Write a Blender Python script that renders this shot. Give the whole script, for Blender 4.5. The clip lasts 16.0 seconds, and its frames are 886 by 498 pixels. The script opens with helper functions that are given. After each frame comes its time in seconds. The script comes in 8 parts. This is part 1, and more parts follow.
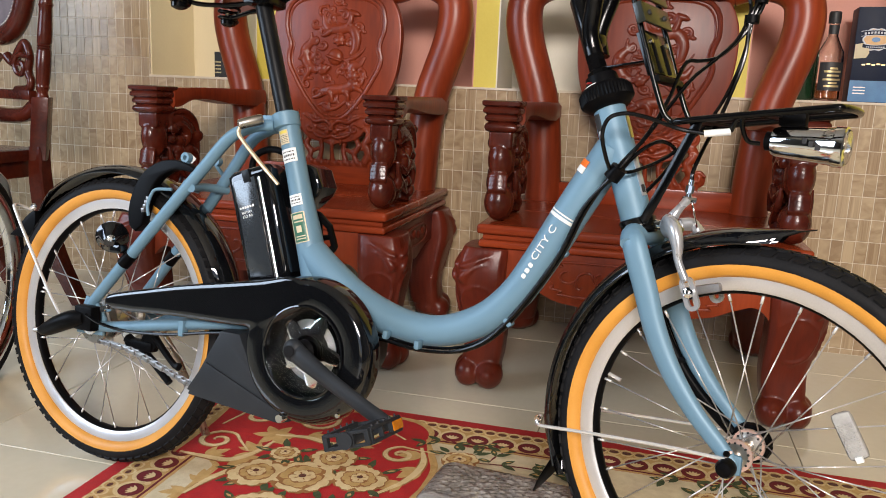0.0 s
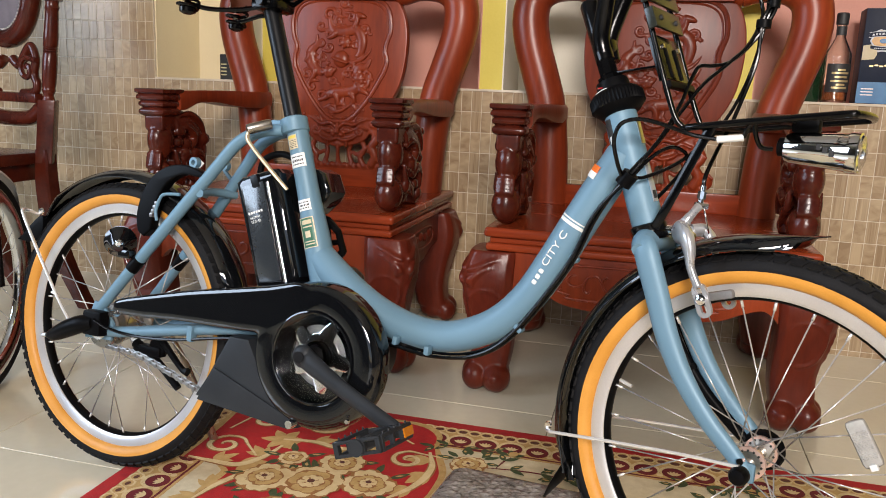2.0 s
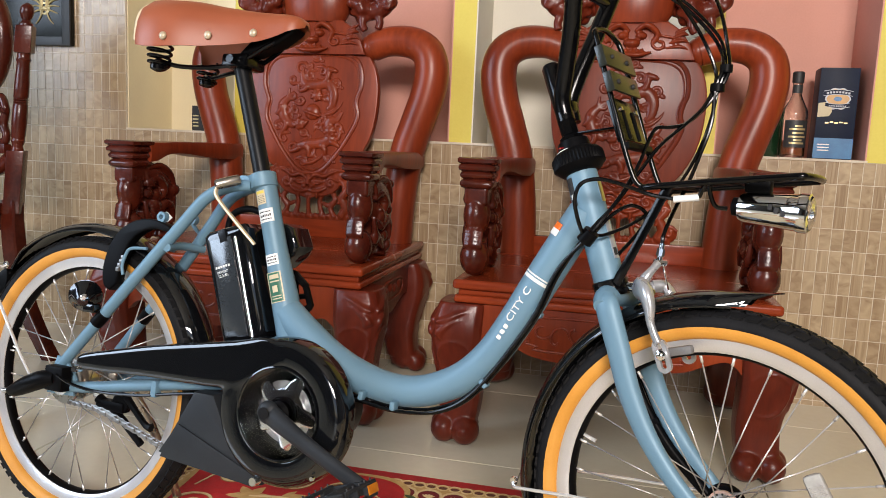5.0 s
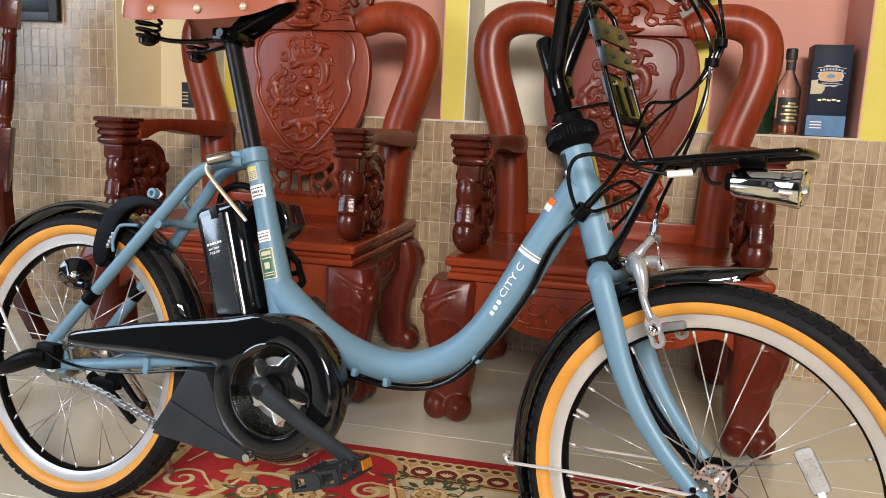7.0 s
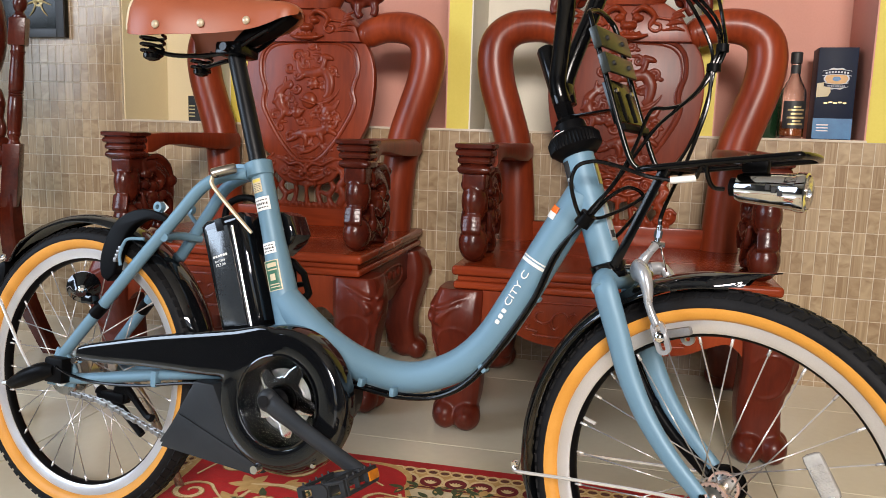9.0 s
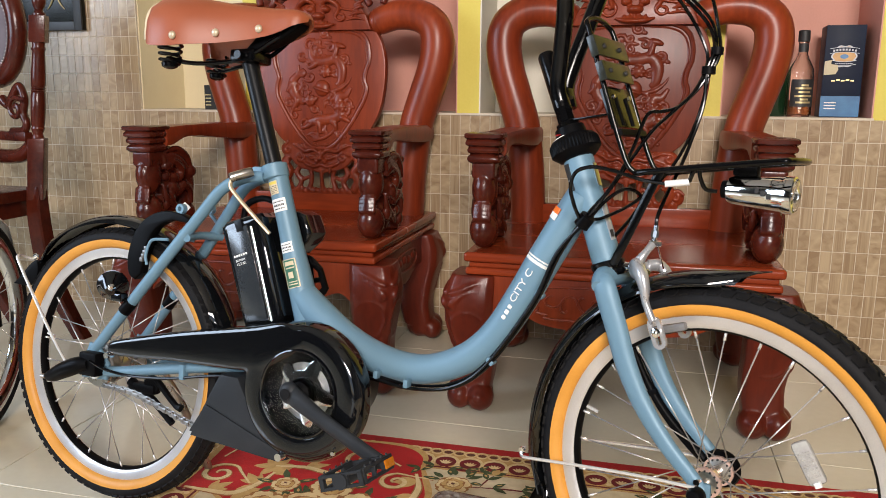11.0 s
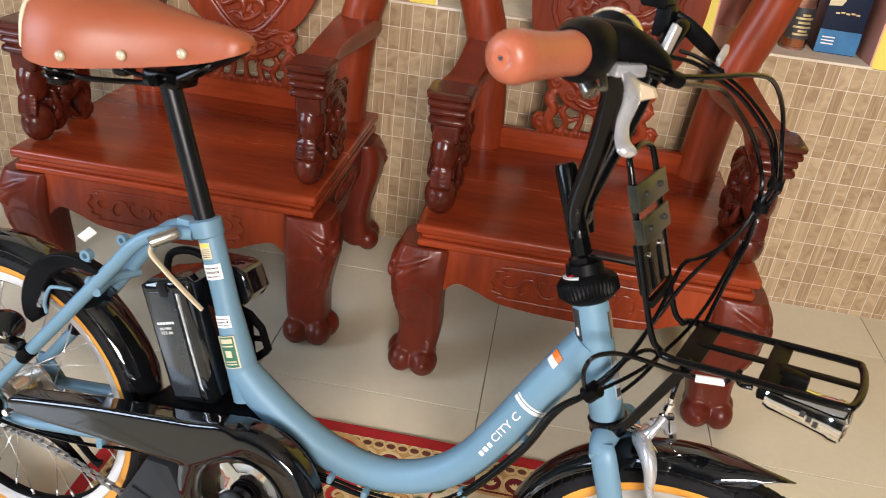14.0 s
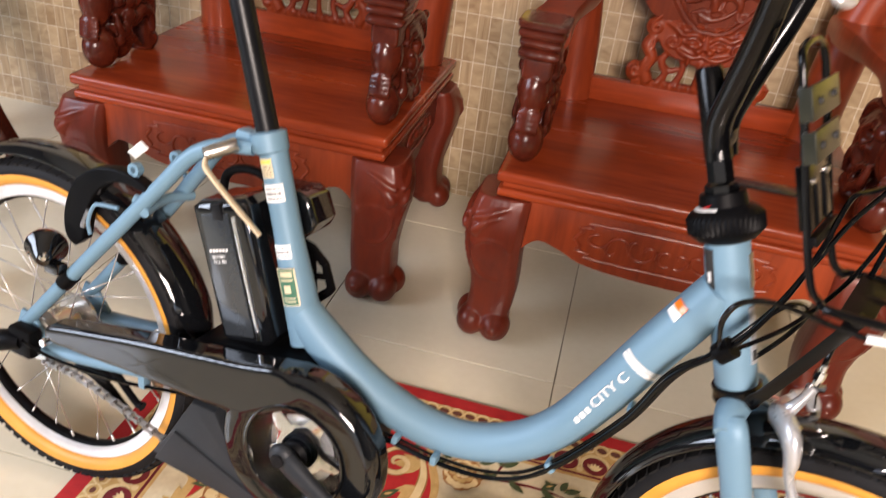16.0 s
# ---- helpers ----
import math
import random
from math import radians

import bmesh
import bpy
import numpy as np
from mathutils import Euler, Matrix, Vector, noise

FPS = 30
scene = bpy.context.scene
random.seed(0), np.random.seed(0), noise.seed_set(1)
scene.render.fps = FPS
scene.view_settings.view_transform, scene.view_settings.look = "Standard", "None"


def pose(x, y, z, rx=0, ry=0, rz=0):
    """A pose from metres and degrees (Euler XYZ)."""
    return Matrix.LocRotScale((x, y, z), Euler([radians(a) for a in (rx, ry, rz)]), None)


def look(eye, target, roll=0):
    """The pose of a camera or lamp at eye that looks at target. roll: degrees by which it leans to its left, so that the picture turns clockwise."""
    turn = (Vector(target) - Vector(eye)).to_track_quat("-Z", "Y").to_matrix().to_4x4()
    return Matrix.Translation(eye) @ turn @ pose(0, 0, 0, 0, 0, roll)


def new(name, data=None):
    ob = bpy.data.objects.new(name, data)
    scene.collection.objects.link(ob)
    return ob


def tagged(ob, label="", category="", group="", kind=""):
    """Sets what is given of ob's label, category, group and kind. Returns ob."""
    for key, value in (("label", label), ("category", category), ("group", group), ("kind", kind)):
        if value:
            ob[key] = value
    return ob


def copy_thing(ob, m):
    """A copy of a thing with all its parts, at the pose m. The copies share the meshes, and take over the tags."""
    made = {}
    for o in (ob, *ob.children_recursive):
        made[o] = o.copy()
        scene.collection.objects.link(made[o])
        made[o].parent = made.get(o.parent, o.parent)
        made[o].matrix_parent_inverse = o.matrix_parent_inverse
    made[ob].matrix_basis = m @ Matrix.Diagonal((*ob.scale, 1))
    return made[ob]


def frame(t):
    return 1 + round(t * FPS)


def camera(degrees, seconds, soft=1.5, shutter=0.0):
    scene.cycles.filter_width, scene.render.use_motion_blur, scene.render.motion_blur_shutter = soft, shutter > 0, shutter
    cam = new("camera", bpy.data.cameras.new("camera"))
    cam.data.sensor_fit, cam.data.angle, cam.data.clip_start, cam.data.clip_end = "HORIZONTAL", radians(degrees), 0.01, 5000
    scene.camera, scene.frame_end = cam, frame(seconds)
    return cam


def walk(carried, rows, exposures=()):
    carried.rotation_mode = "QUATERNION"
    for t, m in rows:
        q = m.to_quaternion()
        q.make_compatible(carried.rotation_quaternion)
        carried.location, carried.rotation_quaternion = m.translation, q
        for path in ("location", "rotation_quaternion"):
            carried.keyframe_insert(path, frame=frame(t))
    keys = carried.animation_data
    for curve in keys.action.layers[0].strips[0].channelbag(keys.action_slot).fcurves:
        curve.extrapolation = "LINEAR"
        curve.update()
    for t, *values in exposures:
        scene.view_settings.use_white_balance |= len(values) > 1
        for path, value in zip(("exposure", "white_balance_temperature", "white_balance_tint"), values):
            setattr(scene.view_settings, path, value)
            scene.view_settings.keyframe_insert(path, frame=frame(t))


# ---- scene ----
cam = camera(58.7, 16.0, soft=0.9, shutter=0.5)
PATH = [
    (0, (0.3345, 0.1309, 0.6668), (-0.1546, 2.03, 0.2774), 2.37),
    (0.5, (0.3417, 0.1281, 0.6792), (-0.1547, 2.03, 0.3036), 1.8),
    (1, (0.3416, 0.1255, 0.6869), (-0.1603, 2.027, 0.3172), 1.66),
    (1.5, (0.335, 0.1264, 0.6922), (-0.1659, 2.026, 0.3187), 1.85),
    (2, (0.3235, 0.1334, 0.674), (-0.1727, 2.031, 0.2829), 2.26),
    (2.5, (0.3234, 0.1349, 0.6681), (-0.1712, 2.032, 0.278), 2.4),
    (3, (0.3313, 0.1268, 0.6792), (-0.1609, 2.031, 0.3137), 2.36),
    (3.5, (0.3348, 0.129, 0.6867), (-0.1515, 2.043, 0.3697), 2.31),
    (3.7, (0.3359, 0.1216, 0.6903), (-0.1494, 2.041, 0.4116), 2.32),
    (5.8, (0.3354, 0.1295, 0.6843), (-0.0829, 2.066, 0.4115), 2.87),
    (6, (0.3344, 0.1303, 0.6821), (-0.0822, 2.066, 0.3968), 2.84),
    (6.5, (0.3352, 0.1278, 0.6833), (-0.0794, 2.06, 0.3733), 2.77),
    (7, (0.3335, 0.1279, 0.6837), (-0.0823, 2.057, 0.3611), 2.64),
    (7.5, (0.3338, 0.1315, 0.6812), (-0.0856, 2.059, 0.3548), 2.39),
    (8, (0.334, 0.1291, 0.6833), (-0.09, 2.057, 0.3604), 2.16),
    (8.5, (0.3392, 0.1286, 0.6893), (-0.0923, 2.056, 0.3757), 1.92),
    (9, (0.3402, 0.1289, 0.685), (-0.1005, 2.057, 0.3828), 1.7),
    (11.3, (0.3759, 0.0833, 0.767), (-0.107, 1.982, 0.3658), 0.4),
    (11.5, (0.388, 0.0832, 0.8232), (-0.0986, 1.979, 0.4099), 0.48),
    (12, (0.3809, 0.0528, 0.9351), (-0.0684, 1.947, 0.4729), 1.29),
    (12.5, (0.3627, 0.0571, 0.9331), (-0.0385, 1.938, 0.3857), 2.39),
    (13, (0.3282, 0.1818, 0.9336), (0.0073, 2.041, 0.2693), 4.08),
    (13.5, (0.2319, 0.4184, 0.9865), (0.0635, 2.206, 0.1036), 7.06),
    (14, (0.1864, 0.4067, 1.124), (0.0002, 2.146, 0.1534), 6.68),
    (14.5, (0.144, 0.4436, 1.142), (-0.0299, 2.17, 0.1474), 7.44),
    (15, (0.1317, 0.4437, 1.156), (-0.0675, 2.17, 0.167), 7.87),
    (15.5, (0.1393, 0.4813, 1.099), (-0.1006, 2.196, 0.0976), 8.06),
    (16, (0.1425, 0.5014, 0.9923), (-0.1779, 2.189, -0.0315), 7.29),
]
walk(cam, [(t, look(eye, target, roll)) for t, eye, target, roll in PATH], exposures=[(0.0, -0.35, 6500, 17), (12.6, -0.35, 6500, 17), (13.7, -0.05, 6500, 18), (15.3, 0.0, 6600, 19), (16.0, 0.13, 6950, 24)])

# ---- world, sun, lights ----
world = bpy.data.worlds.new("world")
scene.world = world
world.use_nodes = True
wt = world.node_tree
sky = wt.nodes.new("ShaderNodeTexSky")
sky.sky_type = "NISHITA"
sky.sun_disc = False
sky.sun_elevation, sky.sun_rotation = radians(48), radians(200)
wt.nodes["Background"].inputs["Strength"].default_value = 0.15
wt.links.new(sky.outputs["Color"], wt.nodes["Background"].inputs["Color"])


def area_lamp(name, eye, target, width, height, power, colour, spread=180):
    lamp = bpy.data.lights.new(name, "AREA")
    lamp.shape, lamp.size, lamp.size_y = "RECTANGLE", width, height
    lamp.energy, lamp.color, lamp.spread = power, colour, radians(spread)
    ob = new(name, lamp)
    ob.matrix_world = look(eye, target)
    return ob


# daylight through the wide front door behind the camera and through the window in the left wall
area_lamp("door_daylight", (1.0, -2.8, 2.2), (0.3, 2.2, 0.75), 1.5, 0.8, 140, (1.0, 0.945, 0.85), 120)
area_lamp("window_daylight", (-2.95, -0.1, 1.55), (0.2, 1.5, 0.3), 1.6, 1.5, 90, (0.66, 0.84, 1.0))
scene.view_settings.exposure = 0.0

# ---- materials ----


def node_material(name):
    m = bpy.data.materials.new(name)
    m.use_nodes = True
    return m, m.node_tree, m.node_tree.nodes["Principled BSDF"]


def surface(name, dark, light, rough=0.5, metal=0.0, scale=6.0, fine=120.0, bump=0.15, depth=0.0008, coat=0.0, stretch=(1, 1, 1), spread=0.12, vary=0.0, island=False, coat_rough=0.08, spec=0.5):
    """A surface with a coarse and a fine variation; vary: how far whole pieces differ."""
    m, t, b = node_material(name)
    co = t.nodes.new("ShaderNodeTexCoord")
    mp = t.nodes.new("ShaderNodeMapping")
    mp.inputs["Scale"].default_value = stretch
    t.links.new(co.outputs["Object"], mp.inputs["Vector"])
    vec = mp.outputs["Vector"]
    rand = None
    if vary:
        src = t.nodes.new("ShaderNodeNewGeometry" if island else "ShaderNodeObjectInfo")
        rand = src.outputs["Random Per Island" if island else "Random"]
        shift = t.nodes.new("ShaderNodeVectorMath")
        shift.operation = "MULTIPLY_ADD"
        comb = t.nodes.new("ShaderNodeCombineXYZ")
        for n in range(3):
            t.links.new(rand, comb.inputs[n])
        t.links.new(comb.outputs[0], shift.inputs[0])
        shift.inputs[1].default_value = (37.0, 53.0, 71.0)
        t.links.new(vec, shift.inputs[2])
        vec = shift.outputs[0]
    big = t.nodes.new("ShaderNodeTexNoise")
    big.inputs["Scale"].default_value, big.inputs["Detail"].default_value = scale, 5
    small = t.nodes.new("ShaderNodeTexNoise")
    small.inputs["Scale"].default_value, small.inputs["Detail"].default_value = fine, 3
    t.links.new(vec, big.inputs["Vector"])
    t.links.new(vec, small.inputs["Vector"])
    add = t.nodes.new("ShaderNodeMath")
    add.operation = "MULTIPLY_ADD"
    t.links.new(small.outputs["Fac"], add.inputs[0])
    add.inputs[1].default_value = 0.35
    t.links.new(big.outputs["Fac"], add.inputs[2])
    fac = add.outputs[0]
    if rand is not None:
        more = t.nodes.new("ShaderNodeMath")
        more.operation = "MULTIPLY_ADD"
        t.links.new(rand, more.inputs[0])
        more.inputs[1].default_value = vary
        t.links.new(fac, more.inputs[2])
        fac = more.outputs[0]
    ramp = t.nodes.new("ShaderNodeValToRGB")
    ramp.color_ramp.elements[0].position, ramp.color_ramp.elements[1].position = 0.45, 0.95 + vary
    ramp.color_ramp.elements[0].color, ramp.color_ramp.elements[1].color = (*dark, 1), (*light, 1)
    t.links.new(fac, ramp.inputs["Fac"])
    t.links.new(ramp.outputs["Color"], b.inputs["Base Color"])
    rr = t.nodes.new("ShaderNodeMapRange")
    rr.inputs["To Min"].default_value, rr.inputs["To Max"].default_value = max(0.02, rough * (1 - spread * 2)), min(1.0, rough * (1 + spread * 2))
    t.links.new(big.outputs["Fac"], rr.inputs["Value"])
    t.links.new(rr.outputs["Result"], b.inputs["Roughness"])
    if bump:
        bp = t.nodes.new("ShaderNodeBump")
        bp.inputs["Strength"].default_value, bp.inputs["Distance"].default_value = bump, depth
        t.links.new(small.outputs["Fac"], bp.inputs["Height"])
        t.links.new(bp.outputs["Normal"], b.inputs["Normal"])
    b.inputs["Metallic"].default_value, b.inputs["Specular IOR Level"].default_value = metal, spec
    b.inputs["Coat Weight"].default_value, b.inputs["Coat Roughness"].default_value = coat, coat_rough
    return m


def glass(name, colour, rough=0.02, ior=1.45):
    m, t, b = node_material(name)
    b.inputs["Base Color"].default_value = (*colour, 1)
    b.inputs["Transmission Weight"].default_value = 1.0
    b.inputs["Roughness"].default_value, b.inputs["IOR"].default_value = rough, ior
    return m


def wall_tile_material(name, island):
    """Small glazed tiles with a wood-and-travertine print: some striped upright, some swirled, each with its own tone."""
    m, t, b = node_material(name)
    link = t.links.new
    src = t.nodes.new("ShaderNodeNewGeometry" if island else "ShaderNodeObjectInfo")
    rand = src.outputs["Random Per Island" if island else "Random"]

    def math_node(op, x, y, z=None):
        n = t.nodes.new("ShaderNodeMath")
        n.operation = op
        for k, v in enumerate((x, y, z)):
            if v is not None and not isinstance(v, (int, float)):
                link(v, n.inputs[k])
            elif v is not None:
                n.inputs[k].default_value = v
        return n.outputs[0]

    def other(k):
        return math_node("FRACT", math_node("MULTIPLY", rand, k), 0.0)

    co = t.nodes.new("ShaderNodeTexCoord")
    comb = t.nodes.new("ShaderNodeCombineXYZ")
    for n in range(3):
        link(rand, comb.inputs[n])
    shift = t.nodes.new("ShaderNodeVectorMath")
    shift.operation = "MULTIPLY_ADD"
    link(comb.outputs[0], shift.inputs[0])
    shift.inputs[1].default_value = (37.0, 53.0, 71.0)
    link(co.outputs["Object"], shift.inputs[2])

    def print_noise(stretch, scale, distort, detail):
        mp = t.nodes.new("ShaderNodeMapping")
        mp.inputs["Scale"].default_value = stretch
        link(shift.outputs[0], mp.inputs["Vector"])
        n = t.nodes.new("ShaderNodeTexNoise")
        n.inputs["Scale"].default_value, n.inputs["Detail"].default_value, n.inputs["Distortion"].default_value = scale, detail, distort
        link(mp.outputs["Vector"], n.inputs["Vector"])
        return n.outputs["Fac"]

    swirl = print_noise((1.0, 1.0, 1.6), 17, 1.5, 3)
    stripe = print_noise((7.0, 1.0, 0.25), 26, 0.4, 3)
    pick_stripe = math_node("GREATER_THAN", other(7.31), 0.62)
    mix = t.nodes.new("ShaderNodeMix")
    link(pick_stripe, mix.inputs["Factor"])
    link(swirl, mix.inputs["A"])
    link(stripe, mix.inputs["B"])
    tone = math_node("MULTIPLY_ADD", other(13.7), 0.25, mix.outputs["Result"])
    ramp = t.nodes.new("ShaderNodeValToRGB")
    ramp.color_ramp.elements[0].position, ramp.color_ramp.elements[1].position = 0.4, 0.86
    ramp.color_ramp.elements[0].color, ramp.color_ramp.elements[1].color = (0.268, 0.176, 0.096, 1), (0.465, 0.348, 0.212, 1)
    link(tone, ramp.inputs["Fac"])
    link(ramp.outputs["Color"], b.inputs["Base Color"])
    bp = t.nodes.new("ShaderNodeBump")
    bp.inputs["Strength"].default_value, bp.inputs["Distance"].default_value = 0.5, 0.0015
    link(print_noise((1.0, 1.0, 0.7), 30, 0.8, 2), bp.inputs["Height"])
    link(bp.outputs["Normal"], b.inputs["Normal"])
    b.inputs["Roughness"].default_value = 0.3
    b.inputs["Coat Weight"].default_value, b.inputs["Coat Roughness"].default_value = 0.1, 0.1
    return m


BLUE = surface("blue_frame_paint", (0.118, 0.222, 0.3), (0.14, 0.255, 0.34), 0.5, 0.1, 5, 900, 0.15, 0.0002, coat=0.08, coat_rough=0.35, spec=0.35)
GLOSS = surface("gloss_black_plastic", (0.003, 0.0034, 0.0042), (0.005, 0.0056, 0.0066), 0.05, 0, 8, 300, 0.03, 0.0002, coat=0.0, spec=0.8)
MATTE = surface("matte_black_plastic", (0.0016, 0.0016, 0.0019), (0.004, 0.004, 0.0046), 0.42, 0, 20, 500, 0.25, 0.0003, spec=0.07)
DARK_GREY = surface("dark_grey_moulded_plastic", (0.016, 0.018, 0.0205), (0.026, 0.029, 0.033), 0.44, 0, 12, 700, 0.3, 0.0003, spec=0.22)
BLACK_METAL = surface("black_painted_steel", (0.0012, 0.0012, 0.0014), (0.0026, 0.0026, 0.003), 0.18, 0.0, 14, 400, 0.08, 0.0003, spec=0.27)
BLACK_TUBE = surface("satin_black_tube", (0.004, 0.0042, 0.005), (0.008, 0.0085, 0.01), 0.34, 0.0, 14, 500, 0.1, 0.0002, spec=0.2)
BATTERY_FACE = surface("glassy_grey_face", (0.02, 0.024, 0.028), (0.034, 0.04, 0.046), 0.15, 0.0, 6, 300, 0.03, 0.0002, spec=0.9)
# near-black plates; the olive tint stands for greenish reflections on them
PLATE_TINT = surface("glare_tinted_plate", (0.011, 0.0125, 0.0085), (0.018, 0.02, 0.014), 0.3, 0.0, 30, 500, 0.1, 0.0003)
RUBBER = surface("tyre_rubber", (0.006, 0.006, 0.0066), (0.013, 0.013, 0.014), 0.6, 0, 25, 400, 0.4, 0.0006, spec=0.12)
AMBER = surface("amber_sidewall_rubber", (0.56, 0.24, 0.028), (0.68, 0.31, 0.05), 0.5, 0, 18, 500, 0.25, 0.0004)
ALLOY = surface("brushed_aluminium", (0.64, 0.62, 0.62), (0.82, 0.8, 0.79), 0.36, 0.75, 10, 600, 0.15, 0.0002)
STEEL = surface("spoke_steel", (0.78, 0.77, 0.74), (0.92, 0.9, 0.87), 0.24, 0.6, 10, 300, 0.05, 0.0002)
CHROME = surface("polished_chrome", (0.78, 0.78, 0.78), (0.88, 0.88, 0.88), 0.07, 1.0, 10, 200, 0.03, 0.0002)
CAST = surface("cast_alloy", (0.42, 0.4, 0.37), (0.6, 0.57, 0.53), 0.28, 1.0, 25, 300, 0.15, 0.0004)
CHAIN_STEEL = surface("oiled_chain_steel", (0.2, 0.195, 0.19), (0.34, 0.33, 0.32), 0.35, 0.8, 25, 300, 0.15, 0.0004)
# chrome hub flange; the pink reflected in it is put into the colour
FLANGE_TINT = surface("pink_reflection_flange", (0.7, 0.46, 0.39), (0.82, 0.62, 0.55), 0.3, 0.6, 25, 300, 0.1, 0.0003)
LEATHER = surface("tan_leather", (0.27, 0.066, 0.026), (0.355, 0.093, 0.037), 0.46, 0, 9, 650, 0.3, 0.0004)
GRIP = surface("tan_grip", (0.3, 0.08, 0.04), (0.4, 0.118, 0.06), 0.38, 0, 14, 500, 0.35, 0.0005)
CREAM = surface("cream_piping", (0.52, 0.43, 0.27), (0.66, 0.57, 0.4), 0.5, 0, 20, 400, 0.2, 0.0003)
LEVER_SILVER = surface("silver_lacquer", (0.45, 0.46, 0.48), (0.58, 0.59, 0.61), 0.28, 0.6, 20, 400, 0.08, 0.0002)
PAD_GREY = surface("grey_brake_rubber", (0.1, 0.1, 0.1), (0.17, 0.17, 0.17), 0.5, 0, 30, 300, 0.2, 0.0003)
IVORY = surface("ivory_lever", (0.5, 0.4, 0.27), (0.62, 0.52, 0.37), 0.35, 0.3, 20, 400, 0.1, 0.0003)
WHITE = surface("white_print", (0.68, 0.68, 0.66), (0.8, 0.8, 0.78), 0.5, 0, 30, 300, 0.05, 0.0002)
INK = surface("black_print", (0.015, 0.015, 0.016), (0.03, 0.03, 0.03), 0.5, 0, 30, 300, 0.0)
GREEN_LABEL = surface("green_label", (0.02, 0.1, 0.06), (0.035, 0.15, 0.09), 0.4, 0, 30, 300, 0.0)
ORANGE = surface("orange_reflex", (0.75, 0.13, 0.01), (0.9, 0.2, 0.02), 0.25, 0, 40, 400, 0.1, 0.0003, coat=0.5)
AMBER_LENS = surface("amber_reflex_lens", (0.42, 0.12, 0.004), (0.6, 0.2, 0.008), 0.2, 0, 90, 400, 0.3, 0.0006, coat=0.3)
RED_LENS = surface("red_lens", (0.35, 0.01, 0.01), (0.5, 0.02, 0.02), 0.15, 0, 40, 400, 0.1, 0.0003, coat=0.7)
CLEAR = glass("clear_plastic", (0.95, 0.96, 0.97), 0.03, 1.2)
REFLECTOR = surface("frosted_prism_plastic", (0.32, 0.31, 0.29), (0.45, 0.44, 0.41), 0.15, 0, 60, 400, 0.2, 0.0003, coat=0.4)
LENS = glass("lamp_glass", (0.95, 0.97, 1.0), 0.05, 1.4)
WOOD = surface("polished_red_wood", (0.094, 0.0124, 0.005), (0.305, 0.048, 0.013), 0.34, 0, 7, 90, 0.12, 0.0006, spec=0.22, coat=0.1, stretch=(1, 1, 0.12), coat_rough=0.22)
WOOD_X = surface("polished_red_board", (0.115, 0.014, 0.005), (0.35, 0.054, 0.0135), 0.26, 0, 7, 90, 0.1, 0.0005, spec=0.22, coat=0.1, stretch=(0.12, 1, 1), coat_rough=0.16)
WOOD_BROWNER = surface("browner_red_wood", (0.062, 0.0092, 0.0045), (0.2, 0.033, 0.011), 0.36, 0, 7, 90, 0.12, 0.0006, spec=0.2, coat=0.08, stretch=(1, 1, 0.12), coat_rough=0.22)
WOOD_DARK = surface("dark_stained_carving", (0.034, 0.0056, 0.0034), (0.1, 0.0155, 0.0065), 0.25, 0, 14, 110, 0.5, 0.0014, coat=0.1, coat_rough=0.16, spec=0.32)
WOOD_LEG = surface("deep_red_leg", (0.072, 0.0098, 0.005), (0.155, 0.022, 0.008), 0.36, 0, 14, 110, 0.5, 0.0014, spec=0.28, coat=0.08, stretch=(1, 1, 0.2), coat_rough=0.16)
TILE = surface("cream_floor_tile", (0.64, 0.58, 0.435), (0.72, 0.665, 0.52), 0.14, 0, 3, 60, 0.02, 0.0003, coat=0.4, vary=0.12, coat_rough=0.05)
GROUT = surface("floor_grout", (0.2, 0.17, 0.13), (0.3, 0.26, 0.2), 0.85, 0, 30, 300, 0.4, 0.001)
WALL_TILE = wall_tile_material("travertine_look_wall_tile", False)
WALL_TILE_FAR = wall_tile_material("travertine_look_tile_field", True)
WALL_GROUT = surface("tile_grout", (0.56, 0.48, 0.37), (0.68, 0.6, 0.48), 0.8, 0, 30, 300, 0.3, 0.0008)
YELLOW = surface("yellow_wall_paint", (0.62, 0.50, 0.075), (0.70, 0.58, 0.11), 0.6, 0, 4, 200, 0.12, 0.0006)
PINK = surface("pink_wall_paint", (0.56, 0.265, 0.20), (0.64, 0.32, 0.25), 0.65, 0, 4, 200, 0.12, 0.0006)
CREAM_WALL = surface("cream_wall_paint", (0.72, 0.62, 0.41), (0.80, 0.70, 0.48), 0.65, 0, 4, 200, 0.12, 0.0006)
# unseen walls, coloured nearly black so the black parts reflect less
DIMMED_ROOM_WALL = surface("dimmed_room_wall", (0.06, 0.062, 0.066), (0.09, 0.092, 0.096), 0.65, 0, 4, 200, 0.12, 0.0006)
PALE_WALL = surface("pale_wall_paint", (0.66, 0.62, 0.52), (0.74, 0.70, 0.6), 0.65, 0, 4, 200, 0.12, 0.0006)
# cream darkened to hold back the light bounced from above
DIMMED_CEILING = surface("dimmed_ceiling_paint", (0.32, 0.305, 0.28), (0.4, 0.385, 0.35), 0.7, 0, 4, 200, 0.1, 0.0006)
RUG_RED = surface("red_pile", (0.4, 0.010, 0.012), (0.56, 0.022, 0.022), 0.9, 0, 60, 900, 0.6, 0.002)
RUG_CREAM = surface("cream_pile", (0.6, 0.5, 0.32), (0.76, 0.66, 0.46), 0.9, 0, 60, 900, 0.6, 0.002)
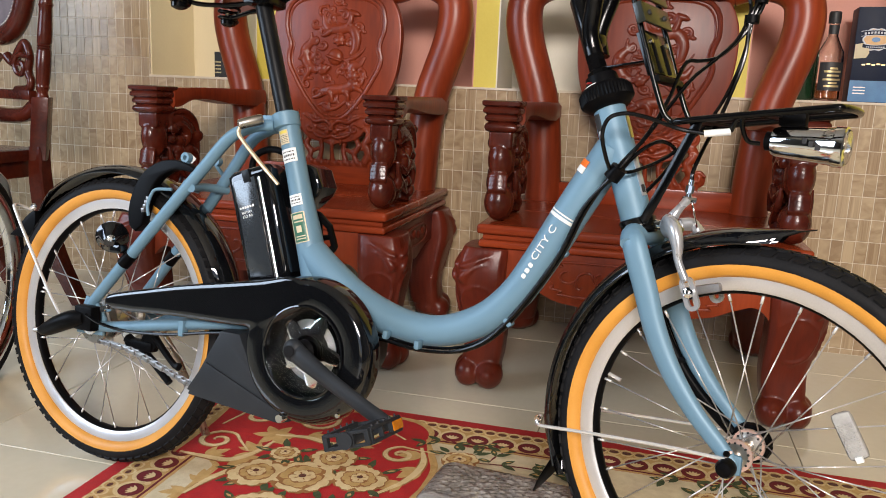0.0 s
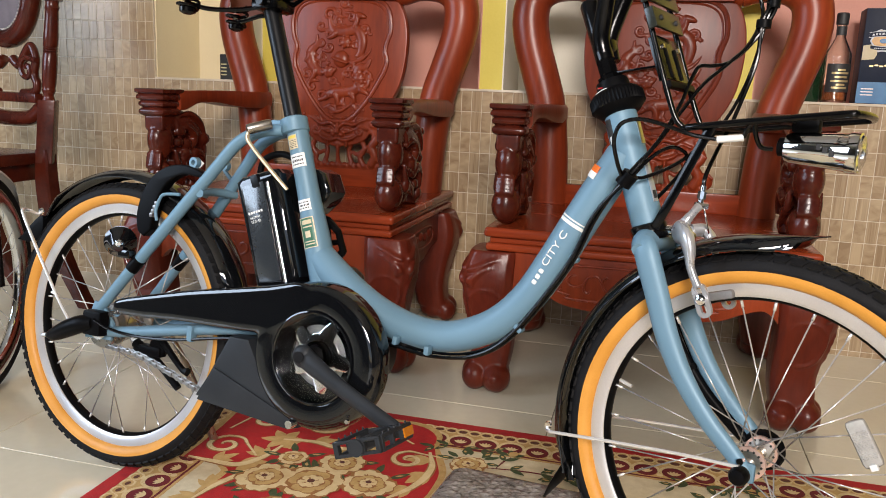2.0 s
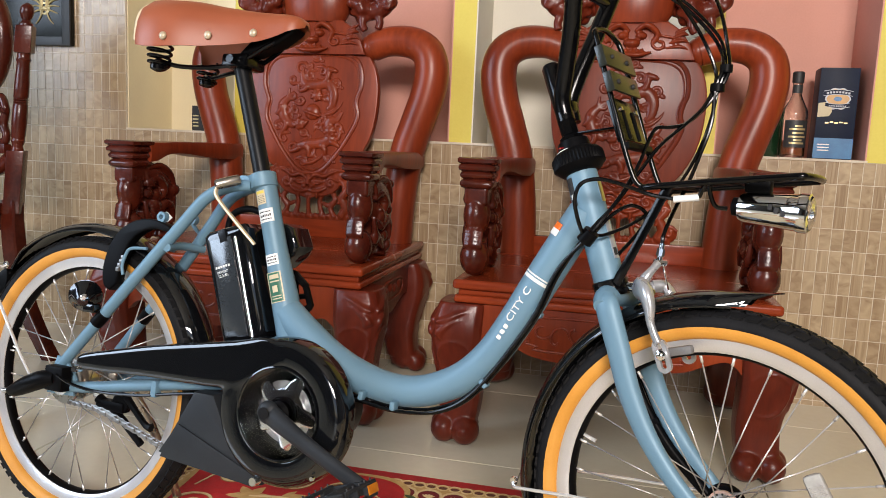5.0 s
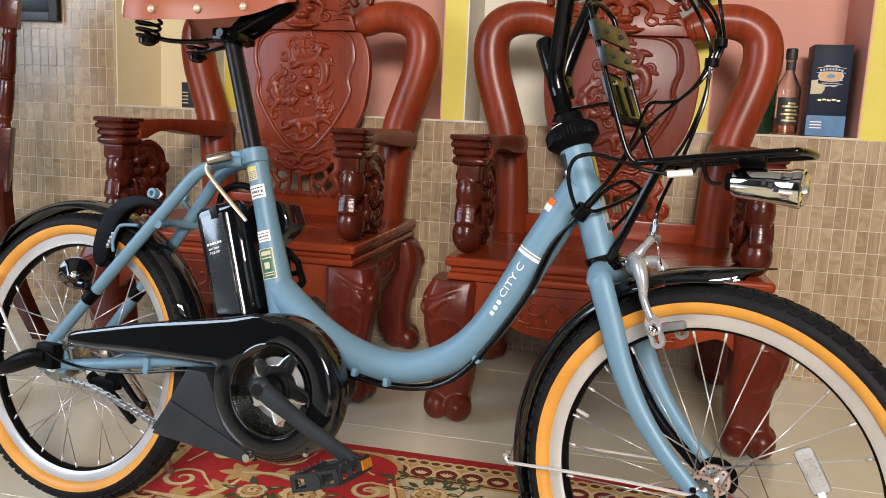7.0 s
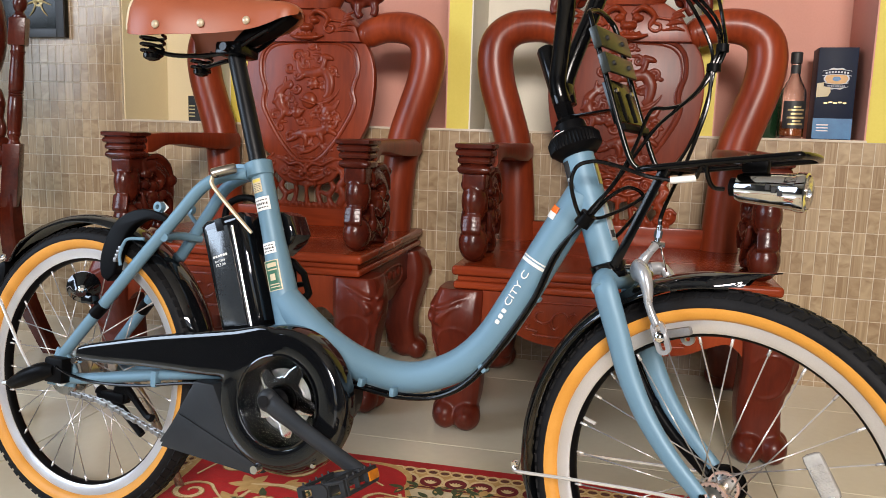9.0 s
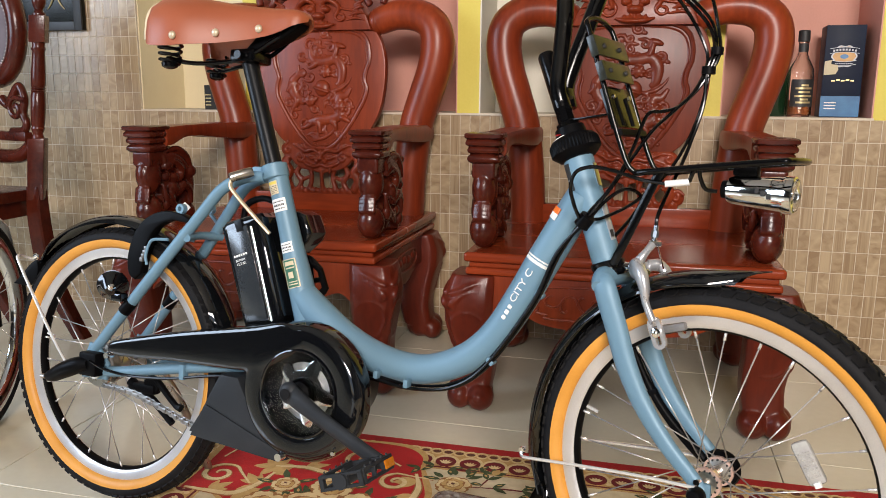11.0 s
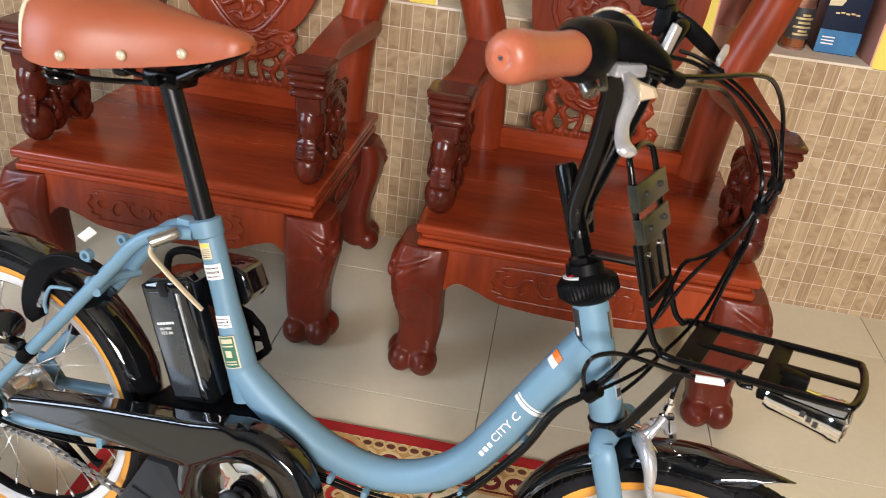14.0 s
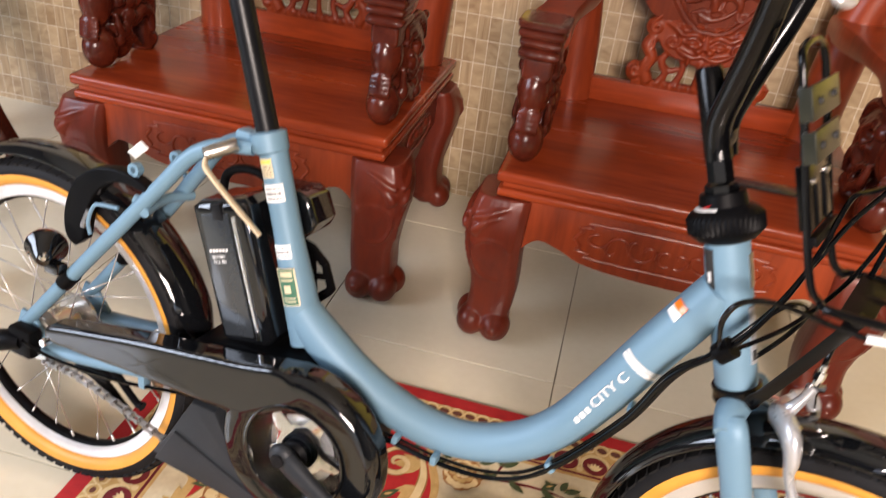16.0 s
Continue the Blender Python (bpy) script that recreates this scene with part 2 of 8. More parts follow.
RUG_GOLD = surface("gold_pile", (0.5, 0.3, 0.1), (0.68, 0.45, 0.18), 0.9, 0, 60, 900, 0.6, 0.002)
RUG_PALE = surface("pale_gold_pile", (0.68, 0.5, 0.24), (0.82, 0.66, 0.38), 0.9, 0, 60, 900, 0.6, 0.002)
RUG_BROWN = surface("brown_pile", (0.1, 0.03, 0.018), (0.16, 0.05, 0.028), 0.9, 0, 60, 900, 0.6, 0.002)
RUG_MAROON = surface("maroon_pile", (0.12, 0.006, 0.010), (0.2, 0.012, 0.016), 0.9, 0, 60, 900, 0.6, 0.002)
RUG_BRONZE = surface("bronze_pile", (0.3, 0.12, 0.035), (0.42, 0.2, 0.06), 0.9, 0, 60, 900, 0.6, 0.002)
RUG_GREEN = surface("green_pile", (0.04, 0.06, 0.02), (0.085, 0.11, 0.045), 0.9, 0, 60, 900, 0.6, 0.002)
BOX_BLUE = surface("navy_card", (0.006, 0.011, 0.028), (0.01, 0.018, 0.042), 0.5, 0, 12, 300, 0.08, 0.0003, coat=0.0, spec=0.15)
BOX_BLUE_LOW = surface("bright_blue_card", (0.015, 0.11, 0.27), (0.03, 0.18, 0.38), 0.35, 0, 30, 300, 0.08, 0.0003)
GOLD_FOIL = surface("gold_foil", (0.55, 0.42, 0.2), (0.7, 0.56, 0.3), 0.35, 0.6, 40, 300, 0.1, 0.0003)
CREST_PALE = surface("pale_blue_print", (0.42, 0.45, 0.5), (0.52, 0.55, 0.6), 0.45, 0, 30, 300, 0.05, 0.0002)
GOLD_PRINT = surface("gold_print", (0.5, 0.27, 0.07), (0.62, 0.36, 0.12), 0.4, 0, 60, 400, 0.1, 0.0002)
TORN = surface("torn_pale_card", (0.55, 0.47, 0.3), (0.65, 0.58, 0.42), 0.8, 0, 40, 300, 0.3, 0.0005)
BOTTLE = glass("bottle_glass", (0.96, 0.95, 0.9), 0.02, 1.45)
BOTTLE_GREEN = surface("dark_green_bottle", (0.005, 0.02, 0.008), (0.01, 0.035, 0.014), 0.08, 0, 10, 200, 0.02, 0.0002, coat=0.6)
AMBER_DRINK = surface("amber_liquid", (0.09, 0.022, 0.004), (0.14, 0.035, 0.007), 0.1, 0, 5, 50, 0.0)
PLAQUE = surface("black_lacquer_plaque", (0.003, 0.004, 0.003), (0.007, 0.008, 0.006), 0.2, 0, 5, 200, 0.03, 0.0002, spec=0.25)
BUBBLE = surface("bubble_wrap", (0.13, 0.122, 0.114), (0.42, 0.4, 0.37), 0.16, 0, 26, 70, 1.0, 0.008, coat=0.9, coat_rough=0.05)
SEAT_CLOTH = surface("grey_upholstery", (0.1, 0.08, 0.09), (0.16, 0.13, 0.14), 0.8, 0, 30, 600, 0.4, 0.0008)

# ---- building helpers ----


def finish(name, bm, material, parent=None, label="", m=None, sharp=38):
    if m is not None:
        bm.transform(m)
    bmesh.ops.recalc_face_normals(bm, faces=bm.faces)
    me = bpy.data.meshes.new(name)
    bm.to_mesh(me)
    bm.free()
    me.materials.append(material)
    me.shade_smooth()
    me.set_sharp_from_angle(angle=radians(sharp))
    ob = new(name, me)
    if parent is not None:
        ob.parent = parent
    if label:
        ob["label"] = label
    return ob


def part(name, bm, material, parent, label="", m=None, sharp=38):
    return finish(name, bm, material, parent, label, m, sharp)


def carve(ob, voxel=0.004, smooth=2):
    """Melts the overlapping lumps of a carved part into one skin."""
    mod = ob.modifiers.new("skin", "REMESH")
    mod.mode, mod.voxel_size = "VOXEL", voxel
    bpy.context.view_layer.update()
    me = bpy.data.meshes.new_from_object(ob.evaluated_get(bpy.context.evaluated_depsgraph_get()))
    ob.modifiers.clear()
    bm = bmesh.new()
    bm.from_mesh(me)
    for k in range(smooth):
        bmesh.ops.smooth_vert(bm, verts=bm.verts, factor=0.5, use_axis_x=True, use_axis_y=True, use_axis_z=True)
    bm.to_mesh(me)
    bm.free()
    me.shade_smooth()
    ob.data = me
    return ob


def thing(name, label, category, m=None, group="", kind=""):
    ob = new(name)
    if m is not None:
        ob.matrix_world = m
    return tagged(ob, label, category, group, kind)


def spline(points, steps=6):
    """Catmull-Rom through points (any number of columns)."""
    p = [np.array(q, float) for q in points]
    if len(p) < 3:
        return p
    p = [2 * p[0] - p[1], *p, 2 * p[-1] - p[-2]]
    out = []
    for a, b, c, d in zip(p, p[1:], p[2:], p[3:]):
        for k in range(steps):
            t = k / steps
            out.append(0.5 * (2 * b + (c - a) * t + (2 * a - 5 * b + 4 * c - d) * t * t + (3 * b - a - 3 * c + d) * t**3))
    out.append(p[-2])
    return out


def tube(bm, points, r, n=10, steps=5, flat=1.0, up=(0, 1, 0), caps=True, wide=1.0):
    """A round bar along points; r: one radius or one for each point; flat: squeeze across up."""
    rs = [r] * len(points) if not hasattr(r, "__len__") else list(r)
    rows = spline([(*p, q) for p, q in zip(points, rs)], steps) if len(points) > 2 else [np.array((*p, q), float) for p, q in zip(points, rs)]
    rings = []
    side = None
    for k, row in enumerate(rows):
        here = Vector(row[:3])
        ahead = Vector(rows[min(k + 1, len(rows) - 1)][:3]) - Vector(rows[max(k - 1, 0)][:3])
        if ahead.length < 1e-9:
            ahead = Vector((0, 0, 1))
        ahead.normalize()
        ref = Vector(up) if side is None else side
        side = ref - ahead * ref.dot(ahead)
        if side.length < 1e-4:
            side = ahead.orthogonal()
        side.normalize()
        other = ahead.cross(side)
        rad = max(float(row[3]), 1e-4)
        rings.append([bm.verts.new(here + (side * math.cos(a) * wide + other * math.sin(a) * flat) * rad) for a in (2 * math.pi * j / n for j in range(n))])
    for a, b in zip(rings, rings[1:]):
        for j in range(n):
            bm.faces.new((a[j], a[(j + 1) % n], b[(j + 1) % n], b[j]))
    if caps:
        bm.faces.new(rings[0][::-1])
        bm.faces.new(rings[-1])
    return bm


def loop_tube(bm, points, r, n=8, steps=5):
    """A closed bar through points."""
    pts = [np.array(p, float) for p in points]
    dense = []
    m = len(pts)
    for k in range(m):
        a, b, c, d = pts[k - 1], pts[k], pts[(k + 1) % m], pts[(k + 2) % m]
        for j in range(steps):
            t = j / steps
            dense.append(0.5 * (2 * b + (c - a) * t + (2 * a - 5 * b + 4 * c - d) * t * t + (3 * b - a - 3 * c + d) * t**3))
    rings = []
    normal = Vector(np.cross(pts[1] - pts[0], pts[2] - pts[0]))
    if normal.length < 1e-9:
        normal = Vector((0, 1, 0))
    normal.normalize()
    total = len(dense)
    for k in range(total):
        ahead = (Vector(dense[(k + 1) % total]) - Vector(dense[k - 1])).normalized()
        side = (normal - ahead * normal.dot(ahead)).normalized()
        other = ahead.cross(side)
        rings.append([bm.verts.new(Vector(dense[k]) + (side * math.cos(a) + other * math.sin(a)) * r) for a in (2 * math.pi * j / n for j in range(n))])
    for k in range(total):
        a, b = rings[k], rings[(k + 1) % total]
        for j in range(n):
            bm.faces.new((a[j], a[(j + 1) % n], b[(j + 1) % n], b[j]))
    return bm


def lathe(bm, profile, n=32, m=None, closed=False):
    """A turned body round z: profile of (radius, height)."""
    m = m or Matrix()
    rings = [[bm.verts.new(m @ Vector((r * math.cos(a), r * math.sin(a), h))) for a in (2 * math.pi * j / n for j in range(n))] for r, h in ((max(r, 1e-4), h) for r, h in profile)]
    pairs = list(zip(rings, rings[1:])) + ([(rings[-1], rings[0])] if closed else [])
    for a, b in pairs:
        for j in range(n):
            bm.faces.new((a[j], a[(j + 1) % n], b[(j + 1) % n], b[j]))
    if not closed:
        bm.faces.new(rings[0][::-1])
        bm.faces.new(rings[-1])
    return bm


ALONG_Y = Matrix.Rotation(radians(-90), 4, "X")  # turns z into y
ALONG_X = Matrix.Rotation(radians(90), 4, "Y")  # turns z into x


def rod(bm, a, b, r, n=10, r2=None):
    return tube(bm, [a, b], [r, r if r2 is None else r2], n)


def rbox(bm, centre, size, bevel=0.003, m=None, seg=2):
    made = bmesh.ops.create_cube(bm, size=1.0)["verts"]
    mm = (m or Matrix()) @ Matrix.Translation(centre) @ Matrix.Diagonal((*size, 1))
    bmesh.ops.transform(bm, matrix=mm, verts=made)
    if bevel:
        edges = list({e for v in made for e in v.link_edges})
        bmesh.ops.bevel(bm, geom=edges, offset=bevel, segments=seg, profile=0.6, affect="EDGES")
    return bm


def slab(bm, outline, y0, y1, bevel=0.003, seg=2, m=None):
    """A plate in the x-z plane: outline of (x, z), from y0 to y1."""
    m = m or Matrix()
    front = [bm.verts.new(m @ Vector((x, y0, z))) for x, z in outline]
    face = bm.faces.new(front)
    back = bmesh.ops.extrude_face_region(bm, geom=[face])
    vs = [v for v in back["geom"] if isinstance(v, bmesh.types.BMVert)]
    bmesh.ops.translate(bm, verts=vs, vec=m.to_3x3() @ Vector((0, y1 - y0, 0)))
    if bevel:
        keep = set(front) | set(vs)
        rim = [e for v in keep for e in v.link_edges if (e.verts[0] in front) == (e.verts[1] in front)]
        bmesh.ops.bevel(bm, geom=list(set(rim)), offset=bevel, segments=seg, profile=0.6, affect="EDGES", clamp_overlap=True)
    return bm


def blob(bm, centre, size, m=None, sub=2):
    made = bmesh.ops.create_icosphere(bm, subdivisions=sub, radius=1.0)["verts"]
    bmesh.ops.transform(bm, matrix=(m or Matrix()) @ Matrix.Translation(centre) @ Matrix.Diagonal((*size, 1)), verts=made)
    return bm


def patch(bm, p0, p1, r, s0, s1, a0, a1, facing=(0, -1, 0), thick=0.0006, n=10):
    """A label bent round a bar from p0 to p1: from s0 to s1 along it (metres), from a0 to a1 degrees round it, 0 towards facing."""
    p0, p1 = Vector(p0), Vector(p1)
    ax = (p1 - p0).normalized()
    f = Vector(facing)
    f = (f - ax * f.dot(ax)).normalized()
    g = ax.cross(f)
    grid = []
    for rr in (r + thick, r - 0.001):
        grid.append([[bm.verts.new(p0 + ax * s + (f * math.cos(a) + g * math.sin(a)) * rr) for a in (radians(a0 + (a1 - a0) * k / n) for k in range(n + 1))] for s in (s0, s1)])
    for rows, flip in ((grid[0], False), (grid[1], True)):
        for k in range(n):
            q = (rows[0][k], rows[0][k + 1], rows[1][k + 1], rows[1][k])
            bm.faces.new(q[::-1] if flip else q)
    for s in (0, 1):
        for k in range(n):
            bm.faces.new((grid[0][s][k], grid[0][s][k + 1], grid[1][s][k + 1], grid[1][s][k]))
    for k in (0, n):
        bm.faces.new((grid[0][0][k], grid[0][1][k], grid[1][1][k], grid[1][0][k]))
    return bm


def lettering(name, text, size, material, parent, m, extrude=0.0004, font_shear=0.0):
    curve = bpy.data.curves.new(name, "FONT")
    curve.body, curve.size, curve.extrude, curve.shear = text, size, extrude, font_shear
    probe = bpy.data.objects.new(name, curve)
    scene.collection.objects.link(probe)
    bpy.context.view_layer.update()
    me = bpy.data.meshes.new_from_object(probe.evaluated_get(bpy.context.evaluated_depsgraph_get()))
    bpy.data.objects.remove(probe)
    me.transform(m)
    me.materials.clear()
    me.materials.append(material)
    ob = new(name, me)
    ob.parent = parent
    return ob


def frame_of(origin, heading, lean, climb=0.0):
    """Axes of a leaning bicycle: x ahead, y to its left, z up along its own plane."""
    h, l, c = radians(heading), radians(lean), radians(climb)
    u = Vector((math.cos(h) * math.cos(c), math.sin(h) * math.cos(c), math.sin(c)))
    right = Vector((math.sin(h), -math.cos(h), 0))
    near = right * math.cos(l) + right.cross(u) * math.sin(l)
    left = -near
    v = u.cross(left)
    m = Matrix((u, left, v)).transposed().to_4x4()
    m.translation = origin
    return m

# ---- the room ----
WALL_Y = 2.44
LEDGE = 0.68
floor = finish("floor", rbox(bmesh.new(), (0, -0.25, -0.03), (6.2, 5.9, 0.05), 0), GROUT)
tagged(floor, "cream glossy square floor tiles with thin grey joints", "floor", kind="structure")


def wall(name, boxes, material, label):
    bm = bmesh.new()
    for c, s in boxes:
        rbox(bm, c, s, 0.0)
    return tagged(finish(name, bm, material), label, "wall", kind="structure")


# back wall: tiled dado with a ledge; above it niches between painted piers
wall("wall_north_dado", [((0, WALL_Y + 0.1475, LEDGE / 2), (6.2, 0.294, LEDGE))], WALL_GROUT, "dado wall covered in small beige travertine-look tiles")
wall("wall_north_tiled_pier", [((-2.1885, WALL_Y + 0.1475, 1.84), (1.823, 0.294, 2.32))], WALL_GROUT, "tall wall part covered in small beige tiles")
PIERS = [(-0.893, -0.823), (-0.191, -0.124), (0.515, 0.565), (0.956, 1.9)]
for x0, x1 in PIERS:
    wall("wall_north_pier", [(((x0 + x1) / 2, WALL_Y + 0.153, (LEDGE + 3.0) / 2 + 0.0005), (x1 - x0, 0.29, 3.0 - LEDGE))], YELLOW, "bright yellow painted pier between wall niches")
NICHES = [(-1.277, -0.893, CREAM_WALL, "cream"), (-0.823, -0.191, PINK, "salmon pink"), (-0.124, 0.515, PALE_WALL, "pale cream"), (0.565, 0.956, PINK, "salmon pink")]
for x0, x1, paint, word in NICHES:
    w = x1 - x0
    mid = (x0 + x1) / 2
    bm = bmesh.new()
    rbox(bm, (mid, WALL_Y + 0.275, (LEDGE + 3.0) / 2), (w, 0.03, 3.0 - LEDGE), 0)
    rbox(bm, (x0 + 0.002, WALL_Y + 0.134, (LEDGE + 3.0) / 2), (0.004, 0.25, 3.0 - LEDGE), 0)
    rbox(bm, (x1 - 0.002, WALL_Y + 0.134, (LEDGE + 3.0) / 2), (0.004, 0.25, 3.0 - LEDGE), 0)
    tagged(finish("niche_lining", bm, paint), word + " painted lining of a wall niche", "niche", kind="structure")
bm = bmesh.new()
rbox(bm, (-0.1605, WALL_Y + 0.128, LEDGE + 0.003), (2.233, 0.262, 0.006), 0.0)
tagged(finish("ledge", bm, WALL_GROUT), "pale grouted ledge on top of the tiled dado", "ledge", kind="structure")
wall("wall_north_right", [((2.5, WALL_Y + 0.15, 1.8425), (1.2, 0.288, 2.315))], YELLOW, "yellow painted wall")

# unseen side walls, front wall with its wide doorway, ceiling; darkened to cut fill
wall("wall_west", [((-3.1, -2.1, 1.5), (0.1, 2.2, 3.0)), ((-3.1, 1.65, 1.5), (0.1, 1.7, 3.0)), ((-3.1, -0.1, 0.35), (0.1, 1.8, 0.7)), ((-3.1, -0.1, 2.65), (0.1, 1.8, 0.7))], DIMMED_ROOM_WALL, "unseen side wall with a window opening, darkened to cut fill light")
wall("wall_east", [((3.1, -0.3, 1.5), (0.1, 5.8, 3.0))], DIMMED_ROOM_WALL, "unseen side wall, darkened to cut fill light")
wall("wall_south", [((-2.05, -3.15, 1.5), (2.2, 0.1, 3.0)), ((2.5, -3.15, 1.5), (1.3, 0.1, 3.0)), ((0.45, -3.15, 2.8), (2.8, 0.1, 0.4))], DIMMED_ROOM_WALL, "unseen front wall round a wide doorway, darkened to cut fill light")
tagged(finish("ceiling", rbox(bmesh.new(), (0, -0.3, 3.05), (6.4, 6.0, 0.1), 0), DIMMED_CEILING), "plain unseen ceiling, its cream darkened to cut fill light", "ceiling", kind="structure")
tagged(finish("ground", rbox(bmesh.new(), (0, -40, -0.12), (200, 73, 0.1), 0), GROUT), "pale paved yard outside the doorway", "ground", kind="structure")

# ---- the rug ----
rug = thing("rug", "red, cream and gold floral rug on the tiled floor", "rug", pose(0.047, 0.02, 0))
RX0, RX1, RY0, RY1 = -0.573, 1.75, 0.2, 1.596
Z0 = 0.007


def rug_piece(name, material, outlines, z, label=""):
    bm = bmesh.new()
    for k, line in enumerate(outlines):
        lift = 0.0003 * (k * 0.618 % 1) if len(outlines) > 8 else 0.0
        top = [bm.verts.new((x, y, z + lift)) for x, y in line]
        f = bm.faces.new(top)
        if f.normal.z < 0:
            f.normal_flip()
    ob = part(name, bm, material, rug, label, sharp=80)
    return tagged(ob, kind="stuff") if len(outlines) > 8 else ob


def rect(x0, y0, x1, y1):
    return [(x0, y0), (x1, y0), (x1, y1), (x0, y1)]


def band(inset, width):
    """Four strips that form a frame inside the rug's edge."""
    a, b, c, d = RX0 + inset, RY0 + inset, RX1 - inset, RY1 - inset
    w = width
    return [rect(a, b, c, b + w), rect(a, d - w, c, d), rect(a, b + w, a + w, d - w), rect(c - w, b + w, c, d - w)]


def disc(x, y, r, n=12, sx=1.0, turn=0.0):
    return [(x + r * sx * math.cos(a) * math.cos(turn) - r * math.sin(a) * math.sin(turn), y + r * sx * math.cos(a) * math.sin(turn) + r * math.sin(a) * math.cos(turn)) for a in (2 * math.pi * k / n for k in range(n))]


def leaf(x, y, length, width, turn):
    c, s = math.cos(turn), math.sin(turn)
    shape = [(0, 0), (0.25, 0.42), (0.55, 0.5), (0.82, 0.27), (1.0, 0), (0.8, -0.25), (0.5, -0.5), (0.22, -0.4)]
    return [(x + c * u * length - s * v * width, y + s * u * length + c * v * width) for u, v in shape]


def petal_shape(x, y, length, width, turn):
    c, s = math.cos(turn), math.sin(turn)
    shape = [(0, 0), (0.3, 0.3), (0.62, 0.5), (0.88, 0.44), (1.0, 0.2), (0.94, 0.0), (1.0, -0.2), (0.88, -0.44), (0.62, -0.5), (0.3, -0.3)]
    return [(x + c * u * length - s * v * width, y + s * u * length + c * v * width) for u, v in shape]


def ribbon(points, width):
    """Quads along a bent line, thinner towards its ends."""
    p = spline([(*q, 0) for q in points], 7)
    out, last = [], None
    for k, q in enumerate(p):
        a = p[min(k + 1, len(p) - 1)] - p[max(k - 1, 0)]
        a = a / max(np.linalg.norm(a), 1e-9)
        w = width * (0.35 + 0.65 * math.sin(math.pi * min(max(k / (len(p) - 1), 0.04), 0.96)))
        pair = ((q[0] - a[1] * w / 2, q[1] + a[0] * w / 2), (q[0] + a[1] * w / 2, q[1] - a[0] * w / 2))
        if last:
            out.append([last[0], last[1], pair[1], pair[0]])
        last = pair
    return out


def curl(x, y, r, turns, turn, sign=1, tail=0.0):
    pts = []
    for k in range(13):
        s = k / 12
        a = turn + sign * turns * 2 * math.pi * s
        rr = r * (1 - 0.86 * s)
        pts.append((x + rr * math.cos(a), y + rr * math.sin(a)))
    if tail:
        dx, dy = pts[0][0] - pts[1][0], pts[0][1] - pts[1][1]
        k = tail / math.hypot(dx, dy)
        pts = [(pts[0][0] + dx * k, pts[0][1] + dy * k)] + pts
    return pts


base = rbox(bmesh.new(), ((RX0 + RX1) / 2, (RY0 + RY1) / 2, Z0 / 2 + 0.0005), (RX1 - RX0, RY1 - RY0, Z0), 0.0025)
part("rug_base", base, RUG_RED, rug, "dark red woven edge")
rng = random.Random(5)
rug_piece("gold_band", RUG_GOLD, band(0.03, 0.028), Z0 + 0.0010)
rug_piece("tan_band", RUG_GOLD, band(0.058, 0.05), Z0 + 0.0010)
rug_piece("maroon_line", RUG_MAROON, band(0.108, 0.005), Z0 + 0.0010)
rug_piece("gold_band", RUG_GOLD, band(0.113, 0.006), Z0 + 0.0010)
rug_piece("field", RUG_CREAM, [rect(RX0 + 0.119, RY0 + 0.119, RX1 - 0.119, RY1 - 0.119)], Z0 + 0.0008)
beads, rings, crowns, hearts = [], [], [], []
for a, b, fixed, along in ((RX0, RX1, (RY0, 1), True), (RX0, RX1, (RY1, -1), True), (RY0, RY1, (RX0, 1), False), (RY0, RY1, (RX1, -1), False)):
    def at(u, v):
        """A point u along this side of the rug and v in from its edge."""
        w = fixed[0] + fixed[1] * v
        return (u, w) if along else (w, u)
    u = a + 0.05
    while u < b - 0.05:
        x, y = at(u, 0.044)
        beads.append(disc(x, y, 0.0066, 8, 1.4 if along else 0.72))
        for side_v in (0.034, 0.054):
            rings += ribbon([at(u - 0.012, 0.044), at(u - 0.006, side_v), at(u + 0.006, side_v), at(u + 0.012, 0.044)], 0.0045)
        u += 0.024
    u = a + 0.085
    while u < b - 0.085:
        x, y = at(u, 0.085)
        hearts.append(disc(x, y, 0.0215, 16))
        crowns += ribbon([at(u + 0.0235 * math.cos(t), 0.085 - 0.0235 * math.sin(t)) for t in (math.pi * k / 8 for k in range(-1, 10))], 0.008)
        for t in (-0.9, -0.45, 0, 0.45, 0.9):
            tip = at(u + 0.019 * math.sin(t), 0.094 - 0.019 * math.cos(t))
            foot = at(u, 0.096)
            crowns.append(leaf(foot[0], foot[1], 0.018, 0.006, math.atan2(tip[1] - foot[1], tip[0] - foot[0])))
        crowns.append(disc(*at(u + 0.025, 0.1), 0.006, 8))
        u += 0.05
rug_piece("bead", RUG_BROWN, beads, Z0 + 0.0016)
rug_piece("chain_ring", RUG_PALE, rings, Z0 + 0.0020)
rug_piece("rosette", RUG_MAROON, hearts, Z0 + 0.0014)
rug_piece("crown", RUG_PALE, crowns, Z0 + 0.0022)

# the red medallion with its scrolls, and flowers and vines on the cream field
edge = [(p[0], p[1]) for p in spline([(-0.5, 1.275), (-0.505, 1.4), (-0.5, 1.54), (-0.3, 1.555), (-0.11, 1.55), (-0.075, 1.46), (-0.035, 1.36), (-0.05, 1.22), (-0.1, 1.1), (-0.14, 0.96), (-0.24, 0.9), (-0.36, 0.95), (-0.4, 1.08), (-0.405, 1.17), (-0.4, 1.25), (-0.44, 1.272), (-0.5, 1.275)], 5)][:-1]
rug_piece("medallion", RUG_RED, [edge], Z0 + 0.0026)
rims = []
for k in range(0, len(edge) - 8, 8):
    rims += ribbon([edge[k], edge[k + 3], edge[k + 6], edge[min(k + 9, len(edge) - 1)]], 0.014)
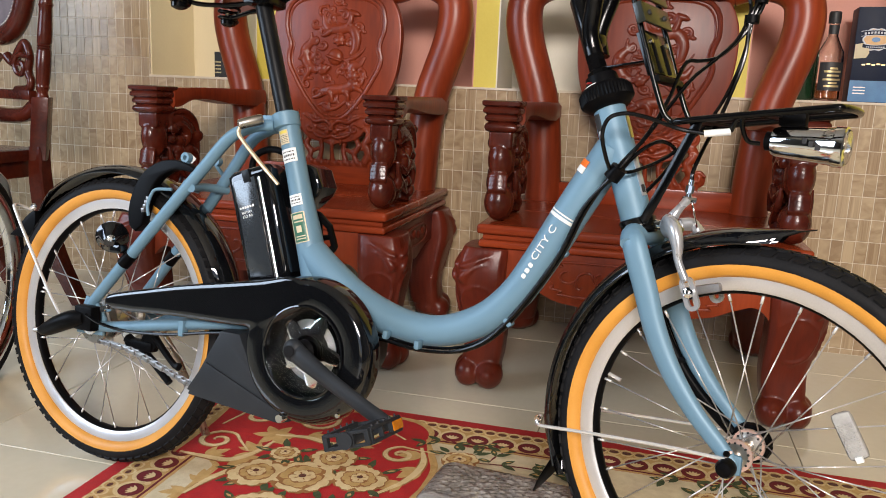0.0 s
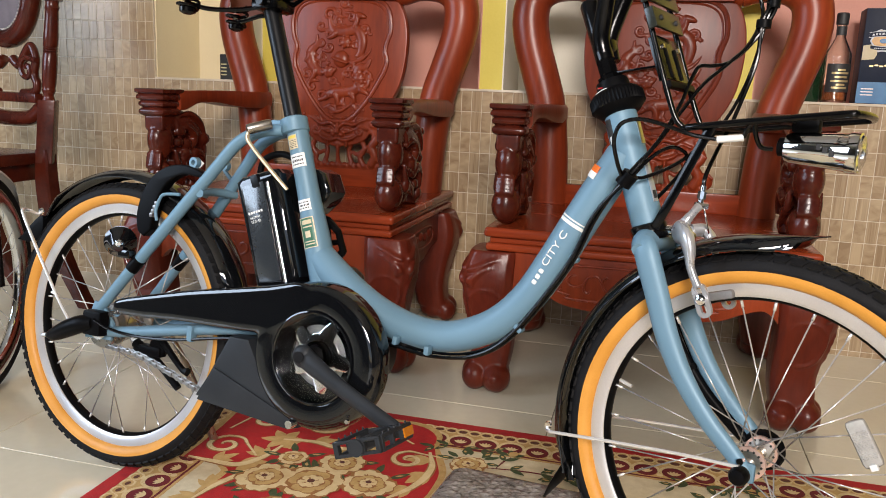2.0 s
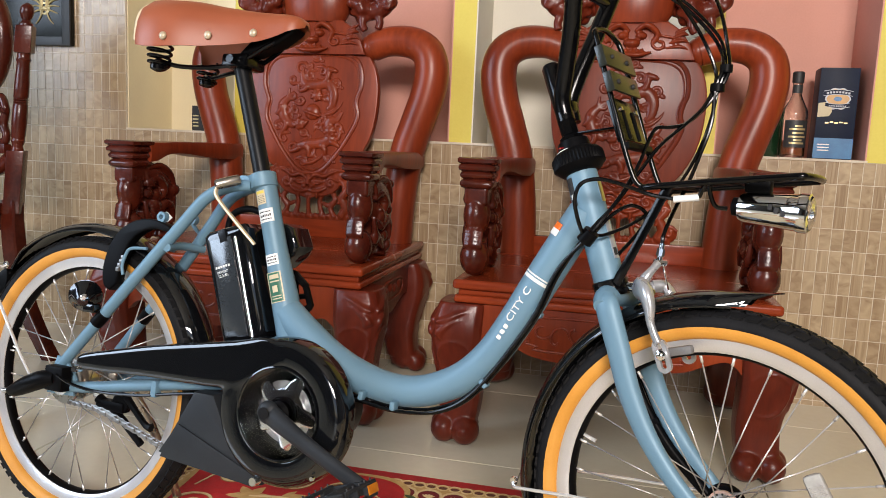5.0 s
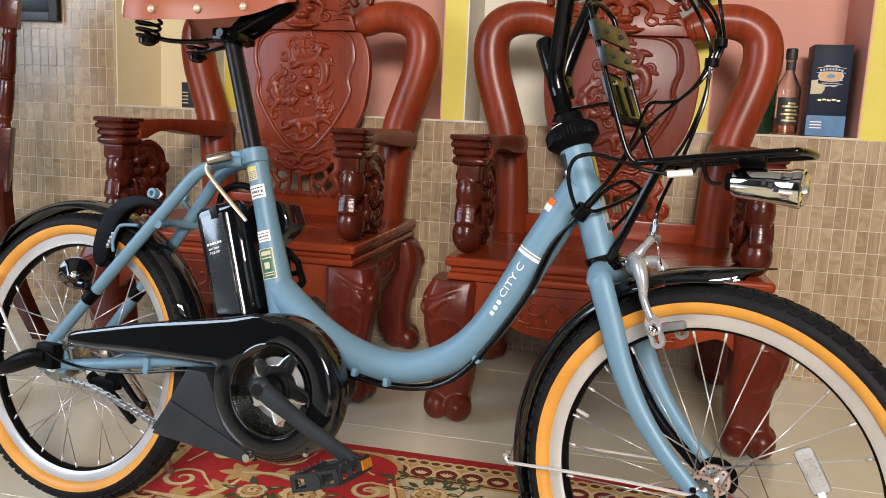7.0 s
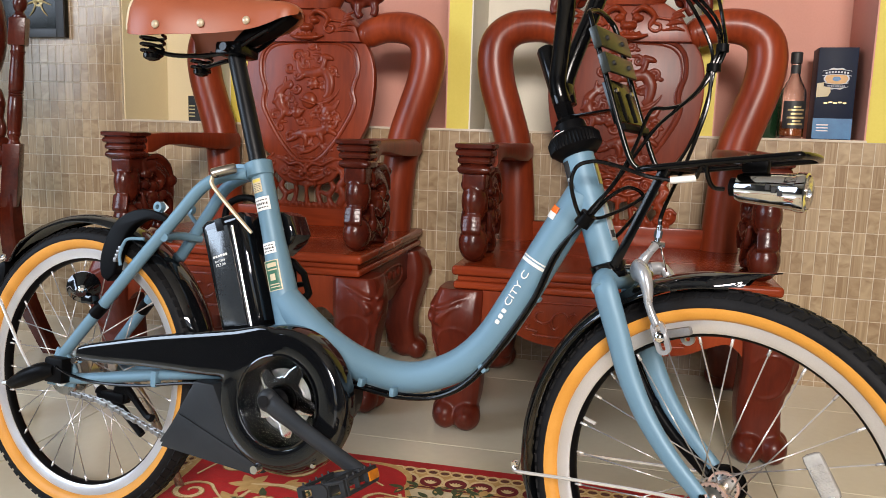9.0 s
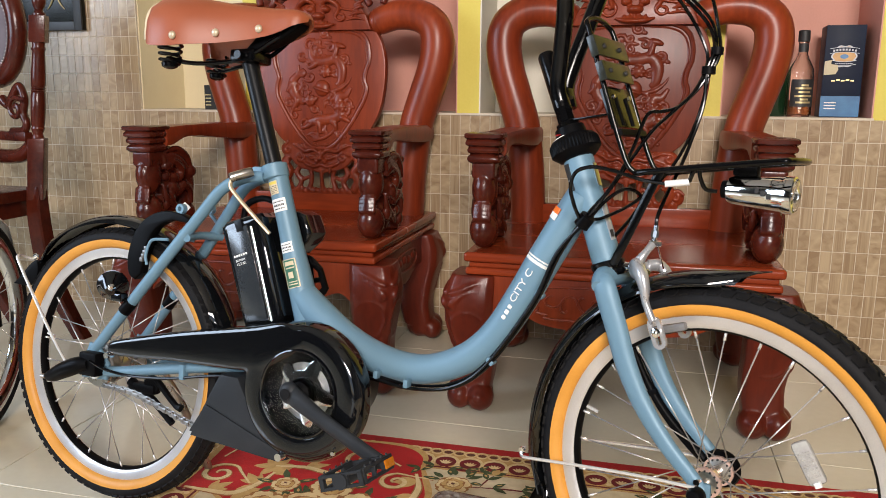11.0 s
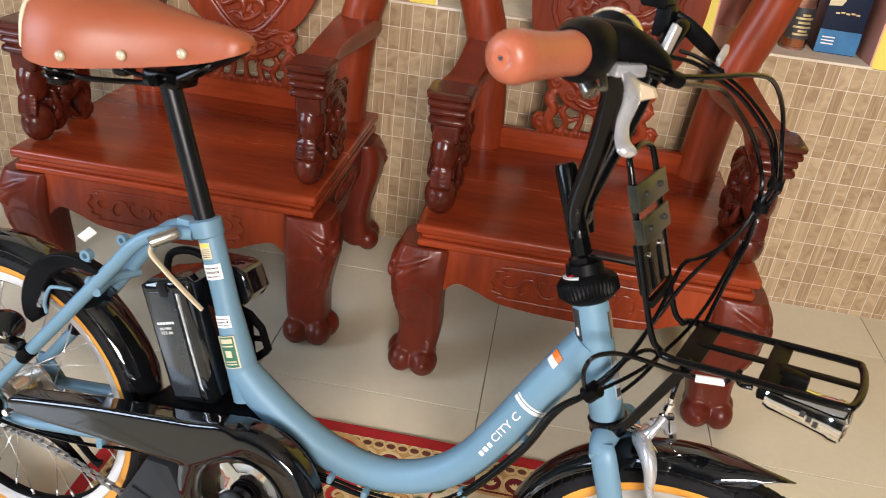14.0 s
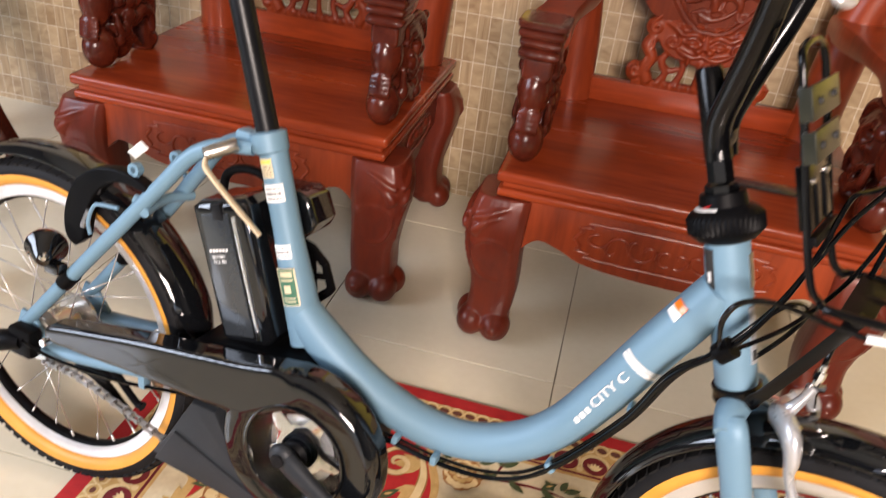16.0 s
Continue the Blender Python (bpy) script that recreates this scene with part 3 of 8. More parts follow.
rug_piece("medallion_rim", RUG_GOLD, rims, Z0 + 0.0029)
scrolls, shadow, pale = [], [], []


def acanthus(points, width, leaves_at):
    """A gold stem with curling leaves."""
    shadow.extend(ribbon(points, width * 1.45))
    scrolls.extend(ribbon(points, width))
    for x, y, turn, size in leaves_at:
        pale.append(leaf(x, y, size, size * 0.42, turn))
        pale.append(leaf(x, y, size * 0.8, size * 0.3, turn + 0.6))
        pale.append(leaf(x, y, size * 0.75, size * 0.3, turn - 0.6))


for x, y, r, turn, sg in ((-0.452, 1.345, 0.042, 0.3, 1), (-0.31, 1.488, 0.05, 2.2, -1), (-0.2, 1.47, 0.045, 0.5, 1), (-0.43, 1.47, 0.04, 3.4, -1), (-0.11, 1.4, 0.035, 1.0, 1), (-0.3, 1.0, 0.045, 4.2, 1), (-0.16, 1.02, 0.04, 5.4, -1)):
    acanthus(curl(x, y, r, 1.5, turn, sg, 0.05), 0.0095, ())
acanthus([(-0.49, 1.28), (-0.44, 1.277), (-0.39, 1.28), (-0.362, 1.32), (-0.35, 1.375)], 0.014, ((-0.44, 1.28, 0.9, 0.05), (-0.39, 1.285, 0.4, 0.055), (-0.362, 1.325, 2.4, 0.05), (-0.352, 1.37, 0.9, 0.045)))
acanthus([(-0.4, 1.15), (-0.385, 1.21), (-0.345, 1.285), (-0.28, 1.31)], 0.012, ((-0.392, 1.19, 2.0, 0.05), (-0.37, 1.245, 1.3, 0.055), (-0.32, 1.3, 0.9, 0.05), (-0.4, 1.16, 3.6, 0.045)))
acanthus([(-0.08, 1.44), (-0.06, 1.38), (-0.07, 1.31), (-0.11, 1.24)], 0.013, ((-0.07, 1.41, 3.4, 0.05), (-0.062, 1.36, 4.2, 0.055), (-0.075, 1.3, 3.9, 0.05)))
acanthus([(-0.36, 1.4), (-0.3, 1.41), (-0.24, 1.4), (-0.18, 1.42)], 0.012, ((-0.3, 1.41, 0.5, 0.05), (-0.25, 1.4, -0.5, 0.05), (-0.2, 1.41, 0.6, 0.05)))
for k in range(6):
    pale.append(leaf(-0.36, 1.4, 0.045, 0.022, k * math.pi / 3 + 0.2))
rug_piece("scroll_shadow", RUG_BRONZE, shadow, Z0 + 0.0029)
rug_piece("scroll_leaf", RUG_GOLD, pale, Z0 + 0.0032)
rug_piece("scrollwork", RUG_PALE, scrolls, Z0 + 0.0035)
petals, shades, streaks, hearts, leaves, vines, buds = [], [], [], [], [], [], []


def flower(x, y, r, outer=6, turn=0.0):
    """A woven rose: broad outer petals with bronze streaks, a second ring and a small heart."""
    for row, n, reach in ((0, outer, 1.0), (1, outer - 1, 0.64), (2, 4, 0.36)):
        for k in range(n):
            a = turn + 2 * math.pi * (k + 0.5 * (row % 2)) / n + rng.uniform(-0.12, 0.12)
            size = r * reach * rng.uniform(0.88, 1.08)
            wide = size * 2.3 * math.sin(math.pi / n)
            shades.append((row, petal_shape(x, y, size * 1.05, wide * 0.98, a)))
            petals.append((row, petal_shape(x, y, size, wide * 0.72, a)))
            for t in (-0.16, 0.1):
                streaks.append((row, leaf(x + 0.3 * size * math.cos(a), y + 0.3 * size * math.sin(a), size * 0.4, size * 0.09, a + t)))
    hearts.append(disc(x, y, r * 0.12, 8))


def spray(x, y, count, near_r, size, spread=6.28, start=0.0):
    """Leaves that point outwards round a place."""
    for k in range(count):
        a = start + spread * (k + rng.uniform(0.1, 0.9)) / count
        leaves.append(leaf(x + near_r * math.cos(a), y + near_r * math.sin(a), size * rng.uniform(0.8, 1.2), size * 0.4, a + rng.uniform(-0.5, 0.5)))


def twig(points, width=0.005):
    vines.extend(ribbon(points, width))
    for k, q in enumerate(points[1:]):
        p = points[k]
        a = math.atan2(q[1] - p[1], q[0] - p[0])
        for t in (-0.7, 0.6):
            leaves.append(leaf(q[0], q[1], rng.uniform(0.026, 0.036), 0.0125, a + t))


for x, y, r, n in ((-0.323, 1.252, 0.046, 6), (-0.24, 1.26, 0.058, 5), (-0.146, 1.288, 0.046, 6), (-0.308, 1.334, 0.026, 5), (-0.216, 1.341, 0.042, 6), (-0.27, 1.14, 0.052, 6), (-0.165, 1.15, 0.05, 5), (-0.22, 1.03, 0.045, 6)):
    flower(x, y, r, n, rng.random())
    spray(x, y, 6, r * 0.85, 0.036)
for x, y in ((0.0, 1.412), (0.44, 1.405), (0.88, 1.412), (1.3, 1.4), (0.2, 1.12), (0.62, 1.2), (1.0, 1.1), (-0.4, 0.75), (0.15, 0.7)):
    flower(x, y, 0.034, 5, rng.random())
    spray(x, y + 0.012, 7, 0.03, 0.032, 3.4, -0.1)
    twig([(x + 0.03, y + 0.005), (x + 0.075, y + 0.012), (x + 0.13, y + 0.015), (x + 0.18, y + 0.008)])
    twig([(x + 0.05, y + 0.012), (x + 0.058, y + 0.04), (x + 0.068, y + 0.062)], 0.004)
    twig([(x - 0.045, y + 0.085), (x - 0.02, y + 0.072), (x + 0.01, y + 0.068), (x + 0.036, y + 0.076)], 0.0065)
    twig([(x - 0.03, y + 0.08), (x - 0.055, y + 0.072), (x - 0.08, y + 0.056)], 0.004)
    buds.append(leaf(x + 0.066, y + 0.06, 0.026, 0.018, 1.2))
    for k in range(3):
        spray(x + 0.16, y + 0.01, 2, 0.012, 0.03)
rug_piece("vine", RUG_MAROON, vines, Z0 + 0.0018)
rug_piece("leaf", RUG_GREEN, leaves, Z0 + 0.0038)
rug_piece("leaf_light", RUG_GOLD, [[(0.45 * q[0] + 0.55 * sum(p[0] for p in l) / 8, 0.3 * q[1] + 0.7 * sum(p[1] for p in l) / 8) for q in l] for l in leaves[::2]], Z0 + 0.0042)
rug_piece("bud", RUG_GOLD, buds, Z0 + 0.0044)
for row, paint in ((0, RUG_PALE), (1, RUG_GOLD), (2, RUG_PALE)):
    rug_piece("petal_shade", RUG_BRONZE, [p for r, p in shades if r == row], Z0 + 0.0046 + row * 0.0009)
    rug_piece("petal", paint, [p for r, p in petals if r == row], Z0 + 0.0049 + row * 0.0009)
    rug_piece("petal_streak", RUG_BRONZE, [p for r, p in streaks if r == row], Z0 + 0.0052 + row * 0.0009)
rug_piece("flower_heart", RUG_BROWN, hearts, Z0 + 0.0078)

# ---- the carved armchairs ----
CHAIRS = [(-0.595, 1.85), (0.322, 1.815)]

SEAT = 0.385


def scroll_line(cx, cz, r, turns, turn, sign=1, y=0.0, tail=0.0):
    return [(x, y, z) for x, z in curl(cx, cz, r, turns, turn, sign, tail)]


def carved_leg(bm, sx, sy, x, y):
    """A cabriole leg with a bulging knee and a ball foot; sx, sy: outward signs."""
    rows = [(0.35, 0.108, 0.0), (0.32, 0.114, 0.006), (0.285, 0.118, 0.01), (0.24, 0.112, 0.009), (0.19, 0.102, 0.004), (0.13, 0.094, -0.002), (0.085, 0.092, 0.0), (0.05, 0.088, 0.004)] if sy < 0 else [(0.35, 0.108, -0.006), (0.32, 0.118, 0.0), (0.285, 0.124, 0.002), (0.24, 0.118, 0.0), (0.19, 0.106, -0.006), (0.13, 0.096, -0.01), (0.085, 0.09, -0.006), (0.05, 0.088, 0.0)]
    dense = spline(rows, 4)
    rings = []
    for z, w, off in dense:
        cx, cy = x + sx * off, y + sy * off
        ring = []
        for k in range(24):
            a = 2 * math.pi * (k + 0.5) / 24
            c, s = math.cos(a), math.sin(a)
            q = (abs(c) ** 5 + abs(s) ** 5) ** (-1 / 5)
            ring.append(bm.verts.new((cx + c * q * w / 2, cy + s * q * w / 2, z)))
        rings.append(ring)
    for a, b in zip(rings, rings[1:]):
        for k in range(24):
            bm.faces.new((a[k], a[(k + 1) % 24], b[(k + 1) % 24], b[k]))
    bm.faces.new(rings[0])
    bm.faces.new(rings[-1][::-1])
    # cloven foot: two heavy lobes to the front, one to the outer side, a round boss on the inner lobe
    fx, fy = x + sx * 0.004, y + sy * 0.004
    blob(bm, (fx, fy, 0.042), (0.05, 0.05, 0.042))
    blob(bm, (fx - sx * 0.023, fy + sy * 0.03, 0.037), (0.033, 0.038, 0.037), sub=3)
    blob(bm, (fx + sx * 0.027, fy + sy * 0.026, 0.037), (0.031, 0.036, 0.037), sub=3)
    blob(bm, (fx + sx * 0.036, fy - sy * 0.014, 0.034), (0.03, 0.034, 0.034), sub=3)
    blob(bm, (fx - sx * 0.023, fy + sy * 0.064, 0.042), (0.014, 0.008, 0.014))
    # leaf scrolls carved in low relief on the knee, front and outer side
    def face_line(points, radii):
        rr = [r for r in radii]
        for side in (0, 1):
            pts = []
            for u, z in points:
                k = min(range(len(dense)), key=lambda i: abs(dense[i][0] - z))
                w, off = dense[k][1], dense[k][2]
                if side:
                    pts.append((x + sx * (off + w / 2 - 0.001), y + sy * (off + u), z))
                else:
                    pts.append((x + sx * (off + u), y + sy * (off + w / 2 - 0.001), z))
            tube(bm, pts, rr, 8, 3)
    face_line([(-0.022, 0.334), (0.004, 0.322), (0.026, 0.308), (0.046, 0.304)], [0.002, 0.007, 0.009, 0.004])
    face_line([(-0.012, 0.312), (0.012, 0.302), (0.034, 0.284), (0.044, 0.27)], [0.002, 0.006, 0.009, 0.004])
    face_line([(0.02, 0.288), (0.034, 0.276), (0.03, 0.264)], [0.003, 0.008, 0.004])
    face_line([(-0.036, 0.236), (-0.02, 0.254), (0.012, 0.258), (0.036, 0.238), (0.04, 0.204), (0.026, 0.168), (0.0, 0.155), (-0.026, 0.165)], [0.0015] + [0.003] * 6 + [0.0015])
    return bm


def seat_step(bm, half, y0, y1, z0, z1, bevel):
    return rbox(bm, (0, (y0 + y1) / 2, (z0 + z1) / 2), (2 * half, y1 - y0, z1 - z0), bevel, seg=3)


def splat_outline(scale=1.0, n=10):
    side = spline([(0.0, 0.572), (0.08, 0.575), (0.13, 0.6), (0.165, 0.645), (0.19, 0.7), (0.202, 0.77), (0.203, 0.84), (0.19, 0.895), (0.158, 0.945)], n)
    cz = 0.76
    pts = [(p[0] * scale, cz + (p[1] - cz) * scale) for p in side]
    return pts + [(-x, z) for x, z in reversed(pts) if x > 1e-6]


def medallion_outline():
    side = spline([(0.0, 0.60), (0.03, 0.606), (0.068, 0.648), (0.1, 0.70), (0.122, 0.75), (0.116, 0.79), (0.128, 0.83), (0.124, 0.88), (0.098, 0.908), (0.05, 0.916), (0.0, 0.917)], 5)
    pts = [(p[0], p[1]) for p in side]
    return pts + [(-x, z) for x, z in reversed(pts) if x > 1e-6]


def chair_back(x, z):
    """Depth of the leaning back at a height."""
    return 0.505 + (z - 0.45) * 0.055


def armchair(m):
    ch = thing("armchair", "carved red hardwood armchair with thick curled back arms against tiled wall", "armchair", m, "carved armchairs along the wall")
    # seat with stepped moulding
    bm = bmesh.new()
    seat_step(bm, 0.347, 0.0, 0.575, 0.383, 0.406, 0.009)
    part("seat", bm, WOOD_X, ch, "broad polished seat board with a stepped edge")
    bm = bmesh.new()
    seat_step(bm, 0.335, 0.012, 0.57, 0.368, 0.384, 0.005)
    part("seat_moulding", bm, WOOD_X, ch)
    bm = bmesh.new()
    seat_step(bm, 0.343, 0.004, 0.572, 0.351, 0.369, 0.007)
    part("seat_moulding", bm, WOOD_X, ch)
    bm = bmesh.new()
    seat_step(bm, 0.327, 0.02, 0.56, 0.333, 0.352, 0.004)
    part("seat_moulding", bm, WOOD_LEG, ch)
    # aprons with a scalloped lower edge and a carved cartouche
    def apron(half, y, name):
        bm = bmesh.new()
        low = spline([(-half, 0.225), (-half * 0.92, 0.256), (-half * 0.84, 0.268), (-half * 0.7, 0.254), (-half * 0.5, 0.232), (0, 0.222), (half * 0.5, 0.232), (half * 0.7, 0.254), (half * 0.84, 0.268), (half * 0.92, 0.256), (half, 0.225)], 4)
        slab(bm, [(p[0], p[1]) for p in low] + [(half, 0.35), (-half, 0.35)], y, y + 0.03, 0.003)
        ap = part(name, bm, WOOD, ch)
        bm = bmesh.new()
        w = half * 0.63
        loop_tube(bm, [(-w, y, 0.293), (-w + 0.012, y, 0.31), (-w + 0.006, y, 0.318), (-w + 0.03, y, 0.322), (-w + 0.045, y, 0.332), (w - 0.045, y, 0.332), (w - 0.03, y, 0.322), (w - 0.006, y, 0.318), (w - 0.012, y, 0.31), (w, y, 0.293), (w - 0.012, y, 0.276), (w - 0.006, y, 0.268), (w - 0.03, y, 0.262), (w - 0.045, y, 0.252), (-w + 0.045, y, 0.252), (-w + 0.03, y, 0.262), (-w + 0.006, y, 0.268), (-w + 0.012, y, 0.276)], 0.0033, 8, 3)
        vines = ([(-0.139, 0.3095), (-0.148, 0.3095), (-0.1565, 0.3), (-0.153, 0.288), (-0.139, 0.283), (-0.125, 0.288), (-0.1175, 0.296)],
                 [(-0.1065, 0.277), (-0.112, 0.27), (-0.1205, 0.276), (-0.121, 0.29), (-0.1135, 0.305), (-0.0995, 0.311), (-0.088, 0.305), (-0.0785, 0.285), (-0.065, 0.272), (-0.0485, 0.273), (-0.0345, 0.284), (-0.034, 0.298), (-0.042, 0.305), (-0.051, 0.301), (-0.052, 0.295)],
                 [(-0.08, 0.294), (-0.08, 0.305), (-0.073, 0.31), (-0.069, 0.306)],
                 [(-0.0095, 0.291), (-0.0085, 0.299), (-0.0165, 0.302), (-0.025, 0.296), (-0.026, 0.281), (-0.016, 0.271), (-0.006, 0.272)])
        for side in (-1, 1):
            for line in vines:
                tube(bm, [(side * px, y - 0.0004, pz) for px, pz in line], [0.0016] + [0.003] * (len(line) - 2) + [0.0022], 8, 3)
        part("apron_carving", bm, WOOD, ap)
        return ap
    apron(0.29, 0.01, "front_apron")
    for s in (-1, 1):
        bm = bmesh.new()
        low = spline([(0.09, 0.225), (0.12, 0.262), (0.2, 0.256), (0.29, 0.232), (0.38, 0.256), (0.45, 0.262), (0.48, 0.225)], 4)
        turn = Matrix(((0, 1, 0, 0), (1, 0, 0, 0), (0, 0, 1, 0), (0, 0, 0, 1)))
        slab(bm, [(p[0], p[1]) for p in low] + [(0.48, 0.35), (0.09, 0.35)], s * 0.305, s * 0.334, 0.003, m=turn)
        side = part("side_apron", bm, WOOD_LEG, ch)
        bm = bmesh.new()
        x = s * 0.335
        loop_tube(bm, [(x, 0.2, 0.30), (x, 0.23, 0.325), (x, 0.36, 0.325), (x, 0.39, 0.30), (x, 0.36, 0.275), (x, 0.23, 0.275)], 0.004, 8, 4)
        for k in range(4):
            blob(bm, (x, 0.235 + k * 0.04, 0.3 + 0.006 * (k % 2)), (0.006, 0.017, 0.014))
        part("apron_carving", bm, WOOD_LEG, side)
    for sx in (-1, 1):
        carve(part("leg", carved_leg(bmesh.new(), sx, -1, sx * 0.324, 0.052), WOOD_LEG, ch), 0.0035, 1)
        carve(part("leg", carved_leg(bmesh.new(), sx, 1, sx * 0.315, 0.51), WOOD_LEG, ch), 0.005, 1)
    # arms: carved front post, grooved capital, bowed rail
    for s in (-1, 1):
        x = s * 0.312
        bm = bmesh.new()
        rnd = random.Random(11 + s)
        # front: polished ball with a band, rounded thigh, square neck
        blob(bm, (x, 0.068, 0.442), (0.034, 0.04, 0.036), sub=3)
        for k in range(4):
            tube(bm, [(x - 0.021, 0.038 + 0.002 * k, 0.466 + k * 0.008), (x, 0.033 + 0.002 * k, 0.468 + k * 0.008), (x + 0.021, 0.038 + 0.002 * k, 0.466 + k * 0.008)], 0.0055, 8, 3)
        blob(bm, (x, 0.072, 0.525), (0.031, 0.04, 0.05), sub=3)
        rbox(bm, (x, 0.08, 0.57), (0.054, 0.076, 0.04), 0.007, seg=3)
        # the crouching beast behind: back, haunch, head, legs down to the seat
        tube(bm, [(x, 0.1, 0.56), (x, 0.14, 0.565), (x, 0.18, 0.54), (x, 0.205, 0.495), (x, 0.2, 0.45), (x, 0.192, 0.41)], [0.034, 0.035, 0.034, 0.031, 0.026, 0.026], 14, 4)
        blob(bm, (x, 0.15, 0.5), (0.03, 0.052, 0.05), sub=3)
        blob(bm, (x, 0.125, 0.445), (0.026, 0.036, 0.036), sub=3)
        blob(bm, (x, 0.208, 0.425), (0.028, 0.028, 0.022), sub=3)
        for side in (-1, 1):
            f = x + side * 0.03
            tube(bm, [(f, 0.105, 0.585), (f, 0.15, 0.59), (f, 0.19, 0.565), (f, 0.21, 0.525)], [0.004, 0.009, 0.009, 0.004], 8, 3)
            tube(bm, [(f, 0.1, 0.54), (f, 0.135, 0.555), (f, 0.165, 0.53), (f, 0.15, 0.505), (f, 0.13, 0.517)], [0.004, 0.01, 0.011, 0.009, 0.006], 8, 3)
            tube(bm, [(f, 0.115, 0.49), (f, 0.14, 0.475), (f, 0.17, 0.49), (f, 0.195, 0.475), (f, 0.2, 0.445)], [0.004, 0.01, 0.012, 0.01, 0.005], 8, 3)
            tube(bm, [(f, 0.09, 0.5), (f, 0.1, 0.47), (f, 0.13, 0.45), (f, 0.155, 0.43)], [0.004, 0.009, 0.009, 0.005], 8, 3)
            for k in range(7):
                q = rnd.uniform(0.008, 0.013)
                blob(bm, (x + side * 0.028, rnd.uniform(0.1, 0.21), rnd.uniform(0.43, 0.58)), (q, q * 1.5, q * 1.3))
        for k in range(5):
            blob(bm, (x, 0.222 - 0.01 * abs(k - 2), 0.43 + k * 0.027), (0.018, 0.013, 0.014))
        for v in bm.verts:
            if v.co.y > 0.1:
                v.co.y = 0.1 + (v.co.y - 0.1) * 1.2
        carve(part("arm_post", bm, WOOD_DARK, ch, "dark carved arm post with polished ball"), 0.0027, 1)
        # fluted capital: flat top, three rounded mouldings that step inwards
        bm = bmesh.new()
        rings = []
        for z, d in ((0.6545, 0.02), (0.6545, 0.004), (0.652, 0.0005), (0.645, 0.0), (0.6425, 0.0025), (0.6405, 0.006), (0.638, 0.003), (0.633, 0.0005), (0.628, 0.001), (0.6255, 0.0045), (0.6235, 0.0075), (0.621, 0.0045), (0.616, 0.0025), (0.611, 0.0035), (0.6085, 0.0075), (0.6065, 0.009), (0.604, 0.0045), (0.599, 0.001), (0.594, 0.0005), (0.589, 0.003), (0.585, 0.009), (0.583, 0.017), (0.583, 0.03)):
            d += (0.6545 - z) * 0.11
            half, depth, mid = 0.0455 - d, 0.05 - d, 0.072 + d * 0.2
            ring = []
            for k in range(28):
                a = 2 * math.pi * (k + 0.5) / 28
                c, sn = math.cos(a), math.sin(a)
                q = (abs(c) ** 9 + abs(sn) ** 9) ** (-1 / 9)
                ring.append(bm.verts.new((x + c * q * half, mid + sn * q * depth, z)))
            rings.append(ring)
        for a, b in zip(rings, rings[1:]):
            for k in range(28):
                bm.faces.new((a[k], a[(k + 1) % 28], b[(k + 1) % 28], b[k]))
        bm.faces.new(rings[0][::-1]), bm.faces.new(rings[-1])
        part("arm_capital", bm, WOOD_DARK, ch, "dark fluted arm end")
        # flat armrest, waisted behind the capital and flared towards the back
        bm = bmesh.new()
        rows = spline([(s * 0.309, 0.1, 0.626), (s * 0.307, 0.135, 0.627), (s * 0.302, 0.19, 0.636), (s * 0.297, 0.26, 0.637), (s * 0.294, 0.36, 0.632), (s * 0.291, 0.45, 0.6285), (s * 0.292, 0.545, 0.628)], 5)
        widths = spline([(0.041, 0.025), (0.039, 0.023), (0.035, 0.016), (0.037, 0.016), (0.042, 0.021), (0.049, 0.0235), (0.053, 0.0235)], 5)
        rings = []
        for p, w in zip(rows, widths):
            rings.append([bm.verts.new((p[0] + a * w[0], p[1], p[2] + b * w[1])) for a, b in ((-1, -0.6), (-0.9, -1), (0.9, -1), (1, -0.6), (1, 0.6), (0.9, 1), (-0.9, 1), (-1, 0.6))])
        for a, b in zip(rings, rings[1:]):
            for k in range(8):
                bm.faces.new((a[k], a[(k + 1) % 8], b[(k + 1) % 8], b[k]))
        bm.faces.new(rings[0]), bm.faces.new(rings[-1])
        part("armrest", bm, WOOD, ch)
        # the tubular back arm
        path = [(0.271, 0.4), (0.28, 0.53), (0.296, 0.65), (0.322, 0.735), (0.346, 0.81), (0.357, 0.88), (0.345, 0.935), (0.3, 0.966), (0.23, 0.97), (0.175, 0.952)]
        bm = bmesh.new()
        tube(bm, [(s * px, chair_back(px, pz) + 0.012, pz) for px, pz in path], [0.05, 0.05, 0.05, 0.05, 0.05, 0.05, 0.0485, 0.046, 0.043, 0.04], 24, 5)
        blob(bm, (s * 0.17, chair_back(0, 0.95) + 0.012, 0.95), (0.03, 0.039, 0.039), sub=3)
        part("back_arm", bm, WOOD, ch, "thick tubular curved back arm")
    # the vase-shaped splat with its medallion
    lean = Matrix(((1, 0, 0, 0), (0, 1, 0.055, 0.505 - 0.45 * 0.055), (0, 0, 1, 0), (0, 0, 0, 1)))
    splat = part("back_splat", slab(bmesh.new(), splat_outline(), -0.012, 0.02, 0.006, m=lean), WOOD, ch)
    bm = bmesh.new()
    med = medallion_outline()
    loop_tube(bm, [(x, 0, z) for x, z in med[::3]], 0.0055, 8, 4)
    loop_tube(bm, [(x * 0.93, 0, 0.76 + (z - 0.76) * 0.94) for x, z in med[::3]], 0.0025, 6, 4)
    part("medallion_frame", bm, WOOD, splat, m=lean @ Matrix.Translation((0, -0.012, 0.745)) @ Matrix.Diagonal((1.2, 1, 1.13, 1)) @ Matrix.Translation((0, 0, -0.75)))
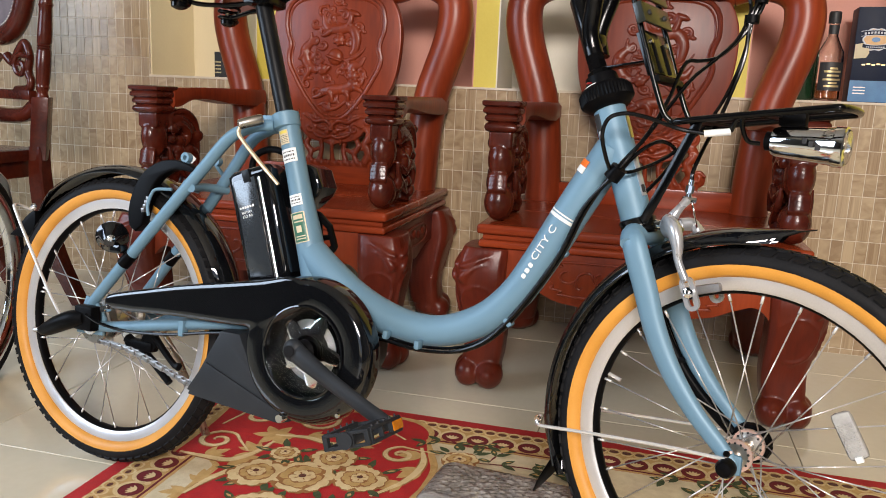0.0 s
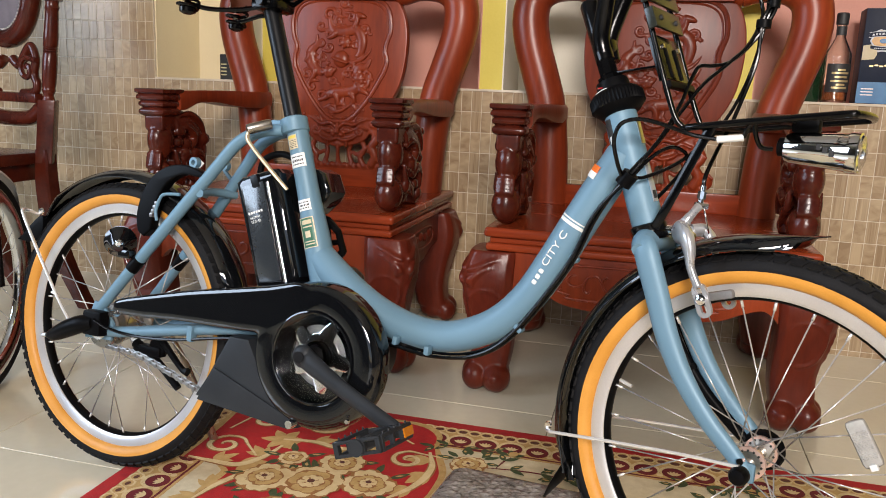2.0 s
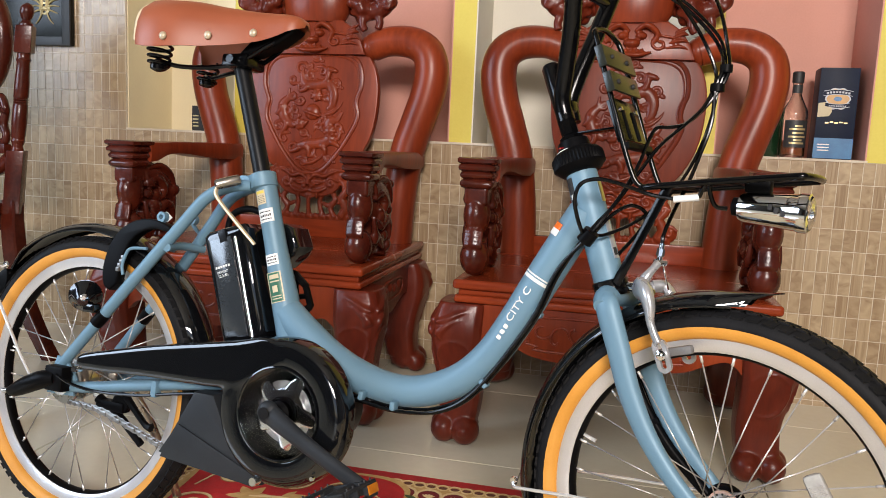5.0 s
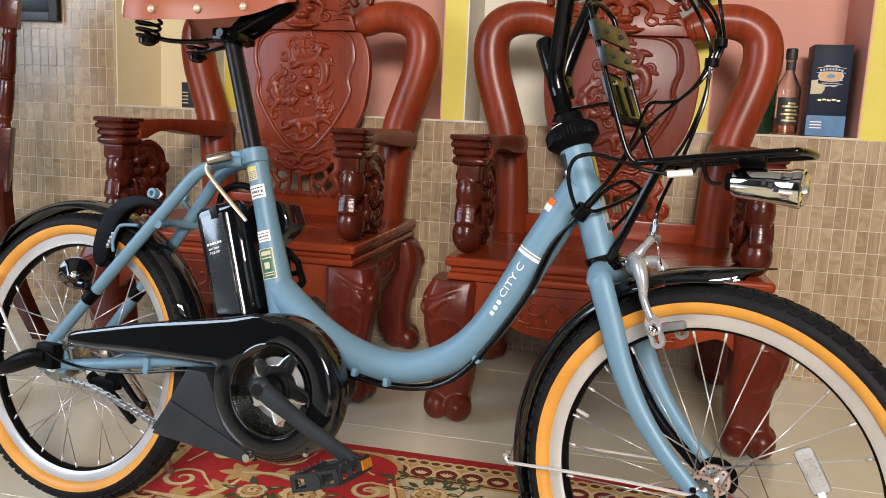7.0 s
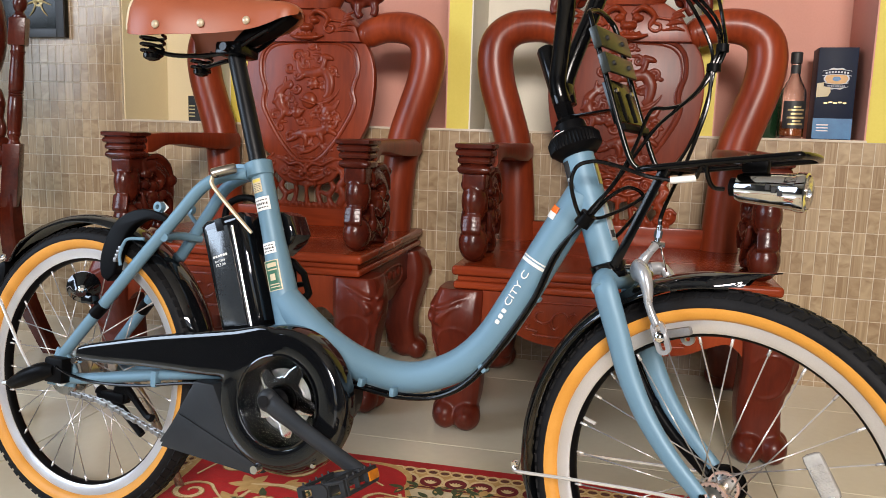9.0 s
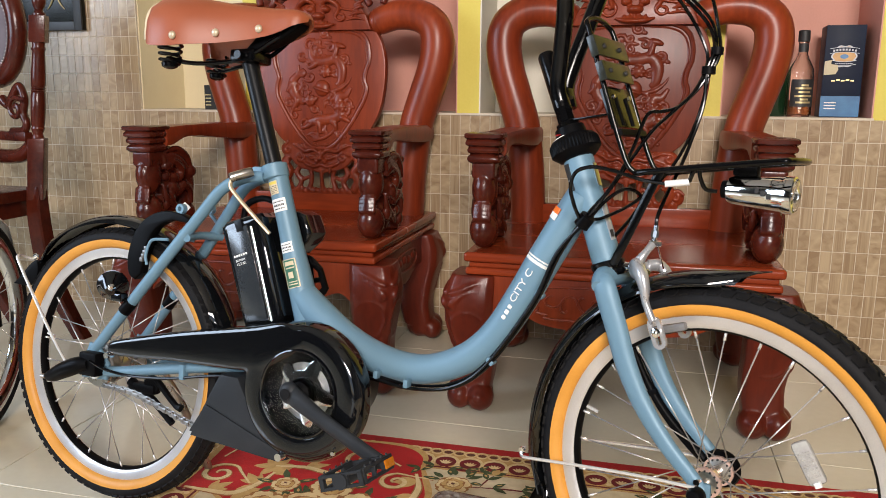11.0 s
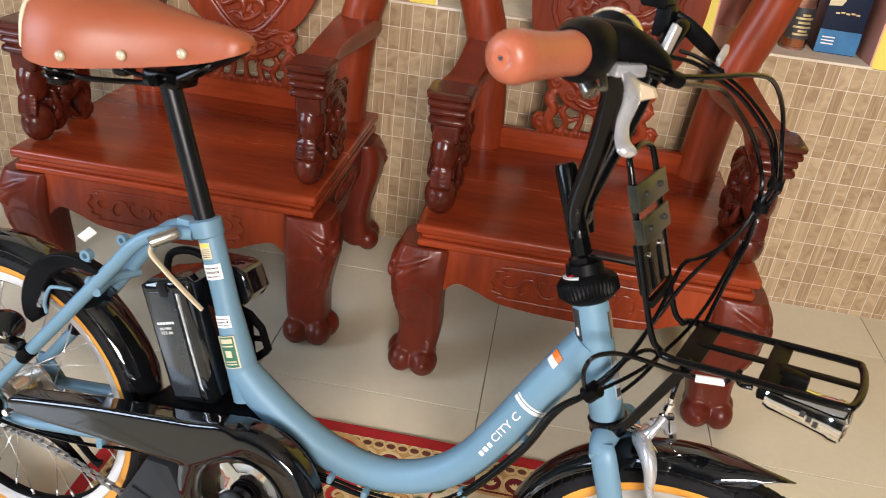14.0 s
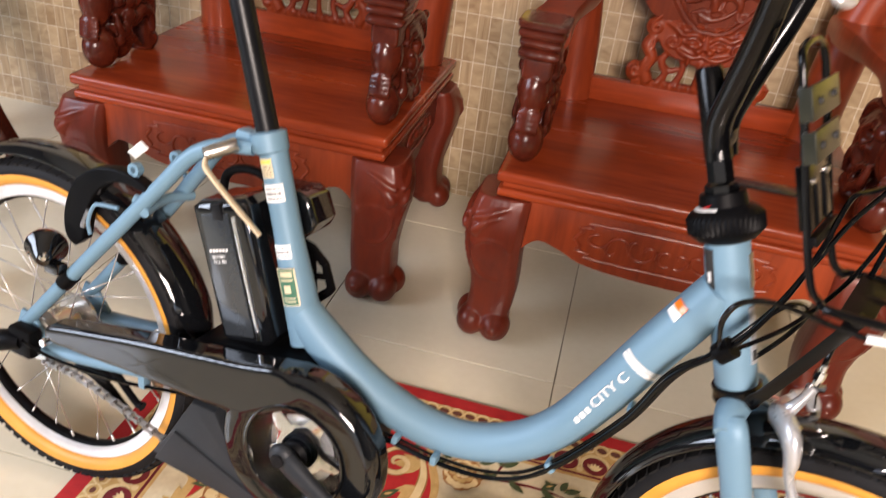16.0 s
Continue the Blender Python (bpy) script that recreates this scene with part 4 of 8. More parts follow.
    bm = bmesh.new()
    rnd = random.Random(3)

    def beast(spine, thick, head, legs, curls):
        """A carved animal in low relief: a bent body, a knobbly head, short legs and curled mane and tail."""
        tube(bm, [(x, 0, z) for x, z in spine], [q * 1.5 for q in thick], 12, 4, wide=0.55)
        hx, hz = head
        blob(bm, (hx, -0.002, hz), (0.014, 0.009, 0.012))
        for k in range(7):
            a = k * 0.9
            blob(bm, (hx + 0.013 * math.cos(a), -0.003, hz + 0.011 * math.sin(a)), (0.006, 0.007, 0.005), sub=1)
        for a, b in legs:
            tube(bm, [(a[0], -0.001, a[1]), ((a[0] + b[0]) / 2 + 0.004, -0.002, (a[1] + b[1]) / 2), (b[0], -0.001, b[1])], [0.0085, 0.007, 0.0055], 8, 3)
            blob(bm, (b[0], -0.001, b[1]), (0.0065, 0.006, 0.0045), sub=1)
        for x, z, r, turn, sg in curls:
            tube(bm, scroll_line(x, z, r, 1.15, turn, sg, 0, r * 0.9), [0.003, 0.0045, 0.005, 0.005, 0.005, 0.005, 0.0045, 0.0042, 0.004, 0.004, 0.0038, 0.0036, 0.003, 0.003], 8, 2)

    beast([(-0.03, 0.872), (-0.02, 0.842), (0.01, 0.838), (0.04, 0.842), (0.055, 0.82), (0.052, 0.79), (0.04, 0.778)], [0.004, 0.007, 0.0085, 0.009, 0.009, 0.007, 0.004], (0.013, 0.812), (((0.035, 0.848), (0.04, 0.882)), ((0.04, 0.878), (0.06, 0.872)), ((-0.012, 0.835), (-0.03, 0.822))), ((-0.03, 0.878, 0.016, 0.5, 1), (0.024, 0.872, 0.012, 2.0, -1), (-0.008, 0.886, 0.01, 3.0, 1), (-0.03, 0.832, 0.012, 1.0, -1)))
    beast([(-0.045, 0.818), (-0.06, 0.806), (-0.076, 0.788), (-0.074, 0.762), (-0.06, 0.745), (-0.042, 0.738)], [0.004, 0.006, 0.0085, 0.009, 0.008, 0.007], (-0.03, 0.742), (((-0.078, 0.785), (-0.09, 0.765)), ((-0.064, 0.745), (-0.075, 0.72)), ((-0.035, 0.732), (-0.012, 0.748))), ((-0.05, 0.812, 0.013, 2.6, 1), (-0.062, 0.777, 0.012, 0.3, -1), (-0.07, 0.705, 0.014, 1.2, 1), (-0.03, 0.8, 0.012, 4.0, 1)))
    beast([(0.08, 0.775), (0.066, 0.755), (0.05, 0.752), (0.045, 0.73), (0.048, 0.705), (0.02, 0.695), (-0.01, 0.692), (-0.038, 0.683)], [0.003, 0.006, 0.0075, 0.008, 0.0095, 0.009, 0.0085, 0.006], (0.05, 0.727), (((0.03, 0.69), (0.04, 0.67)), ((-0.012, 0.69), (-0.002, 0.662)), ((0.055, 0.7), (0.076, 0.688)), ((-0.03, 0.682), (-0.05, 0.672))), ((0.028, 0.752, 0.012, 1.6, -1), (-0.045, 0.682, 0.013, 0.4, 1), (-0.018, 0.648, 0.014, 2.4, -1), (0.014, 0.7, 0.01, 3.3, 1), (0.066, 0.715, 0.011, 1.0, -1)))
    for x, z, r, turn, sg in ((-0.005, 0.862, 0.013, 1.0, 1), (0.062, 0.842, 0.012, 2.4, -1), (0.038, 0.806, 0.011, 0.5, 1), (-0.044, 0.772, 0.012, 4.0, -1), (-0.016, 0.722, 0.013, 2.2, 1), (0.02, 0.736, 0.012, 3.6, -1), (0.07, 0.735, 0.012, 5.0, 1), (-0.085, 0.735, 0.012, 1.4, 1), (0.0, 0.672, 0.012, 0.2, -1), (0.05, 0.66, 0.012, 2.8, 1), (-0.05, 0.85, 0.012, 5.4, -1), (0.01, 0.906, 0.012, 2.9, 1)):
        tube(bm, scroll_line(x, z, r, 1.25, turn, sg, 0.001, r * 0.8), [0.003, 0.0045, 0.005, 0.005, 0.005, 0.005, 0.0045, 0.0042, 0.004, 0.004, 0.0038, 0.0036, 0.003, 0.003], 8, 2)
        blob(bm, (x + r * 1.1, 0.001, z - r * 0.8), (0.008, 0.005, 0.006), sub=1)
    tube(bm, [(-0.03, 0, 0.655), (-0.005, 0, 0.645), (0.02, 0, 0.655), (0.04, 0, 0.672)], [0.004, 0.006, 0.005, 0.003], 8)
    blob(bm, (0.003, 0, 0.772), (0.021, 0.011, 0.021), sub=3)
    tube(bm, [(-0.02, -0.006, 0.775), (0.003, -0.0125, 0.768), (0.022, -0.006, 0.762)], 0.003, 6)
    tube(bm, [(0.022, 0, 0.765), (0.05, 0, 0.77), (0.07, 0, 0.785), (0.08, 0, 0.8)], [0.003, 0.0055, 0.004, 0.002], 8)
    carve(part("medallion_relief", bm, WOOD, splat, "carved relief of scrolls and beasts", m=lean @ Matrix.Translation((0, -0.012, 0.758)) @ Matrix.Diagonal((1.22, 1.1, 1.2, 1)) @ Matrix.Translation((0, 0, -0.773))), 0.0022, 1)
    # crest with a mask, round boss and carved beasts on top
    bm = bmesh.new()
    crest = [(-0.165, 0.925), (0.165, 0.925), (0.15, 0.965), (0.128, 1.0), (0.09, 1.025), (-0.09, 1.025), (-0.128, 1.0), (-0.15, 0.965)]
    slab(bm, crest, -0.03, 0.03, 0.008, m=lean)
    cr = part("crest", bm, WOOD, ch)
    bm = bmesh.new()
    for s in (-1, 1):
        blob(bm, (s * 0.02, -0.03, 0.985), (0.014, 0.012, 0.011))
        tube(bm, [(s * 0.006, -0.034, 0.995), (s * 0.03, -0.038, 1.01), (s * 0.055, -0.034, 0.992), (s * 0.05, -0.034, 0.968)], [0.004, 0.008, 0.007, 0.003], 8)
        tube(bm, scroll_line(s * 0.062, 0.966, 0.022, 1.2, 1.0, s, -0.032, 0.02), [0.004] * 14, 8, 2)
        for k in range(4):
            tube(bm, [(s * (0.075 + k * 0.006), -0.03, 0.955 + k * 0.013), (s * (0.105 + k * 0.004), -0.032, 0.96 + k * 0.015), (s * (0.128 - k * 0.002), -0.029, 0.952 + k * 0.018)], [0.003, 0.005, 0.002], 6)
    blob(bm, (0, -0.033, 0.966), (0.02, 0.014, 0.012))
    tube(bm, [(-0.045, -0.033, 0.945), (-0.02, -0.038, 0.938), (0.02, -0.038, 0.938), (0.045, -0.033, 0.945)], [0.003, 0.006, 0.006, 0.003], 8)
    for k in range(5):
        blob(bm, (-0.024 + k * 0.012, -0.035, 0.948), (0.005, 0.006, 0.007), sub=1)
    carve(part("mask_carving", bm, WOOD, cr, "carved mask with brows and curled mane", m=lean @ Matrix.Translation((0, -0.03, 0.972)) @ Matrix.Diagonal((1.16, 1.7, 1.05, 1)) @ Matrix.Translation((0, 0.031, -0.972))), 0.0028, 1)
    bm = bmesh.new()
    lathe(bm, [(0.03, 1.015), (0.085, 1.02), (0.1, 1.045), (0.108, 1.09), (0.1, 1.14), (0.07, 1.175), (0.02, 1.19)], 28, m=lean @ Matrix.Translation((0, 0.0, 0)) @ Matrix.Diagonal((1, 0.5, 1, 1)))
    part("boss", bm, WOOD, cr, "smooth bulging finial boss")
    for s in (-1, 1):
        bm = bmesh.new()
        rnd = random.Random(21)
        for k in range(12):
            a = k * 0.55
            tube(bm, scroll_line(s * (0.135 + 0.03 * math.cos(a * 2.1)), 1.09 + 0.05 * math.sin(a * 1.7), 0.014, 1.2, a, s, -0.028 + 0.006 * (k % 3), 0.01), [0.006] * 14, 8, 2)
            tube(bm, scroll_line(s * (0.21 + 0.02 * math.cos(a * 2.7)), 1.082 + 0.018 * math.sin(a * 2.3), 0.009, 1.1, a, -s, -0.03, 0.006), [0.0045] * 14, 6, 2)
        for k in range(30):
            q = rnd.uniform(0.012, 0.022)
            blob(bm, (s * rnd.uniform(0.105, 0.165), rnd.uniform(-0.03, 0.025), rnd.uniform(1.03, 1.15)), (q, q, q))
        tube(bm, [(s * 0.15, 0, 1.05), (s * 0.2, -0.005, 1.06), (s * 0.225, -0.01, 1.075)], [0.028, 0.026, 0.02], 12)
        blob(bm, (s * 0.225, -0.012, 1.078), (0.026, 0.026, 0.024))
        tube(bm, [(s * 0.19, -0.01, 1.05), (s * 0.2, -0.012, 1.02), (s * 0.195, -0.015, 1.0)], [0.014, 0.012, 0.012], 8)
        tube(bm, [(s * 0.15, -0.015, 1.04), (s * 0.15, -0.02, 1.01), (s * 0.16, -0.02, 0.995)], [0.016, 0.012, 0.012], 8)
        for k in range(3):
            tube(bm, [(s * (0.215 + k * 0.008), -0.01, 1.098), (s * (0.222 + k * 0.008), -0.01, 1.115), (s * (0.235 + k * 0.008), -0.01, 1.118)], [0.007, 0.006, 0.003], 6)
        carve(part("beast_carving", bm, WOOD_LEG, cr, m=lean), 0.004, 1)
    # pierced carving below the splat, and the bottom rail
    bm = bmesh.new()
    half_mask = spline([(0.0, 0.594), (0.06, 0.594), (0.118, 0.592), (0.134, 0.574), (0.124, 0.553), (0.102, 0.545), (0.088, 0.527), (0.062, 0.512), (0.03, 0.506), (0.0, 0.498)], 3)
    slab(bm, [(p[0], p[1]) for p in half_mask] + [(-p[0], p[1]) for p in reversed(half_mask[1:-1])], -0.012, 0.014, 0.003)
    for s in (-1, 1):
        tube(bm, [(s * 0.006, -0.015, 0.559), (s * 0.024, -0.018, 0.572), (s * 0.05, -0.017, 0.567), (s * 0.07, -0.015, 0.578), (s * 0.092, -0.012, 0.586)], [0.004, 0.0065, 0.006, 0.005, 0.002], 8)
        blob(bm, (s * 0.03, -0.014, 0.553), (0.013, 0.007, 0.0065))
        tube(bm, [(s * 0.014, -0.014, 0.549), (s * 0.03, -0.016, 0.5445), (s * 0.05, -0.013, 0.554)], [0.002, 0.0035, 0.002], 6)
        blob(bm, (s * 0.0125, -0.016, 0.5375), (0.009, 0.009, 0.0075))
        tube(bm, scroll_line(s * 0.07, 0.548, 0.016, 1.2, 0.8, s, -0.013, 0.016), [0.004] * 14, 8, 2)
        tube(bm, scroll_line(s * 0.11, 0.573, 0.015, 1.2, 2.0, -s, -0.012, 0.016), [0.004] * 14, 8, 2)
        tube(bm, [(0, -0.014, 0.5265), (s * 0.022, -0.016, 0.521), (s * 0.045, -0.015, 0.527), (s * 0.062, -0.012, 0.538)], [0.004, 0.005, 0.005, 0.002], 8)
        tube(bm, [(s * 0.028, -0.014, 0.522), (s * 0.03, -0.015, 0.508), (s * 0.026, -0.013, 0.497)], [0.005, 0.004, 0.0015], 8)
        for k in range(3):
            tube(bm, [(s * (0.012 + k * 0.022), -0.012, 0.579), (s * (0.018 + k * 0.024), -0.015, 0.587), (s * (0.03 + k * 0.024), -0.012, 0.59)], [0.002, 0.004, 0.002], 6)
        tube(bm, [(s * 0.108, 0, 0.552), (s * 0.122, -0.004, 0.53), (s * 0.106, -0.006, 0.505), (s * 0.118, -0.004, 0.482), (s * 0.104, -0.002, 0.458)], [0.013, 0.014, 0.013, 0.014, 0.013], 10)
        tube(bm, [(s * 0.072, 0, 0.522), (s * 0.084, -0.002, 0.5), (s * 0.07, -0.002, 0.478), (s * 0.08, 0, 0.458)], [0.008, 0.009, 0.008, 0.009], 8)
        tube(bm, [(s * 0.04, 0, 0.51), (s * 0.034, -0.002, 0.488), (s * 0.044, 0, 0.458)], [0.008, 0.007, 0.009], 8)
        tube(bm, [(s * 0.044, -0.002, 0.49), (s * 0.06, -0.002, 0.484), (s * 0.072, -0.002, 0.49)], [0.005, 0.006, 0.005], 8)
        blob(bm, (s * 0.138, 0.002, 0.474), (0.02, 0.012, 0.02))
        tube(bm, scroll_line(s * 0.118, 0.53, 0.011, 1.1, 0.5, s, -0.014, 0.01), [0.0035] * 14, 6, 2)
        tube(bm, scroll_line(s * 0.136, 0.477, 0.014, 1.2, 0.6, s, -0.01, 0.01), [0.004] * 14, 8, 2)
        tube(bm, scroll_line(s * 0.112, 0.49, 0.011, 1.1, 2.6, -s, -0.014, 0.01), [0.0035] * 14, 6, 2)
    tube(bm, [(0, -0.012, 0.575), (0, -0.017, 0.556), (0, -0.02, 0.541)], [0.004, 0.007, 0.01], 8)
    tube(bm, [(0, -0.006, 0.512), (0, -0.008, 0.49), (0, 0, 0.456)], [0.01, 0.006, 0.009], 10)
    slab(bm, [(-0.14, 0.446), (0.14, 0.446), (0.14, 0.462), (-0.14, 0.462)], -0.006, 0.016, 0.004)
    for k in range(-6, 7):
        blob(bm, (k * 0.021, -0.003, 0.458), (0.0095, 0.009, 0.0075), sub=1)
    carve(part("pierced_carving", bm, WOOD, ch, "openwork carving of a mask and legs", m=lean), 0.0024, 0)
    bm = bmesh.new()
    rbox(bm, (0, 0.515, 0.427), (0.5, 0.032, 0.044), 0.004)
    part("back_rail", bm, WOOD_X, ch)
    # the seat is low: everything under the arms is settled to its true height
    for ob in ch.children_recursive:
        for v in ob.data.vertices:
            z = v.co.z
            v.co.z = z * SEAT / 0.406 if z < 0.406 else SEAT + (z - 0.406) * (0.5 - SEAT) / 0.094 if z < 0.5 else z
    return ch


first = armchair(pose(CHAIRS[0][0], CHAIRS[0][1], 0))
for x, y in CHAIRS[1:]:
    other_chair = copy_thing(first, pose(x, y, 0))
    # this one has a browner back board
    for ob in other_chair.children_recursive:
        if ob.name.startswith(("back_splat", "medallion")):
            ob.data = ob.data.copy()
            ob.data.materials.clear()
            ob.data.materials.append(WOOD_BROWNER)

# ---- the bicycle ----
BIKE = frame_of((-0.5502, 1.2807, 0.2514), -10.19, 8.17, 0.79)
STEER = BIKE.inverted() @ frame_of((0.4776, 1.0987, 0.2477), -23.11, 4.12, 0.93)
bike = thing("bicycle", "pale blue small-wheeled electric bicycle with tan saddle beside the rug", "bicycle", BIKE)


def wheel(name, m, spokes=28, hub_half=0.034, hub_r=0.02, flange=0.027, flange_metal=None):
    """Parts of a wheel round the y axis, under an empty."""
    w = new(name)
    w.parent = bike
    w.matrix_basis = m
    tread = [(0.2262, -0.0232), (0.2335, -0.0234), (0.241, -0.0192), (0.2462, -0.0115), (0.2482, 0.0), (0.2462, 0.0115), (0.241, 0.0192), (0.2335, 0.0234), (0.2262, 0.0232), (0.218, 0.017), (0.218, -0.017)]
    ty = part("tyre", lathe(bmesh.new(), tread, 96, ALONG_Y, closed=True), RUBBER, w)
    for s in (-1, 1):
        bm = bmesh.new()
        lathe(bm, [(0.2120, s * 0.0150), (0.2150, s * 0.0195), (0.2200, s * 0.0221), (0.2235, s * 0.0233), (0.2272, s * 0.0236), (0.2272, s * 0.018), (0.2120, s * 0.012)], 96, ALONG_Y, closed=True)
        part("sidewall", bm, AMBER, w, "amber rubber sidewall")
    # tread blocks
    bm = bmesh.new()
    for k in range(84):
        for row, (yy, rr, hl) in enumerate(((-0.0165, 0.2435, 0.006), (-0.006, 0.248, 0.0038), (0.006, 0.248, 0.0038), (0.0165, 0.2435, 0.006))):
            a = 2 * math.pi * (k + 0.5 * (row % 2)) / 84
            mm = Matrix.Rotation(-a, 4, "Y") @ Matrix.Translation((rr, yy, 0)) @ Matrix.Rotation(radians(-28 if yy < -0.01 else 28 if yy > 0.01 else 0), 4, "Z")
            slant = 0.0032 if row % 2 else -0.0032
            vs = [bm.verts.new(mm @ Vector((dx, dy, dz + slant * dy / hl * 0.7))) for dx in (-0.002, 0.0009) for dy in (-hl, hl) for dz in (-0.0062, 0.0062)]
            for q in ((0, 1, 3, 2), (4, 6, 7, 5), (0, 4, 5, 1), (2, 3, 7, 6), (0, 2, 6, 4), (1, 5, 7, 3)):
                bm.faces.new([vs[i] for i in q])
    part("tread", bm, RUBBER, ty)["kind"] = "stuff"
    bm = bmesh.new()
    lathe(bm, [(0.2135, -0.0135), (0.2135, -0.0105), (0.203, -0.0100), (0.203, 0.0100), (0.2135, 0.0105), (0.2135, 0.0135), (0.2, 0.0128), (0.1955, 0.0105), (0.1952, 0.0098), (0.1952, -0.0098), (0.1955, -0.0105), (0.2, -0.0128)], 96, ALONG_Y, closed=True)
    part("rim", bm, ALLOY, w, "silver aluminium rim")
    bm = bmesh.new()
    lathe(bm, [(0.1952, -0.0092), (0.1915, -0.0055), (0.1905, 0.0), (0.1915, 0.0055), (0.1952, 0.0092), (0.196, 0.0)], 96, ALONG_Y, closed=True)
    part("rim_well", bm, MATTE, w, "black inner face of the rim")
    bm = bmesh.new()
    lathe(bm, [(hub_r * 0.55, -hub_half - 0.012), (hub_r * 0.7, -hub_half), (flange, -hub_half + 0.001), (flange, -hub_half + 0.005), (hub_r * 0.8, -hub_half + 0.008), (hub_r, 0.0), (hub_r * 0.8, hub_half - 0.008), (flange, hub_half - 0.005), (flange, hub_half - 0.001), (hub_r * 0.7, hub_half), (hub_r * 0.55, hub_half + 0.012)], 28, ALONG_Y)
    hub = part("hub", bm, CAST, w)
    for s in (-1, 1) if flange_metal else ():
        bm = bmesh.new()
        lathe(bm, [(flange * 0.6, s * (hub_half - 0.0006)), (flange + 0.0012, s * (hub_half - 0.0008)), (flange + 0.0012, s * (hub_half - 0.0055)), (flange * 0.6, s * (hub_half - 0.0058))], 28, ALONG_Y, closed=True)
        fl = part("hub_flange", bm, flange_metal, hub, "hub flange with a pink reflection put into its colour")
        bm = bmesh.new()
        for k in range(14):
            a = 2 * math.pi * k / 14
            rod(bm, ((flange - 0.003) * math.cos(a), s * (hub_half + 0.0002), (flange - 0.003) * math.sin(a)), ((flange - 0.003) * math.cos(a), s * (hub_half - 0.007), (flange - 0.003) * math.sin(a)), 0.0015, 6)
        part("spoke_hole", bm, INK, fl)["kind"] = "stuff"
    bm = bmesh.new()
    rod(bm, (0, 0, 0), (0, 0, 1), 0.00098, 6)
    spoke_mesh = bpy.data.meshes.new("spoke")
    bm.to_mesh(spoke_mesh)
    bm.free()
    spoke_mesh.materials.append(STEEL)
    spoke_mesh.shade_smooth()
    bm = bmesh.new()
    rod(bm, (0, 0, 0), (0, 0, 0.012), 0.0019, 8)
    nipple_mesh = bpy.data.meshes.new("nipple")
    bm.to_mesh(nipple_mesh)
    bm.free()
    nipple_mesh.materials.append(STEEL)
    nipple_mesh.shade_smooth()
    for k in range(spokes):
        side = -1 if k % 2 else 1
        cross = 1 if (k // 2) % 2 else -1
        a = 2 * math.pi * k / spokes + 0.09
        b = a + cross * radians(72)
        p = Vector(((flange - 0.003) * math.cos(b), side * (hub_half - 0.003), (flange - 0.003) * math.sin(b)))
        q = Vector((0.1925 * math.cos(a), side * 0.003, 0.1925 * math.sin(a)))
        turn = (q - p).to_track_quat("Z", "Y").to_matrix().to_4x4()
        sp = new("spoke", spoke_mesh)
        sp.parent = w
        sp.matrix_basis = Matrix.Translation(p) @ turn @ Matrix.Diagonal((1, 1, (q - p).length, 1))
        nip = new("nipple", nipple_mesh)
        nip.parent = w
        nip.matrix_basis = Matrix.Translation(q - (q - p).normalized() * 0.0115) @ turn
    bm = bmesh.new()
    rod(bm, (0, 0, -0.19), (0, 0, -0.172), 0.0026, 8)
    part("valve", bm, STEEL, w, m=Matrix.Rotation(radians(100), 4, "Y"))
    return w


wheel("rear_wheel", Matrix(), hub_half=0.032, hub_r=0.026, flange=0.036)
front = wheel("front_wheel", STEER @ Matrix.Translation((0, -0.012, 0.008)) @ Matrix.Rotation(radians(6), 4, "Y"), hub_half=0.028, hub_r=0.010, flange=0.0185, flange_metal=FLANGE_TINT)
# prism reflector clipped to the front spokes
bm = bmesh.new()
rm = Matrix.Translation((0.108, -0.012, 0.066)) @ Matrix.Rotation(radians(-37), 4, "Y")
rbox(bm, (0, 0, 0), (0.022, 0.009, 0.054), 0.006, rm)
refl = part("spoke_reflector", bm, REFLECTOR, front, "clear prismatic spoke reflector")
bm = bmesh.new()
for k in range(5):
    for j in range(9):
        rbox(bm, (-0.007 + k * 0.0035 + 0.0017 * (j % 2) - 0.0008, -0.0048, -0.016 + j * 0.0036), (0.0026, 0.0012, 0.0026), 0.0005, rm, 1)
prism = part("reflector_prism", bm, REFLECTOR, refl)
prism["kind"] = "stuff"
part("reflector_clip", rbox(bmesh.new(), (0.0, -0.005, -0.026), (0.008, 0.006, 0.007), 0.001, rm), WHITE, refl, "white clip")

# frame: seat tube, swept main tube, head tube, stays
SEAT_TOP, SEAT_LOW = (0.331, 0, 0.368), (0.407, 0, 0.125)
HEAD_TOP, HEAD_LOW = (0.8335, 0, 0.402), (0.8855, 0, 0.256)
fr = part("frame", tube(bmesh.new(), [(0.396, 0, 0.164), (0.425, 0, 0.138), (0.472, 0, 0.107), (0.522, 0, 0.084), (0.579, 0, 0.071), (0.634, 0, 0.075), (0.69, 0, 0.1), (0.732, 0, 0.14), (0.765, 0, 0.193), (0.796, 0, 0.252), (0.823, 0, 0.302), (0.846, 0, 0.345)], [0.0225, 0.0255, 0.025, 0.0245, 0.0235, 0.0225, 0.0228, 0.0232, 0.024, 0.0243, 0.024, 0.0225], 24, 6, flat=1.0), BLUE, bike, "smooth swept pale blue main tube")
part("seat_tube", tube(bmesh.new(), [SEAT_TOP, (0.3622, 0, 0.268), (0.3757, 0, 0.225), (0.3892, 0, 0.182), SEAT_LOW], [0.0172, 0.0173, 0.0192, 0.0214, 0.0222], 24), BLUE, bike)
bm = bmesh.new()
